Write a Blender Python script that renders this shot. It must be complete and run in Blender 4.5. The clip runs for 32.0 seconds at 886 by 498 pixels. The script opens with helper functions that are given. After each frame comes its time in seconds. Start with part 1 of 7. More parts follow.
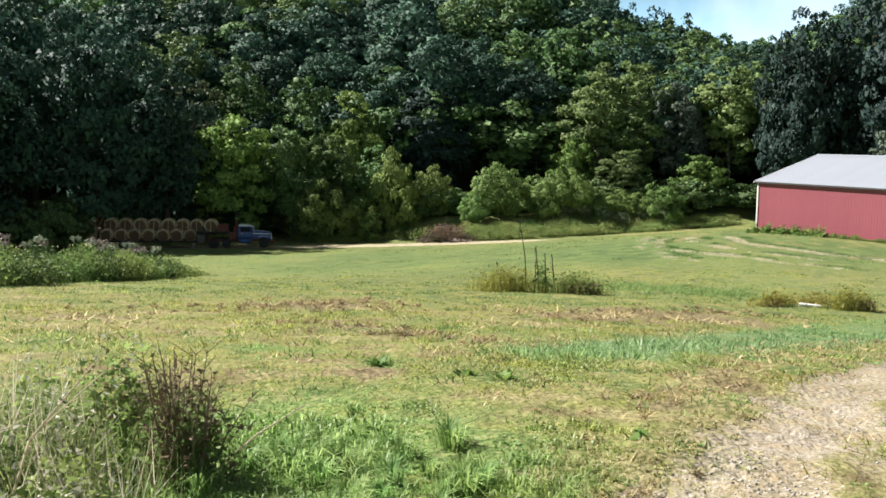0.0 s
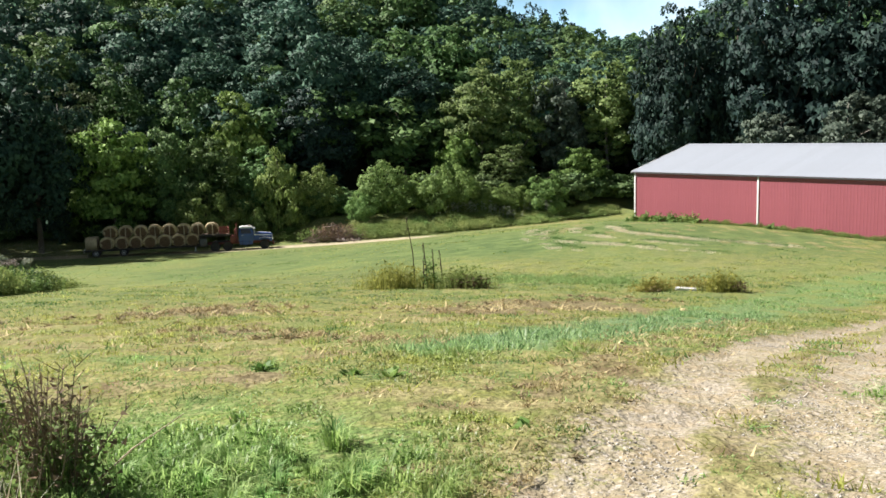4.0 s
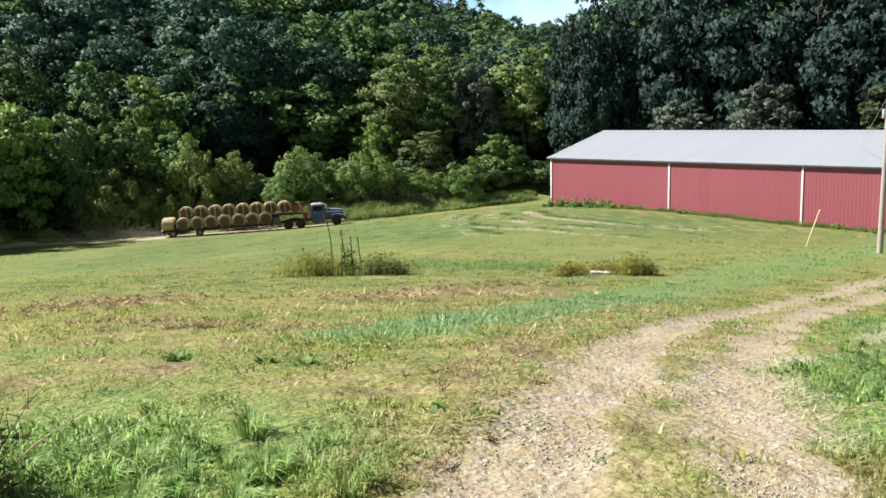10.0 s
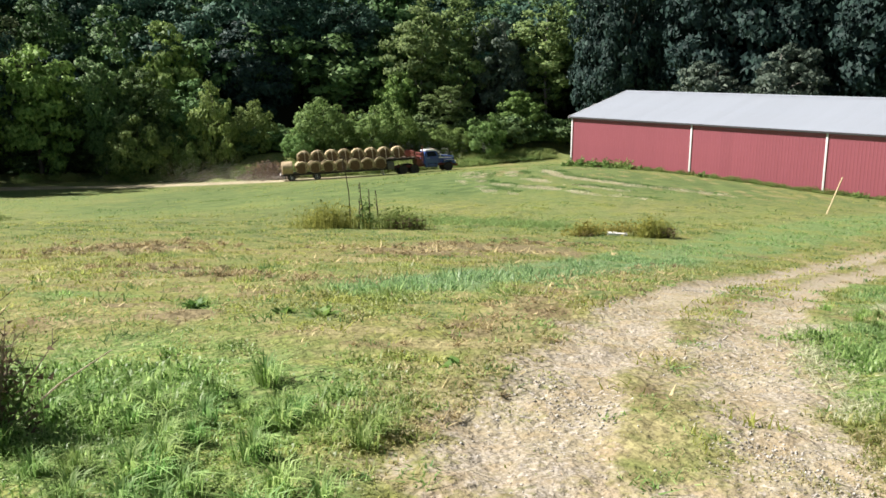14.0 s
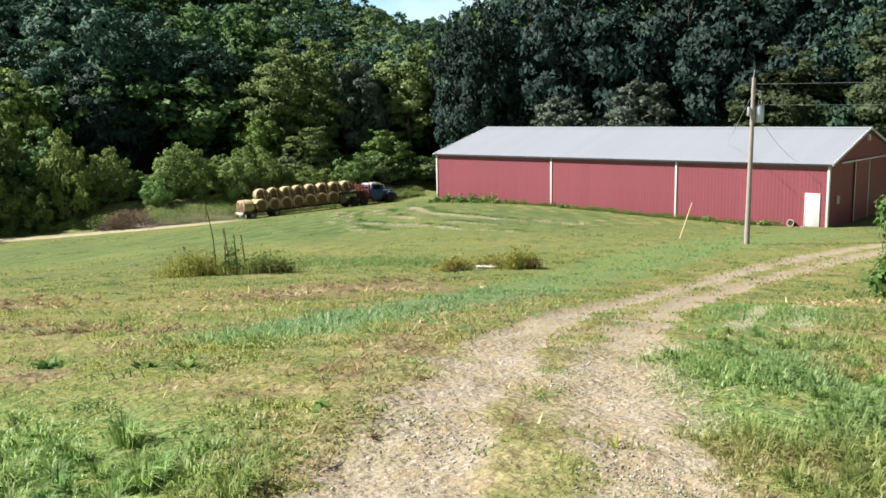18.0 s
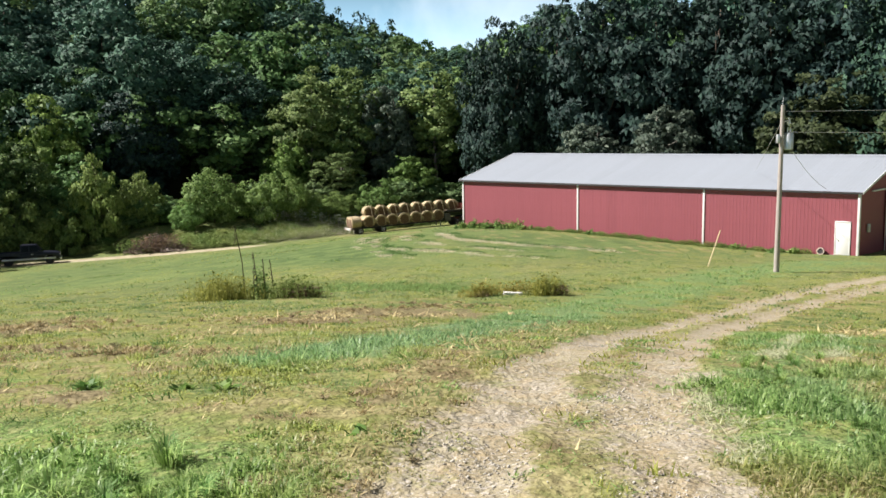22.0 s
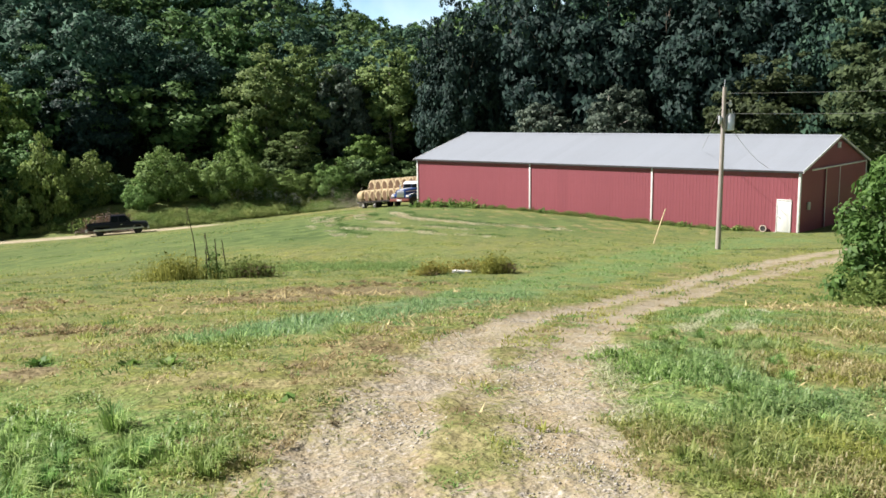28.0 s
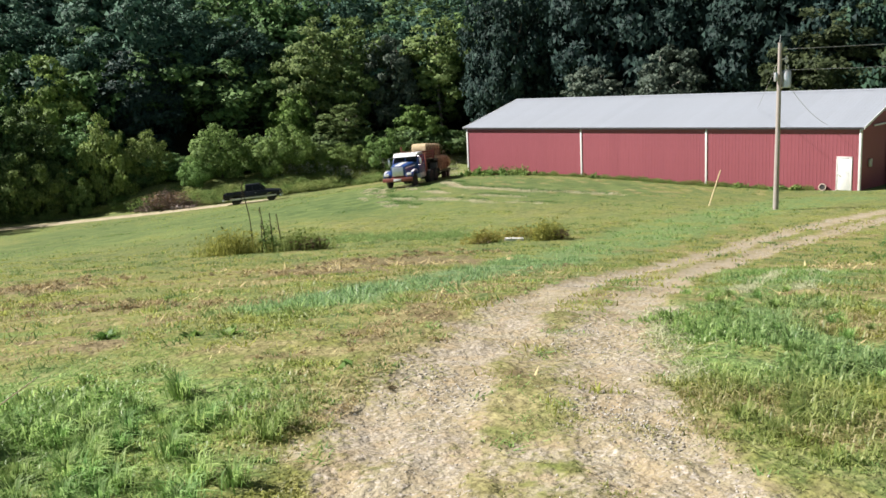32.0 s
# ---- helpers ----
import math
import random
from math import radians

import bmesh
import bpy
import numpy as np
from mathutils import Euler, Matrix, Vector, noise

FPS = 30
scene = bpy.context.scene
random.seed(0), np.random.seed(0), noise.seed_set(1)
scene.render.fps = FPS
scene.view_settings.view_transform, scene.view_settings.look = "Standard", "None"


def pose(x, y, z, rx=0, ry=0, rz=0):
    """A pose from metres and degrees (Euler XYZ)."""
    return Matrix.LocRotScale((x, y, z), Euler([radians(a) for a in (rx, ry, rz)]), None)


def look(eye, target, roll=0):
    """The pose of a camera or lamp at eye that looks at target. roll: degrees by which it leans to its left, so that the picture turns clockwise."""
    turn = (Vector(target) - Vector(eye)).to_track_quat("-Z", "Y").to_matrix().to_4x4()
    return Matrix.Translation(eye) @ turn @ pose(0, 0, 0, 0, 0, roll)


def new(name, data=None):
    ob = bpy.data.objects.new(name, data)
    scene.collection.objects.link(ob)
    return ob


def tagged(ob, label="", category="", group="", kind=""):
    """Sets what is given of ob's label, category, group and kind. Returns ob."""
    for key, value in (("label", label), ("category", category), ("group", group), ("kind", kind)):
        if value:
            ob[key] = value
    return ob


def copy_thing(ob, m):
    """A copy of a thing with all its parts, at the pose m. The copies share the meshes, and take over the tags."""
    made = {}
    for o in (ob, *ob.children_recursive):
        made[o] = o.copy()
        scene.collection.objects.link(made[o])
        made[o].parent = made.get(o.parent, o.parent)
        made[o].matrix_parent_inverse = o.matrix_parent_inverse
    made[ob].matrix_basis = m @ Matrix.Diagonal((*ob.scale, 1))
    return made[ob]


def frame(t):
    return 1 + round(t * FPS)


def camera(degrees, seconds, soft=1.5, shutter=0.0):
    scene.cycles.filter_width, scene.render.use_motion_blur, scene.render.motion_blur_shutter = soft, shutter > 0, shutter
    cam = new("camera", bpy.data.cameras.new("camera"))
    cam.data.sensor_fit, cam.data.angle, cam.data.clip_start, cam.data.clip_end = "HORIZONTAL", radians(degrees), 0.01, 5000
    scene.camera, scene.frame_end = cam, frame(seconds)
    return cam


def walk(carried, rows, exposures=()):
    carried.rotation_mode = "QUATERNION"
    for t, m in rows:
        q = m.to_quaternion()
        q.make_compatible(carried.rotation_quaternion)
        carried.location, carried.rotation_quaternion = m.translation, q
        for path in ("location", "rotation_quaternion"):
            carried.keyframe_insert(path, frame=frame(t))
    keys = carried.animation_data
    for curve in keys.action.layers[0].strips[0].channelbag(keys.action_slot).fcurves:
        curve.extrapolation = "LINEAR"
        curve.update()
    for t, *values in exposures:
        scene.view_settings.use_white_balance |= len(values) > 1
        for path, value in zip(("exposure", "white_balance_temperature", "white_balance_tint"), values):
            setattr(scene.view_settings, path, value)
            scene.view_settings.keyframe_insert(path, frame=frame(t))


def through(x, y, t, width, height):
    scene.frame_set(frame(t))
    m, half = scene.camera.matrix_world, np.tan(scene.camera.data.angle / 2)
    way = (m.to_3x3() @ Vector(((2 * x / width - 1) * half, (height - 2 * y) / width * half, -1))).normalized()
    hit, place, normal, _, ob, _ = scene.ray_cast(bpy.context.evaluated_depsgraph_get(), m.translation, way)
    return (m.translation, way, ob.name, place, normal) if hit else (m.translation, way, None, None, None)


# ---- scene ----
cam = camera(52.97, 32.0, soft=1.6)
ROWS = [
    (0.0, pose(-0.150, 0.128, 7.652, 82.61, 0.09, 0.89)),
    (0.5, pose(-0.144, 0.137, 7.652, 82.40, 0.01, 2.43)),
    (1.0, pose(-0.123, 0.137, 7.654, 82.44, 0.17, 3.70)),
    (1.5, pose(-0.100, 0.126, 7.663, 82.74, 0.51, 2.51)),
    (2.0, pose(-0.090, 0.119, 7.659, 82.96, 0.89, 0.22)),
    (2.5, pose(-0.088, 0.110, 7.657, 82.93, 1.17, -2.07)),
    (3.0, pose(-0.083, 0.117, 7.652, 82.76, 1.34, -3.82)),
    (3.5, pose(-0.079, 0.119, 7.652, 82.53, 1.38, -5.27)),
    (4.0, pose(-0.072, 0.107, 7.654, 82.37, 1.45, -6.45)),
    (4.5, pose(-0.072, 0.102, 7.656, 82.29, 1.43, -7.47)),
    (6.5, pose(-0.063, 0.112, 7.650, 82.05, 1.22, -8.91)),
    (7.0, pose(-0.059, 0.102, 7.655, 81.87, 1.18, -9.17)),
    (7.5, pose(-0.057, 0.101, 7.652, 81.74, 1.19, -9.40)),
    (8.0, pose(-0.059, 0.102, 7.651, 81.69, 1.17, -9.63)),
    (8.5, pose(-0.051, 0.101, 7.650, 81.69, 1.14, -9.84)),
    (9.0, pose(-0.053, 0.106, 7.647, 81.69, 1.11, -10.16)),
    (9.5, pose(-0.045, 0.103, 7.651, 81.56, 1.18, -10.79)),
    (10.0, pose(-0.040, 0.094, 7.648, 81.38, 1.25, -11.67)),
    (10.5, pose(-0.039, 0.089, 7.651, 81.18, 0.95, -12.07)),
    (11.0, pose(-0.046, 0.088, 7.649, 80.94, 0.28, -11.48)),
    (11.5, pose(-0.052, 0.092, 7.645, 80.51, -0.35, -10.45)),
    (12.0, pose(-0.058, 0.081, 7.643, 80.03, -0.74, -9.71)),
    (12.5, pose(-0.060, 0.063, 7.648, 79.54, -0.85, -9.47)),
    (13.0, pose(-0.064, 0.060, 7.650, 79.06, -0.72, -9.76)),
    (13.5, pose(-0.063, 0.066, 7.654, 78.54, -0.50, -10.04)),
    (15.5, pose(-0.042, 0.067, 7.670, 79.09, -0.27, -12.74)),
    (16.0, pose(-0.033, 0.067, 7.664, 79.55, -0.01, -14.50)),
    (16.5, pose(-0.019, 0.060, 7.666, 79.92, 0.27, -16.03)),
    (17.0, pose(-0.010, 0.065, 7.663, 80.24, 0.52, -17.10)),
    (17.5, pose(-0.008, 0.056, 7.666, 80.58, 0.81, -18.04)),
    (18.0, pose(-0.007, 0.042, 7.669, 80.97, 1.00, -18.94)),
    (18.5, pose(-0.005, 0.024, 7.672, 81.45, 1.25, -19.90)),
    (19.0, pose(0.000, 0.000, 7.679, 81.91, 1.58, -20.76)),
    (19.5, pose(0.004, 0.006, 7.672, 82.35, 1.95, -21.55)),
    (20.0, pose(0.008, 0.007, 7.679, 82.56, 2.09, -21.78)),
    (20.5, pose(0.010, 0.012, 7.675, 82.58, 1.88, -21.23)),
    (21.0, pose(0.002, 0.023, 7.676, 82.47, 1.44, -19.99)),
    (21.5, pose(-0.029, 0.041, 7.672, 82.47, 1.08, -18.48)),
    (22.0, pose(-0.113, 0.023, 7.672, 82.67, 0.85, -17.31)),
    (22.5, pose(-0.162, -0.013, 7.671, 82.40, 0.65, -16.84)),
    (23.0, pose(-0.182, -0.084, 7.668, 81.43, 0.45, -17.14)),
    (23.5, pose(-0.220, -0.170, 7.685, 80.65, 0.52, -18.42)),
    (24.0, pose(-0.284, -0.279, 7.711, 80.52, 0.30, -19.89)),
    (24.5, pose(-0.238, -0.347, 7.721, 81.05, -0.48, -20.31)),
    (25.0, pose(-0.145, -0.427, 7.737, 81.55, -0.97, -20.18)),
    (25.5, pose(-0.125, -0.500, 7.751, 81.54, -0.66, -19.94)),
    (27.5, pose(-0.018, -0.723, 7.822, 81.92, 0.02, -18.60)),
    (28.0, pose(-0.042, -0.756, 7.827, 81.20, 0.74, -20.01)),
    (28.5, pose(-0.053, -0.752, 7.814, 80.09, 1.18, -21.21)),
    (29.0, pose(-0.060, -0.758, 7.821, 79.24, 1.23, -21.11)),
    (29.5, pose(-0.053, -0.766, 7.820, 78.87, 1.10, -20.32)),
    (30.0, pose(-0.044, -0.765, 7.821, 78.78, 0.75, -19.54)),
    (30.5, pose(-0.047, -0.780, 7.831, 79.04, 0.43, -18.85)),
    (31.0, pose(-0.050, -0.796, 7.827, 79.69, 0.52, -18.02)),
    (31.5, pose(-0.054, -0.809, 7.821, 79.96, 1.29, -17.34)),
    (32.0, pose(-0.053, -0.817, 7.813, 79.31, 2.79, -16.93)),
]
walk(cam, ROWS, ((0.0, 1.20), (12.0, 1.15), (16.0, 1.11), (19.0, 1.06), (32.0, 1.00)))

# ---- light ----
SUN_WAY = Vector((-0.905, 0.40, 0.95)).normalized()
world = bpy.data.worlds.new("sky")
scene.world = world
world.use_nodes = True
wn = world.node_tree
sky = wn.nodes.new("ShaderNodeTexSky")
sky.sky_type = "NISHITA"
sky.sun_disc = False
sky.sun_elevation = math.asin(SUN_WAY.z)
sky.sun_rotation = math.atan2(SUN_WAY.x, SUN_WAY.y)
sky.air_density, sky.dust_density, sky.ozone_density = 1.0, 0.6, 1.2
way_in, puff, ramp_c, sky_mix, haze_mix = (wn.nodes.new(k) for k in ("ShaderNodeTexCoord", "ShaderNodeTexNoise", "ShaderNodeMapRange", "ShaderNodeMix", "ShaderNodeMix"))
puff.inputs["Scale"].default_value, puff.inputs["Detail"].default_value, puff.inputs["Distortion"].default_value = 3.6, 7.0, 0.3
ramp_c.inputs["From Min"].default_value, ramp_c.inputs["From Max"].default_value, ramp_c.inputs["To Max"].default_value = 0.53, 0.65, 0.6
split, low = (wn.nodes.new(k) for k in ("ShaderNodeSeparateXYZ", "ShaderNodeMapRange"))
low.inputs["From Min"].default_value, low.inputs["From Max"].default_value, low.inputs["To Min"].default_value, low.inputs["To Max"].default_value = 0.09, 0.21, 0.8, 0.0
sky_mix.data_type = haze_mix.data_type = "RGBA"
haze_mix.inputs["B"].default_value = (48.0, 82.0, 108.0, 1)
sky_mix.inputs["B"].default_value = (70.0, 80.0, 88.0, 1)
wn.links.new(way_in.outputs["Generated"], puff.inputs["Vector"])
wn.links.new(puff.outputs["Fac"], ramp_c.inputs["Value"])
wn.links.new(way_in.outputs["Generated"], split.inputs[0])
wn.links.new(split.outputs["Z"], low.inputs["Value"])
wn.links.new(low.outputs[0], haze_mix.inputs["Factor"])
wn.links.new(sky.outputs[0], haze_mix.inputs["A"])
wn.links.new(haze_mix.outputs["Result"], sky_mix.inputs["A"])
wn.links.new(ramp_c.outputs[0], sky_mix.inputs["Factor"])
wn.links.new(sky_mix.outputs["Result"], wn.nodes["Background"].inputs[0])
wn.nodes["Background"].inputs[1].default_value = 0.0075
sun_data = bpy.data.lights.new("sun", "SUN")
sun_data.energy, sun_data.angle, sun_data.color = 5.0, radians(0.55), (1.0, 0.932, 0.895)
sun = new("sun", sun_data)
sun.matrix_world = look(SUN_WAY * 200, (0, 0, 0))

# ---- small tools ----
TABLE = np.random.RandomState(11).rand(256, 256)


def vnoise(x, y, seed=0):
    """Smooth lattice noise, 0 to 1, on numpy arrays."""
    x, y = np.asarray(x, float) + seed * 17.3, np.asarray(y, float) + seed * 9.1
    i, j = np.floor(x).astype(int), np.floor(y).astype(int)
    u, v = x - i, y - j
    u, v = u * u * (3 - 2 * u), v * v * (3 - 2 * v)
    a, b = TABLE[i % 256, j % 256], TABLE[(i + 1) % 256, j % 256]
    c, d = TABLE[i % 256, (j + 1) % 256], TABLE[(i + 1) % 256, (j + 1) % 256]
    return (a * (1 - u) + b * u) * (1 - v) + (c * (1 - u) + d * u) * v


def fbm(x, y, seed=0, octaves=4):
    total, amp, norm = 0, 1.0, 0
    for k in range(octaves):
        total = total + amp * vnoise(x * 2 ** k, y * 2 ** k, seed + k)
        norm += amp
        amp *= 0.5
    return total / norm


def smooth(a, b, x):
    t = np.clip((np.asarray(x, float) - a) / (b - a), 0, 1)
    return t * t * (3 - 2 * t)


KNOLLS = ((20, 66, 11, 1.0629), (22, 22, 11, -0.9211), (1, 7, 8, 0.7338), (40, 45, 11, -0.8847), (-20, 60, 14, -0.7416), (24, 84, 10, 0.5729), (3, 37, 9, -0.2914))
FALL = (0.8468, -6.4643, -0.3665, 0.6368, 0.6379, 0.3887, 3.6252, -0.1925, -1.8516, -0.1468, 2.7101, 0.0993, -1.0574, 0.0655, -0.2763)


def treeline(x):
    """Where the wood begins, as a y for each x."""
    return 112.5 - 0.0082 * np.maximum(0, np.asarray(x, float) - 18) ** 2


def ground_z(x, y):
    """Height of the land."""
    x, y = np.asarray(x, float), np.asarray(y, float)
    u, v = np.tanh((x - 5) / 80) * 80 / 60, (np.clip(y, -25, 112) - 45) / 60
    z, k = 0, 0
    for i in range(5):
        for j in range(5 - i):
            z = z + FALL[k] * u ** i * v ** j
            k += 1
    for a, b, r, h in KNOLLS:
        z = z + h * np.exp(-((x - a) ** 2 + (y - b) ** 2) / (2 * r * r))
    z = z + 2.5 * smooth(0, 9, y - 101 - 3.4 * smooth(12, 22, x)) * smooth(-12, -2, x) * smooth(60, 40, x)
    d = np.maximum(0, y - treeline(x) - 4)
    steep = 0.165 + 0.32 / (1 + np.exp((x - 27) / 6.5)) + 0.16 / (1 + np.exp((75 - x) / 10))
    return z + steep * (120 * np.tanh(d / 120)) * np.minimum(1, d / 18)


def polyline(points, n=12):
    """Points on a smooth curve through the given ones."""
    p = np.array(points, float)
    q = np.vstack([2 * p[0] - p[1], p, 2 * p[-1] - p[-2]])
    out = []
    for i in range(1, len(q) - 2):
        for t in np.linspace(0, 1, n, endpoint=False):
            a, b, c, d = q[i - 1], q[i], q[i + 1], q[i + 2]
            out.append(0.5 * (2 * b + (c - a) * t + (2 * a - 5 * b + 4 * c - d) * t * t + (3 * b - a - 3 * c + d) * t ** 3))
    return np.array(out + [p[-1]])


def away(x, y, line):
    """Distance from each point to a polyline."""
    x, y = np.asarray(x, float), np.asarray(y, float)
    best = np.full(x.shape, 1e9)
    for a, b in zip(line[:-1], line[1:]):
        ab = b - a
        t = np.clip(((x - a[0]) * ab[0] + (y - a[1]) * ab[1]) / (ab @ ab), 0, 1)
        best = np.minimum(best, (x - a[0] - t * ab[0]) ** 2 + (y - a[1] - t * ab[1]) ** 2)
    return np.sqrt(best)


RUT_L = polyline([(-0.6, -6), (0.2, 0), (0.9, 3.7), (1.7, 5.3), (3.2, 7.9), (6.6, 12.9), (12.4, 19.7), (20.1, 26.3), (27, 29.9), (33, 32), (42, 35.5), (54, 43)], 5)
RUT_R = polyline([(1.2, -6), (1.8, 0), (2.3, 3.4), (2.8, 4.8), (3.9, 6.7), (6.3, 10.2), (11.9, 17.4), (18.2, 23.2), (25.2, 27.4), (32, 30), (42.5, 33.6), (55.5, 41.5)], 5)
LANE = polyline([(-75, 84), (-50, 91.5), (-37, 95.3), (-21, 97.6), (-9, 98.6), (0, 98.9), (8, 98.6), (17, 99.2), (27, 101.4)], 5)
LOOP = polyline([(17, 100.2), (22, 101.8), (26.4, 103.2), (32, 103), (34.8, 98.4), (34, 92), (30.3, 87.6), (27, 85.4), (21.8, 77.4), (17.8, 67.6), (12, 58)], 5)


MOWN = np.array([(20.6, 66.0), (25.5, 57.5), (30.0, 49.5)])
LUSH_BAND = polyline([(1.3, 10.6), (2.4, 11.6), (5.0, 15.2), (8.5, 20.5), (13, 25.5), (20, 31.5), (27, 36), (34, 39)], 4)
SLOPE_SPOTS = ((-3.9, 22.0, 2.0, 0.9, 1.0), (-4.4, 12.7, 1.8, 1.0, 0.85), (-1.3, 13.0, 1.5, 1.0, 0.9), (0.3, 11.6, 1.2, 0.6, 0.85), (3.4, 22.9, 2.0, 1.0, 0.95), (6.2, 23.4, 1.8, 0.9, 0.85), (4.2, 12.2, 1.5, 0.6, 0.8), (6.4, 16.0, 1.8, 0.6, 0.75), (15.2, 15.4, 2.0, 1.1, 0.95), (17.9, 15.6, 2.0, 1.0, 0.95), (5.6, 14.2, 1.2, 0.5, 0.7), (-6.5, 14.5, 2.0, 1.0, 0.7), (-8.0, 18.0, 3.0, 1.2, 0.5), (0.5, 17.0, 2.5, 1.0, 0.6))
NEAR_SPOTS = ((-1.5, 8.5, 1.2, 0.7, 0.85), (-2.3, 8.0, 0.9, 0.6, 0.8), (2.3, 8.7, 1.3, 0.5, 0.85), (0.7, 5.6, 0.5, 0.4, 0.7), (6.6, 6.1, 1.5, 0.9, 1.0), (5.9, 5.2, 0.9, 0.6, 0.9), (9.4, 8.6, 2.2, 1.1, 0.9), (7.5, 8.8, 0.25, 0.5, 0.9), (1.1, 6.8, 1.1, 0.9, 0.75), (1.0, 5.2, 0.9, 0.9, 0.75), (1.6, 10.0, 0.8, 0.5, 0.7), (-0.4, 10.2, 1.0, 0.5, 0.75), (3.4, 10.6, 0.8, 0.4, 0.7), (2.6, 4.2, 0.5, 0.8, 0.5))
DRY_SPOTS = SLOPE_SPOTS + NEAR_SPOTS
LAID = polyline([(7.4, 9.7), (8.2, 10.6), (9.7, 12.3), (11.3, 14.1), (12.3, 15.2)], 14)


def land(x, y):
    """What grows or lies on the land: bare soil, dry grass, lush grass, and the wood's painted shade, 0 to 1 each."""
    wob = (fbm(x * 1.4, y * 1.4, 3) - 0.5) * 0.6
    dl, dr = away(x, y, RUT_L) + wob, away(x, y, RUT_R) + wob
    bare = np.maximum(smooth(0.62, 0.16, dl), smooth(0.58, 0.14, dr))
    near = smooth(9.0, 4.0, np.hypot(x - 1, y))
    middle = np.minimum(dl, dr)
    bare = np.maximum(bare, near * smooth(0.9, 0.3, middle) * smooth(0.44, 0.66, fbm(x * 1.6, y * 1.6, 5)))
    bare = bare * (0.55 + 0.45 * smooth(0.34, 0.56, fbm(x * 2.9, y * 2.3, 8)))
    worn = smooth(1.30, 0.95, dl) * smooth(1.30, 0.95, dr) * smooth(24, 12, y)
    bare = np.maximum(bare, worn * 0.34 * smooth(0.40, 0.60, fbm(x * 1.9 + 7, y * 1.3, 77)))
    lane = away(x, y, LANE) + (fbm(x * .5, y * .5, 2) - 0.5) * 1.2
    bare = np.maximum(bare, smooth(1.9, 0.9, lane) * smooth(13, 4, x))
    loop = np.minimum(away(x, y, LOOP + np.array([0.5, 0.9])), away(x, y, LOOP - np.array([0.5, 0.9]))) + (fbm(x * .6, y * .6, 4) - 0.5) * 1.2
    dry = smooth(0.54, 0.70, fbm(x * 0.9, y * 1.0, 23)) * 0.8 * smooth(45, 18, y) * smooth(0.35, 0.6, fbm(x * 0.15, y * 0.15, 27))
    dry = np.maximum(dry, smooth(0.9, 0.3, loop) * 0.4)
    slope = smooth(32, 22, y) * smooth(6, 9, y) * smooth(2.0, -2.0, x - (y - 9) * 0.55)
    dry = np.maximum(dry, smooth(0.54, 0.66, fbm(x * 2.6, y * 1.7, 29)) * 0.5 * smooth(34, 14, y))
    dry = np.maximum(dry, slope * 0.10)
    dry = np.maximum(dry, slope * 0.19 * smooth(0.34, 0.60, fbm(x * 1.5, y * 0.55, 71)))
    ring = away(x, y, MOWN)
    mown = smooth(7.5, 6.0, ring) * smooth(0.5, 0.95, np.cos(ring * 4.2 + 1.2 * fbm(x * .3, y * .3, 73)))
    dry = np.maximum(dry, 0.75 * mown * smooth(0.36, 0.52, fbm(x * 0.5, y * 0.5, 74)))
    edge = np.minimum(away(x, y, RUT_L), away(x, y, RUT_R))
    dry = np.maximum(dry, smooth(0.8, 0.25, edge + wob) * 0.6)
    dry = np.maximum(dry, worn * (0.38 + 0.45 * fbm(x * 2.5, y * 2.5, 78)))
    dry = np.maximum(dry, 0.6 * smooth(0.28, 0.10, away(x, y, LAID) + wob * 0.3))
    speck = smooth(0.40, 0.62, fbm(x * 1.7, y * 1.5, 33))
    for a, b, w, d, s in DRY_SPOTS:
        e = np.hypot((x - a) / (w * 0.8), (y - b) / (d * 1.5)) + (fbm(x * 1.6, y * 0.8, 31) - 0.5) * 1.8
        dry = np.maximum(dry, s * smooth(1.1, 0.45, e) * (0.35 + 0.65 * speck))
    left = away(x, y, LUSH_BAND)
    lush = smooth(1.5, 0.5, left + wob * 1.5 - 0.05 * np.maximum(0, y - 12))
    lush = np.maximum(lush, smooth(1.9, 0.8, np.hypot((x + 1.35) * 0.68, (y - 5.5) * 0.66) + wob * 0.6) * 0.9)
    lush = np.maximum(lush, smooth(1.5, 0.6, np.hypot((x - 4.9) * 0.66, (y - 6.0) * 0.42) + wob) * 0.9)
    lush = np.maximum(lush, smooth(1.6, 0.7, np.hypot((x - 6.8) * 0.36, (y - 8.6) * 0.40) + wob * 1.5) * smooth(1.0, 1.9, x - 1.8 - y * 0.40) * 0.8)
    for a, b, r in ((-0.87, 9.1, 0.3), (12, 15, 2.5), (9.5, 11.5, 1.6), (-2.2, 10.4, 0.7), (-6, 9, 1.0)):
        lush = np.maximum(lush, smooth(1.2, 0.5, np.hypot(x - a, y - b) / r + wob))
    lush = np.maximum(lush, smooth(0.45, 0.62, fbm(x * .35, y * .35, 40)) * 0.3)
    lush = np.maximum(lush, smooth(42, 54, y) * smooth(97, 88, y) * (0.12 + 0.5 * smooth(0.40, 0.60, fbm(x * 0.16, y * 0.10, 41))))
    lush = np.maximum(lush, 0.85 * smooth(1.2, 0.5, np.hypot((x - 9.5) / 6.5, (y - 58) / 9) + wob))
    for a, b, w, d in ((6.1, 5.7, 0.9, 0.8), (6.9, 5.9, 1.5, 1.2), (9.6, 8.6, 2.4, 1.4), (16.4, 15.4, 3.6, 1.5)):
        lush = lush * (1 - 0.95 * smooth(1.2, 0.6, np.hypot((x - a) / w, (y - b) / d) + wob))
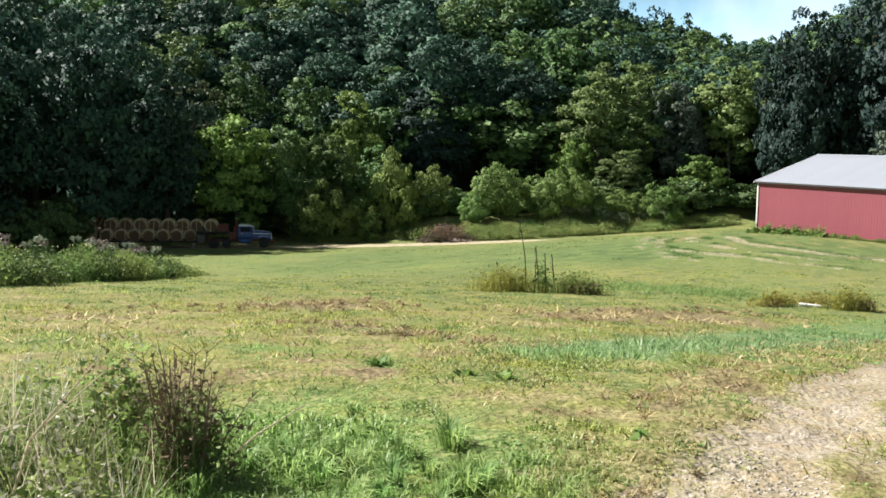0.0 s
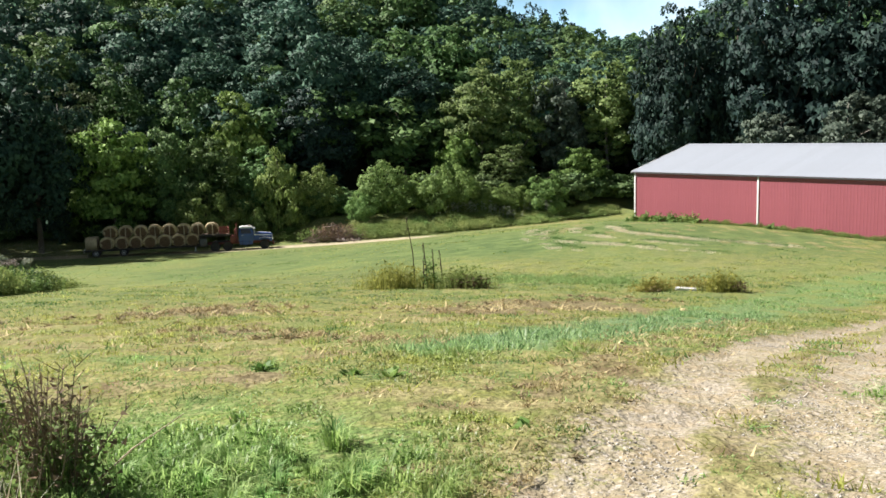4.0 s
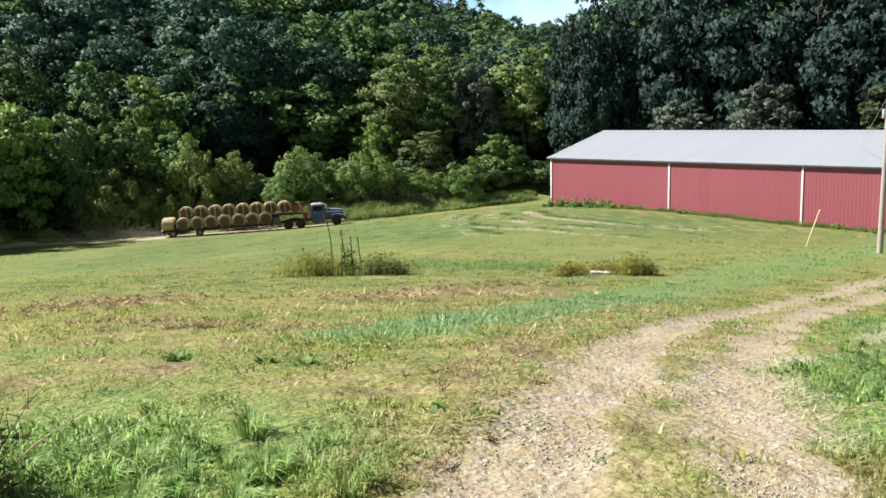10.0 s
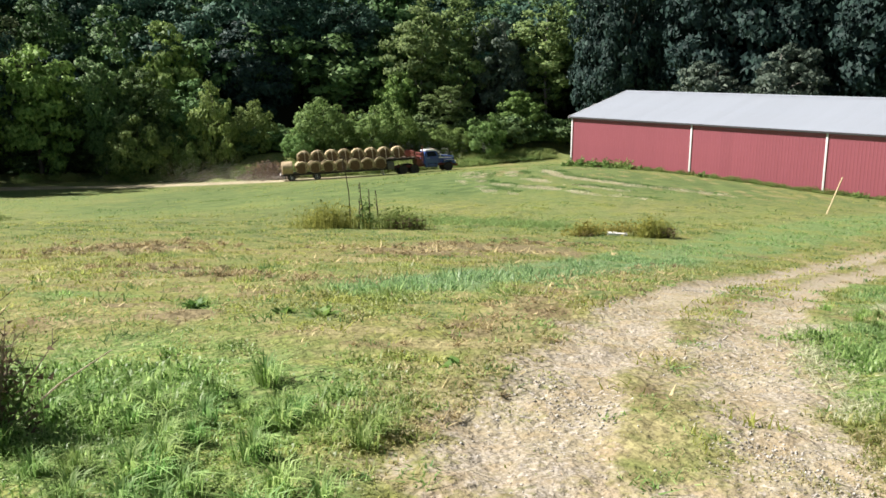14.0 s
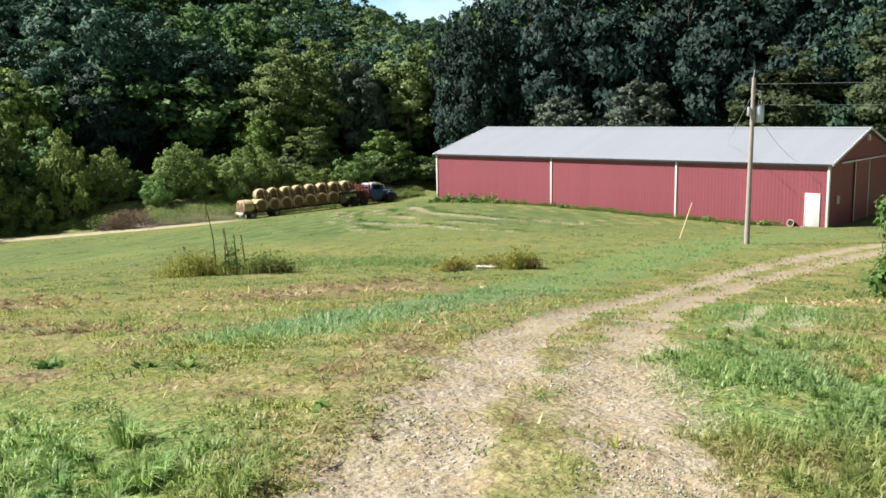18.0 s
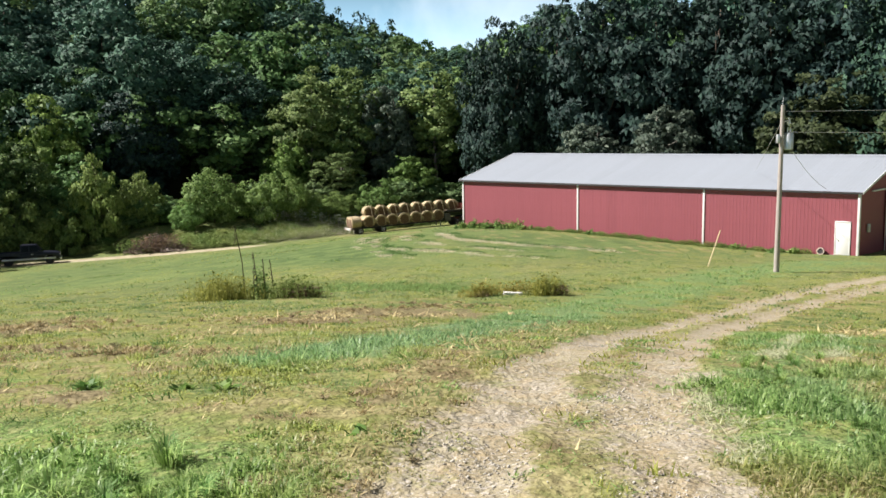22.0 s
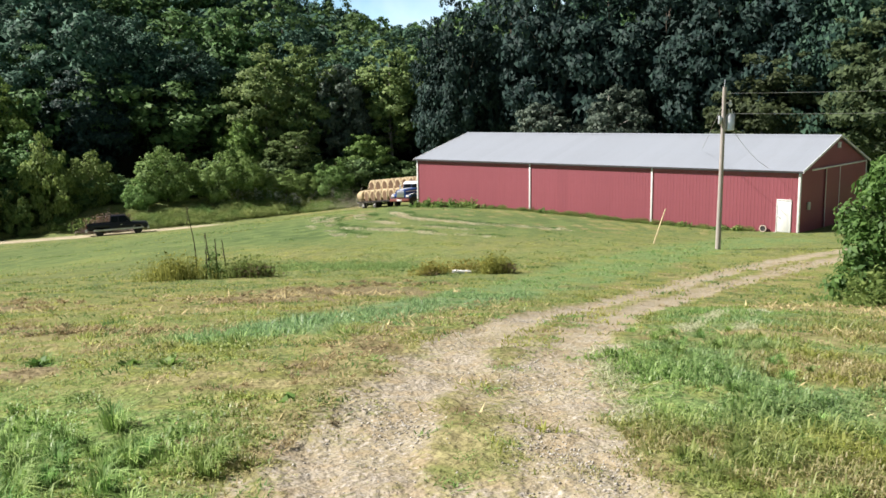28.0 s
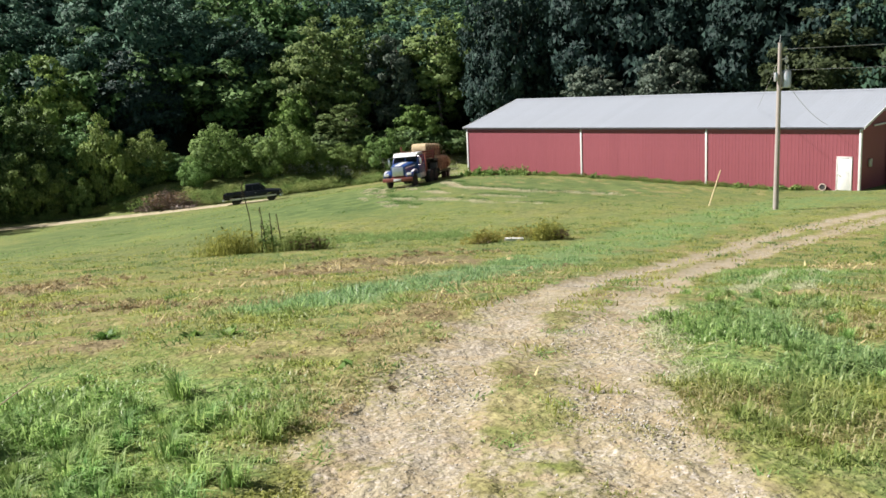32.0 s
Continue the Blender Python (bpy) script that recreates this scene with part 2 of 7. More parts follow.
    wood_shade = smooth(0, 3, y - treeline(x))
    return np.clip(bare, 0, 1), np.clip(dry * (1 - 0.8 * lush), 0, 1), np.clip(lush, 0, 1), wood_shade


# spots of dead brown mat and of cut straw: place, half sizes, strength
BROWN_SPOTS = ((-3.9, 22.9, 1.5, 1.9, 1.0), (3.2, 21.0, 2.2, 1.9, 1.0), (5.9, 24.2, 2.6, 2.2, 0.9), (-1.72, 9.2, 0.14, 0.16, 1.0), (-1.8, 14.4, 0.6, 0.6, 1.0), (-0.9, 8.45, 0.5, 0.35, 0.9), (-7.5, 17.5, 1.2, 0.9, 0.7), (6.4, 16.0, 0.7, 0.35, 0.8), (2.6, 9.3, 0.3, 0.3, 0.6), (1.5, 7.3, 0.3, 0.3, 0.5), (5.0, 26.0, 2.0, 0.8, 0.5), (0.2, 4.9, 0.25, 0.2, 0.7), (-2.9, 12.0, 0.4, 0.5, 0.6), (-5.0, 27.5, 1.6, 0.8, 0.4), (14.0, 24.5, 1.4, 0.5, 0.5))


def teal(x, y):
    """The blue-green band of sown grass beside the track, 0 to 1."""
    band = smooth(2.4, 1.2, away(x, y, LUSH_BAND) - 0.05 * np.maximum(0, y - 12)) * smooth(8.5, 11.5, y) * (1 - 0.65 * smooth(16, 30, y))
    return np.maximum(band, 0.65 * smooth(1.6, 2.6, x - y * 0.42) * smooth(16, 10, y))


def deep(x, y):
    """Long dark green turf at the foot of the knoll and in drifts over the far meadow, 0 to 1."""
    drift = smooth(40, 50, y) * smooth(98, 90, y) * smooth(0.44, 0.60, fbm(x * 0.13, y * 0.07, 43)) * 0.75
    foot = smooth(1.25, 0.5, np.hypot((x - 9.0) / 6.5, (y - 58) / 9) + (fbm(x * .4, y * .25, 44) - 0.5) * 0.9)
    return np.maximum(drift, foot)


def brown(x, y):
    """How far the turf is a dead brown mat, 0 to 1."""
    out, rag = 0.0, (fbm(x * 2.6, y * 1.7, 83) - 0.5) * 1.8
    for a, b, w, d, k in BROWN_SPOTS:
        out = np.maximum(out, k * smooth(1.25, 0.35, np.hypot((x - a) / w, (y - b) / d) + rag))
    return out


def part(name, bm, material, parent=None, label="", flat=False):
    """Links a bmesh as one mesh object under a thing or a part."""
    me = bpy.data.meshes.new(name)
    bm.to_mesh(me)
    bm.free()
    if not flat:
        me.shade_smooth()
        me.set_sharp_from_angle(angle=radians(35))
    return child(name, me, material, parent, label)


def child(name, me, material, parent=None, label="", m=None):
    if material and not me.materials:
        me.materials.append(material)
    ob = new(name, me)
    if material and me.materials[0] is not material and me.materials[0] != material:
        ob.material_slots[0].link = "OBJECT"
        ob.material_slots[0].material = material
    ob.parent = parent
    if m is not None:
        ob.matrix_basis = m
    if label:
        tagged(ob, label)
    return ob


def thing(name, m, label, category, group="", kind=""):
    ob = new(name)
    ob.matrix_basis = m
    return tagged(ob, label, category, group, kind)


def raw_mesh(name, verts, faces, values=None):
    """A mesh from numpy arrays; faces all of one size; values: one float for each vertex."""
    me = bpy.data.meshes.new(name)
    verts, faces = np.asarray(verts, np.float32), np.asarray(faces, np.int32)
    n, k = faces.shape
    me.vertices.add(len(verts))
    me.vertices.foreach_set("co", verts.ravel())
    me.loops.add(n * k)
    me.loops.foreach_set("vertex_index", faces.ravel())
    me.polygons.add(n)
    me.polygons.foreach_set("loop_start", np.arange(0, n * k, k, dtype=np.int32))
    for key, val in (values or {}).items():
        me.attributes.new(key, "FLOAT", "POINT").data.foreach_set("value", np.asarray(val, np.float32))
    me.update(calc_edges=True)
    return me


def box(bm, lo, hi, bevel=0.0):
    """A box between two corners, with rounded edges if asked."""
    lo, hi = Vector(lo), Vector(hi)
    r = bmesh.ops.create_cube(bm, size=1, matrix=Matrix.Translation((lo + hi) / 2) @ Matrix.Diagonal((*(hi - lo), 1)))
    if bevel:
        edges = list({e for v in r["verts"] for e in v.link_edges})
        bmesh.ops.bevel(bm, geom=edges, offset=bevel, segments=2, profile=0.5, affect="EDGES")
    return r["verts"]


def prism(bm, outline, y0, y1, bevel=0.0):
    """A solid whose (x, z) outline runs from y0 to y1."""
    a = [bm.verts.new((x, y0, z)) for x, z in outline]
    b = [bm.verts.new((x, y1, z)) for x, z in outline]
    n = len(a)
    faces = [bm.faces.new(a), bm.faces.new(b[::-1])]
    for i in range(n):
        faces.append(bm.faces.new((a[i], b[i], b[(i + 1) % n], a[(i + 1) % n])))
    bmesh.ops.recalc_face_normals(bm, faces=faces)
    if bevel:
        edges = list({e for v in a + b for e in v.link_edges})
        bmesh.ops.bevel(bm, geom=edges, offset=bevel, segments=2, profile=0.5, affect="EDGES")


def rod(bm, a, b, r0, r1=None, n=8):
    """A tapered round bar from a to b."""
    a, b = Vector(a), Vector(b)
    r1 = r0 if r1 is None else r1
    m = Matrix.Translation((a + b) / 2) @ (b - a).to_track_quat("Z", "Y").to_matrix().to_4x4()
    bmesh.ops.create_cone(bm, cap_ends=True, segments=n, radius1=r0, radius2=r1, depth=(b - a).length, matrix=m)


def lathe(bm, profile, n=24, axis="Y"):
    """Turns (radius, along) pairs round an axis."""
    rings = []
    for r, h in profile:
        ring = []
        for i in range(n):
            c, s = math.cos(2 * math.pi * i / n) * r, math.sin(2 * math.pi * i / n) * r
            ring.append(bm.verts.new((c, h, s) if axis == "Y" else (c, s, h)))
        rings.append(ring)
    faces = []
    for p, q in zip(rings[:-1], rings[1:]):
        for i in range(n):
            faces.append(bm.faces.new((p[i], p[(i + 1) % n], q[(i + 1) % n], q[i])))
    faces += [bm.faces.new(rings[0][::-1]), bm.faces.new(rings[-1])]
    bmesh.ops.recalc_face_normals(bm, faces=faces)


def tube(bm, points, radius, n=6):
    """A round bar along a bent line."""
    p = [Vector(q) for q in points]
    rings = []
    for i, q in enumerate(p):
        way = (p[min(i + 1, len(p) - 1)] - p[max(i - 1, 0)]).normalized()
        side = way.cross(Vector((0.13, 0.31, 1))).normalized()
        up = side.cross(way)
        r = radius[i] if isinstance(radius, (list, tuple)) else radius
        rings.append([bm.verts.new(q + r * (math.cos(2 * math.pi * k / n) * side + math.sin(2 * math.pi * k / n) * up)) for k in range(n)])
    for a, b in zip(rings[:-1], rings[1:]):
        for k in range(n):
            bm.faces.new((a[k], a[(k + 1) % n], b[(k + 1) % n], b[k]))
    bm.faces.new(rings[0][::-1]), bm.faces.new(rings[-1])


# ---- materials ----
def mat(name, base=(0.5, 0.5, 0.5), rough=0.6, metal=0.0, other=None, scale=6.0, amount=0.6, bump=0.0, bump_scale=40.0, spread=0.0, coat=0.0):
    """A surface whose colour wanders between two tones at two scales, with fine relief."""
    m = bpy.data.materials.new(name)
    m.use_nodes = True
    nt = m.node_tree
    b = nt.nodes["Principled BSDF"]
    b.inputs["Roughness"].default_value, b.inputs["Metallic"].default_value = rough, metal
    b.inputs["Coat Weight"].default_value = coat
    other = other or tuple(c * 0.75 for c in base)
    geo = nt.nodes.new("ShaderNodeTexCoord")
    n1, n2 = nt.nodes.new("ShaderNodeTexNoise"), nt.nodes.new("ShaderNodeTexNoise")
    n1.inputs["Scale"].default_value, n2.inputs["Scale"].default_value = scale, scale * 7.3
    n1.inputs["Detail"].default_value = n2.inputs["Detail"].default_value = 4
    for n in (n1, n2):
        nt.links.new(geo.outputs["Object"], n.inputs["Vector"])
    add = nt.nodes.new("ShaderNodeMath")
    add.operation = "MULTIPLY_ADD"
    nt.links.new(n2.outputs["Fac"], add.inputs[0])
    add.inputs[1].default_value = 0.6
    nt.links.new(n1.outputs["Fac"], add.inputs[2])
    ramp = nt.nodes.new("ShaderNodeMapRange")
    ramp.inputs["From Min"].default_value, ramp.inputs["From Max"].default_value = 0.55, 1.05
    ramp.inputs["To Max"].default_value = amount
    nt.links.new(add.outputs[0], ramp.inputs["Value"])
    mix = nt.nodes.new("ShaderNodeMix")
    mix.data_type = "RGBA"
    mix.inputs["A"].default_value, mix.inputs["B"].default_value = (*base, 1), (*other, 1)
    nt.links.new(ramp.outputs[0], mix.inputs["Factor"])
    out = mix.outputs["Result"]
    if spread:
        info, hsv = nt.nodes.new("ShaderNodeObjectInfo"), nt.nodes.new("ShaderNodeHueSaturation")
        rng = nt.nodes.new("ShaderNodeMapRange")
        rng.inputs["To Min"].default_value, rng.inputs["To Max"].default_value = 1 - spread, 1 + spread
        nt.links.new(info.outputs["Random"], rng.inputs["Value"])
        nt.links.new(rng.outputs[0], hsv.inputs["Value"])
        nt.links.new(out, hsv.inputs["Color"])
        out = hsv.outputs[0]
    nt.links.new(out, b.inputs["Base Color"])
    if bump:
        n3, bp = nt.nodes.new("ShaderNodeTexNoise"), nt.nodes.new("ShaderNodeBump")
        n3.inputs["Scale"].default_value, bp.inputs["Strength"].default_value = bump_scale, bump
        bp.inputs["Distance"].default_value = 0.02
        nt.links.new(geo.outputs["Object"], n3.inputs["Vector"])
        nt.links.new(n3.outputs["Fac"], bp.inputs["Height"])
        nt.links.new(bp.outputs[0], b.inputs["Normal"])
    return m


def leaf_mat(name, dark, light, through=0.35, spread=0.25, hue=0.02, gloss=0.12):
    """Leaves: two greens leaf by leaf, a tint tree by tree, some light passing through."""
    m = bpy.data.materials.new(name)
    m.use_nodes = True
    nt = m.node_tree
    b = nt.nodes["Principled BSDF"]
    b.inputs["Roughness"].default_value = 0.6
    b.inputs["Specular IOR Level"].default_value = gloss
    geo, info = nt.nodes.new("ShaderNodeNewGeometry"), nt.nodes.new("ShaderNodeObjectInfo")
    mix = nt.nodes.new("ShaderNodeMix")
    mix.data_type = "RGBA"
    mix.inputs["A"].default_value, mix.inputs["B"].default_value = (*dark, 1), (*light, 1)
    nt.links.new(geo.outputs["Random Per Island"], mix.inputs["Factor"])
    hsv = nt.nodes.new("ShaderNodeHueSaturation")
    for out, lo, hi in (("Value", 1 - spread, 1 + spread), ("Hue", 0.5 - hue, 0.5 + hue)):
        rng = nt.nodes.new("ShaderNodeMapRange")
        rng.inputs["To Min"].default_value, rng.inputs["To Max"].default_value = lo, hi
        if out == "Hue":
            wn2 = nt.nodes.new("ShaderNodeTexWhiteNoise")
            wn2.noise_dimensions = "1D"
            nt.links.new(info.outputs["Random"], wn2.inputs["W"])
            nt.links.new(wn2.outputs["Value"], rng.inputs["Value"])
        else:
            nt.links.new(info.outputs["Random"], rng.inputs["Value"])
        nt.links.new(rng.outputs[0], hsv.inputs[out])
    nt.links.new(mix.outputs["Result"], hsv.inputs["Color"])
    nt.links.new(hsv.outputs[0], b.inputs["Base Color"])
    tr, ms = nt.nodes.new("ShaderNodeBsdfTranslucent"), nt.nodes.new("ShaderNodeMixShader")
    nt.links.new(hsv.outputs[0], tr.inputs["Color"])
    ms.inputs[0].default_value = through
    nt.links.new(b.outputs[0], ms.inputs[1])
    nt.links.new(tr.outputs[0], ms.inputs[2])
    nt.links.new(ms.outputs[0], nt.nodes["Material Output"].inputs[0])
    return m


def land_mat(name, blades):
    """Ground or grass blades, by the attributes bare, dry, lush and shade of the wood."""
    m = bpy.data.materials.new(name)
    m.use_nodes = True
    nt = m.node_tree
    b = nt.nodes["Principled BSDF"]
    b.inputs["Roughness"].default_value = 0.42 if blades else 0.95
    b.inputs["Specular IOR Level"].default_value = 0.4 if blades else 0.15
    pos = nt.nodes.new("ShaderNodeNewGeometry")

    def att(key):
        a = nt.nodes.new("ShaderNodeAttribute")
        a.attribute_name = key
        return a.outputs["Fac"]

    def noise_at(scale, detail=5.0):
        n = nt.nodes.new("ShaderNodeTexNoise")
        n.inputs["Scale"].default_value, n.inputs["Detail"].default_value = scale, detail
        nt.links.new(pos.outputs["Position"], n.inputs["Vector"])
        return n.outputs["Fac"]

    def span(value, a, c, lo=0.0, hi=1.0):
        r = nt.nodes.new("ShaderNodeMapRange")
        r.inputs["From Min"].default_value, r.inputs["From Max"].default_value = a, c
        r.inputs["To Min"].default_value, r.inputs["To Max"].default_value = lo, hi
        nt.links.new(value, r.inputs["Value"])
        return r.outputs[0]

    def mixed(fac, a, c):
        x = nt.nodes.new("ShaderNodeMix")
        x.data_type = "RGBA"
        nt.links.new(fac, x.inputs["Factor"])
        for key, val in (("A", a), ("B", c)):
            if isinstance(val, tuple):
                x.inputs[key].default_value = (*val, 1)
            else:
                nt.links.new(val, x.inputs[key])
        return x.outputs["Result"]

    def times(a, c):
        x = nt.nodes.new("ShaderNodeMath")
        x.operation, x.use_clamp = "MULTIPLY", True
        nt.links.new(a, x.inputs[0])
        nt.links.new(c, x.inputs[1])
        return x.outputs[0]

    if blades:
        rnd = pos.outputs["Random Per Island"]
        green = mixed(rnd, (0.20, 0.265, 0.068), (0.58, 0.62, 0.23))
        green = mixed(span(noise_at(0.9), 0.42, 0.60, 0.0, 0.8), green, mixed(rnd, (0.13, 0.15, 0.045), (0.46, 0.46, 0.17)))
        green = mixed(span(att("dry"), 0.03, 0.28, 0.0, 0.9), green, mixed(rnd, (0.23, 0.24, 0.065), (0.60, 0.56, 0.22)))
        green = mixed(span(noise_at(2.6), 0.50, 0.60, 0.0, 0.45), green, mixed(rnd, (0.22, 0.21, 0.06), (0.60, 0.55, 0.24)))
        green = mixed(span(noise_at(5.5), 0.52, 0.62, 0.0, 0.4), green, mixed(rnd, (0.07, 0.12, 0.03), (0.24, 0.33, 0.10)))
        green = mixed(span(noise_at(1.1), 0.50, 0.58, 0.0, 0.7), green, mixed(rnd, (0.22, 0.25, 0.045), (0.60, 0.62, 0.17)))
        green = mixed(att("lush"), green, mixed(att("teal"), mixed(rnd, (0.135, 0.270, 0.065), (0.43, 0.610, 0.215)), mixed(rnd, (0.13, 0.245, 0.105), (0.42, 0.58, 0.28))))
        straw = mixed(rnd, (0.24, 0.195, 0.090), (0.60, 0.545, 0.30))
        colour = mixed(span(times(att("dry"), span(rnd, 0.0, 1.0, 0.1, 1.5)), 0.22, 0.45), green, straw)
    else:
        fine = noise_at(9.0)
        green = mixed(span(fine, 0.35, 0.65), GRASS_A, GRASS_B)
        green = mixed(span(noise_at(0.13), 0.38, 0.62), green, GRASS_C)
        green = mixed(span(noise_at(0.045), 0.40, 0.54, 0.0, 0.75), green, (0.070, 0.120, 0.046))
        green = mixed(span(noise_at(1.3), 0.46, 0.62, 0.0, 0.85), green, (0.062, 0.105, 0.030))
        green = mixed(span(noise_at(3.4), 0.50, 0.60, 0.0, 0.75), green, (0.28, 0.265, 0.115))
        green = mixed(span(noise_at(0.55), 0.50, 0.64, 0.0, 0.6), green, (0.062, 0.112, 0.034))
        green = mixed(span(att("dry"), 0.03, 0.22, 0.0, 0.85), green, mixed(span(noise_at(7.0), 0.40, 0.60), (0.165, 0.180, 0.040), (0.300, 0.285, 0.078)))
        green = mixed(att("lush"), green, mixed(att("teal"), mixed(span(noise_at(6.0), 0.42, 0.60), (0.180, 0.265, 0.080), (0.105, 0.175, 0.050)), mixed(span(noise_at(6.0), 0.42, 0.60), LUSH, (0.105, 0.190, 0.085))))
        green = mixed(span(noise_at(1.1), 0.50, 0.58, 0.0, 0.6), green, (0.225, 0.235, 0.055))
        green = mixed(span(noise_at(24.0), 0.44, 0.58, 0.0, 0.65), green, (0.060, 0.088, 0.026))
        green = mixed(span(noise_at(11.0), 0.52, 0.64, 0.0, 0.55), green, (0.30, 0.30, 0.13))
        green = mixed(att("deep"), green, mixed(span(noise_at(0.8), 0.42, 0.60), (0.074, 0.116, 0.040), (0.130, 0.180, 0.060)))
        straw = mixed(span(noise_at(5.0), 0.35, 0.65), STRAW_A, STRAW_B)
        straw = mixed(span(noise_at(1.6), 0.48, 0.64, 0.0, 0.8), straw, THATCH)
        straw = mixed(span(noise_at(19.0), 0.46, 0.60, 0.0, 0.55), straw, (0.10, 0.085, 0.038))
        straw = mixed(span(noise_at(3.7), 0.50, 0.62, 0.0, 0.6), straw, (0.13, 0.16, 0.045))
        colour = mixed(span(times(att("dry"), span(noise_at(2.2), 0.3, 0.6, 0.35, 1.4)), 0.1, 0.50), green, straw)
        mat_tone = mixed(span(noise_at(13.0), 0.42, 0.60), (0.105, 0.085, 0.043), (0.240, 0.200, 0.112))
        colour = mixed(span(times(att("brown"), span(noise_at(4.5), 0.32, 0.60, 0.3, 1.5)), 0.1, 0.6, 0.0, 0.9), colour, mat_tone)
        soil = mixed(span(noise_at(1.4), 0.4, 0.6), SOIL_A, SOIL_B)
        soil = mixed(span(noise_at(26.0), 0.52, 0.66), soil, SOIL_C)
        soil = mixed(att("lane"), soil, mixed(span(noise_at(0.7), 0.42, 0.58), (0.36, 0.315, 0.20), (0.50, 0.455, 0.32)))
        pale = mixed(span(noise_at(45.0), 0.44, 0.60), (0.265, 0.235, 0.180), (0.45, 0.410, 0.345))
        soil = mixed(span(noise_at(0.9), 0.50, 0.62, 0.0, 0.6), soil, pale)
        soil = mixed(span(noise_at(4.0), 0.48, 0.60, 0.0, 0.5), soil, (0.34, 0.265, 0.150))
        soil = mixed(span(noise_at(70.0), 0.54, 0.66, 0.0, 0.7), soil, (0.12, 0.10, 0.07))
        colour = mixed(span(times(times(att("bare"), span(noise_at(3.1), 0.3, 0.62, 0.5, 1.5)), span(noise_at(17.0), 0.36, 0.58, 0.45, 1.35)), 0.12, 0.55), colour, soil)
        # past the treeline near-black is mixed into the colour for shade under the trees
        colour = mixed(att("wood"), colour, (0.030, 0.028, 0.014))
        n3, bp = noise_at(14.0), nt.nodes.new("ShaderNodeBump")
        bp.inputs["Strength"].default_value, bp.inputs["Distance"].default_value = 0.9, 0.06
        nt.links.new(n3, bp.inputs["Height"])
        nt.links.new(bp.outputs[0], b.inputs["Normal"])
    nt.links.new(colour, b.inputs["Base Color"])
    if blades:
        tr, ms = nt.nodes.new("ShaderNodeBsdfTranslucent"), nt.nodes.new("ShaderNodeMixShader")
        nt.links.new(colour, tr.inputs["Color"])
        ms.inputs[0].default_value = 0.58
        nt.links.new(b.outputs[0], ms.inputs[1])
        nt.links.new(tr.outputs[0], ms.inputs[2])
        nt.links.new(ms.outputs[0], nt.nodes["Material Output"].inputs[0])
    return m


GRASS_A, GRASS_B, GRASS_C = (0.108, 0.156, 0.046), (0.180, 0.218, 0.068), (0.240, 0.238, 0.086)
LUSH = (0.165, 0.265, 0.125)
STRAW_A, STRAW_B, THATCH = (0.22, 0.205, 0.088), (0.35, 0.320, 0.155), (0.15, 0.108, 0.060)
SOIL_A, SOIL_B, SOIL_C = (0.280, 0.240, 0.152), (0.335, 0.300, 0.208), (0.46, 0.42, 0.36)
M_GROUND = land_mat("ground", False)
M_BLADE = land_mat("grass_blades", True)
M_OAK = leaf_mat("leaves_dark", (0.022, 0.053, 0.041), (0.082, 0.156, 0.100), hue=0.012, through=0.14, gloss=0.08)
M_MAPLE = leaf_mat("leaves_mid", (0.046, 0.096, 0.034), (0.150, 0.245, 0.084), hue=0.015, through=0.18, gloss=0.1)
M_ASH = leaf_mat("leaves_light", (0.095, 0.170, 0.042), (0.250, 0.365, 0.098), hue=0.012, through=0.28)
# darkened and blued so the leaf colour carries the trees' shaded side
M_WALNUT_SHADE = leaf_mat("leaves_shaded", (0.011, 0.025, 0.024), (0.039, 0.071, 0.056), hue=0.012, through=0.10, gloss=0.1)
M_DRAB = leaf_mat("leaves_drab", (0.040, 0.060, 0.028), (0.105, 0.135, 0.060), hue=0.012, through=0.3)
M_SILVERLEAF = leaf_mat("leaves_grey_green", (0.046, 0.070, 0.052), (0.130, 0.165, 0.122), hue=0.010, through=0.2)
M_THICKET = leaf_mat("leaves_thicket", (0.050, 0.095, 0.034), (0.150, 0.225, 0.085), hue=0.012, through=0.15)
M_OLIVE = leaf_mat("leaves_olive", (0.095, 0.150, 0.052), (0.255, 0.330, 0.115), hue=0.012, through=0.35)
M_BRIGHT = leaf_mat("leaves_bright", (0.19, 0.26, 0.08), (0.40, 0.47, 0.18), spread=0.12, through=0.45)
M_SHRUB = leaf_mat("leaves_shrub", (0.118, 0.200, 0.058), (0.275, 0.385, 0.120), spread=0.12, through=0.35)
M_WEED = leaf_mat("leaves_weed", (0.100, 0.160, 0.045), (0.270, 0.345, 0.110), spread=0.15, through=0.45)
M_GOLD = leaf_mat("leaves_yellowing", (0.17, 0.185, 0.042), (0.43, 0.40, 0.115), spread=0.15, through=0.45)
M_DEAD = leaf_mat("dry_stems", (0.12, 0.085, 0.052), (0.30, 0.23, 0.14), through=0.2)
M_STRAWY = leaf_mat("dry_grass_stems", (0.48, 0.43, 0.29), (0.78, 0.72, 0.54), through=0.35)
M_PALE = leaf_mat("pale_flower_heads", (0.30, 0.25, 0.22), (0.50, 0.44, 0.40), through=0.1)
M_SILVERY = leaf_mat("leaves_silvery", (0.20, 0.24, 0.17), (0.44, 0.48, 0.38), through=0.3)
M_BARK = mat("bark", (0.115, 0.092, 0.068), 0.9, other=(0.045, 0.036, 0.028), scale=2.0, bump=0.6, bump_scale=14, spread=0.3)
M_GREYBARK = mat("pale_bark", (0.30, 0.28, 0.24), 0.9, other=(0.13, 0.115, 0.095), scale=2.0, bump=0.5, bump_scale=14)
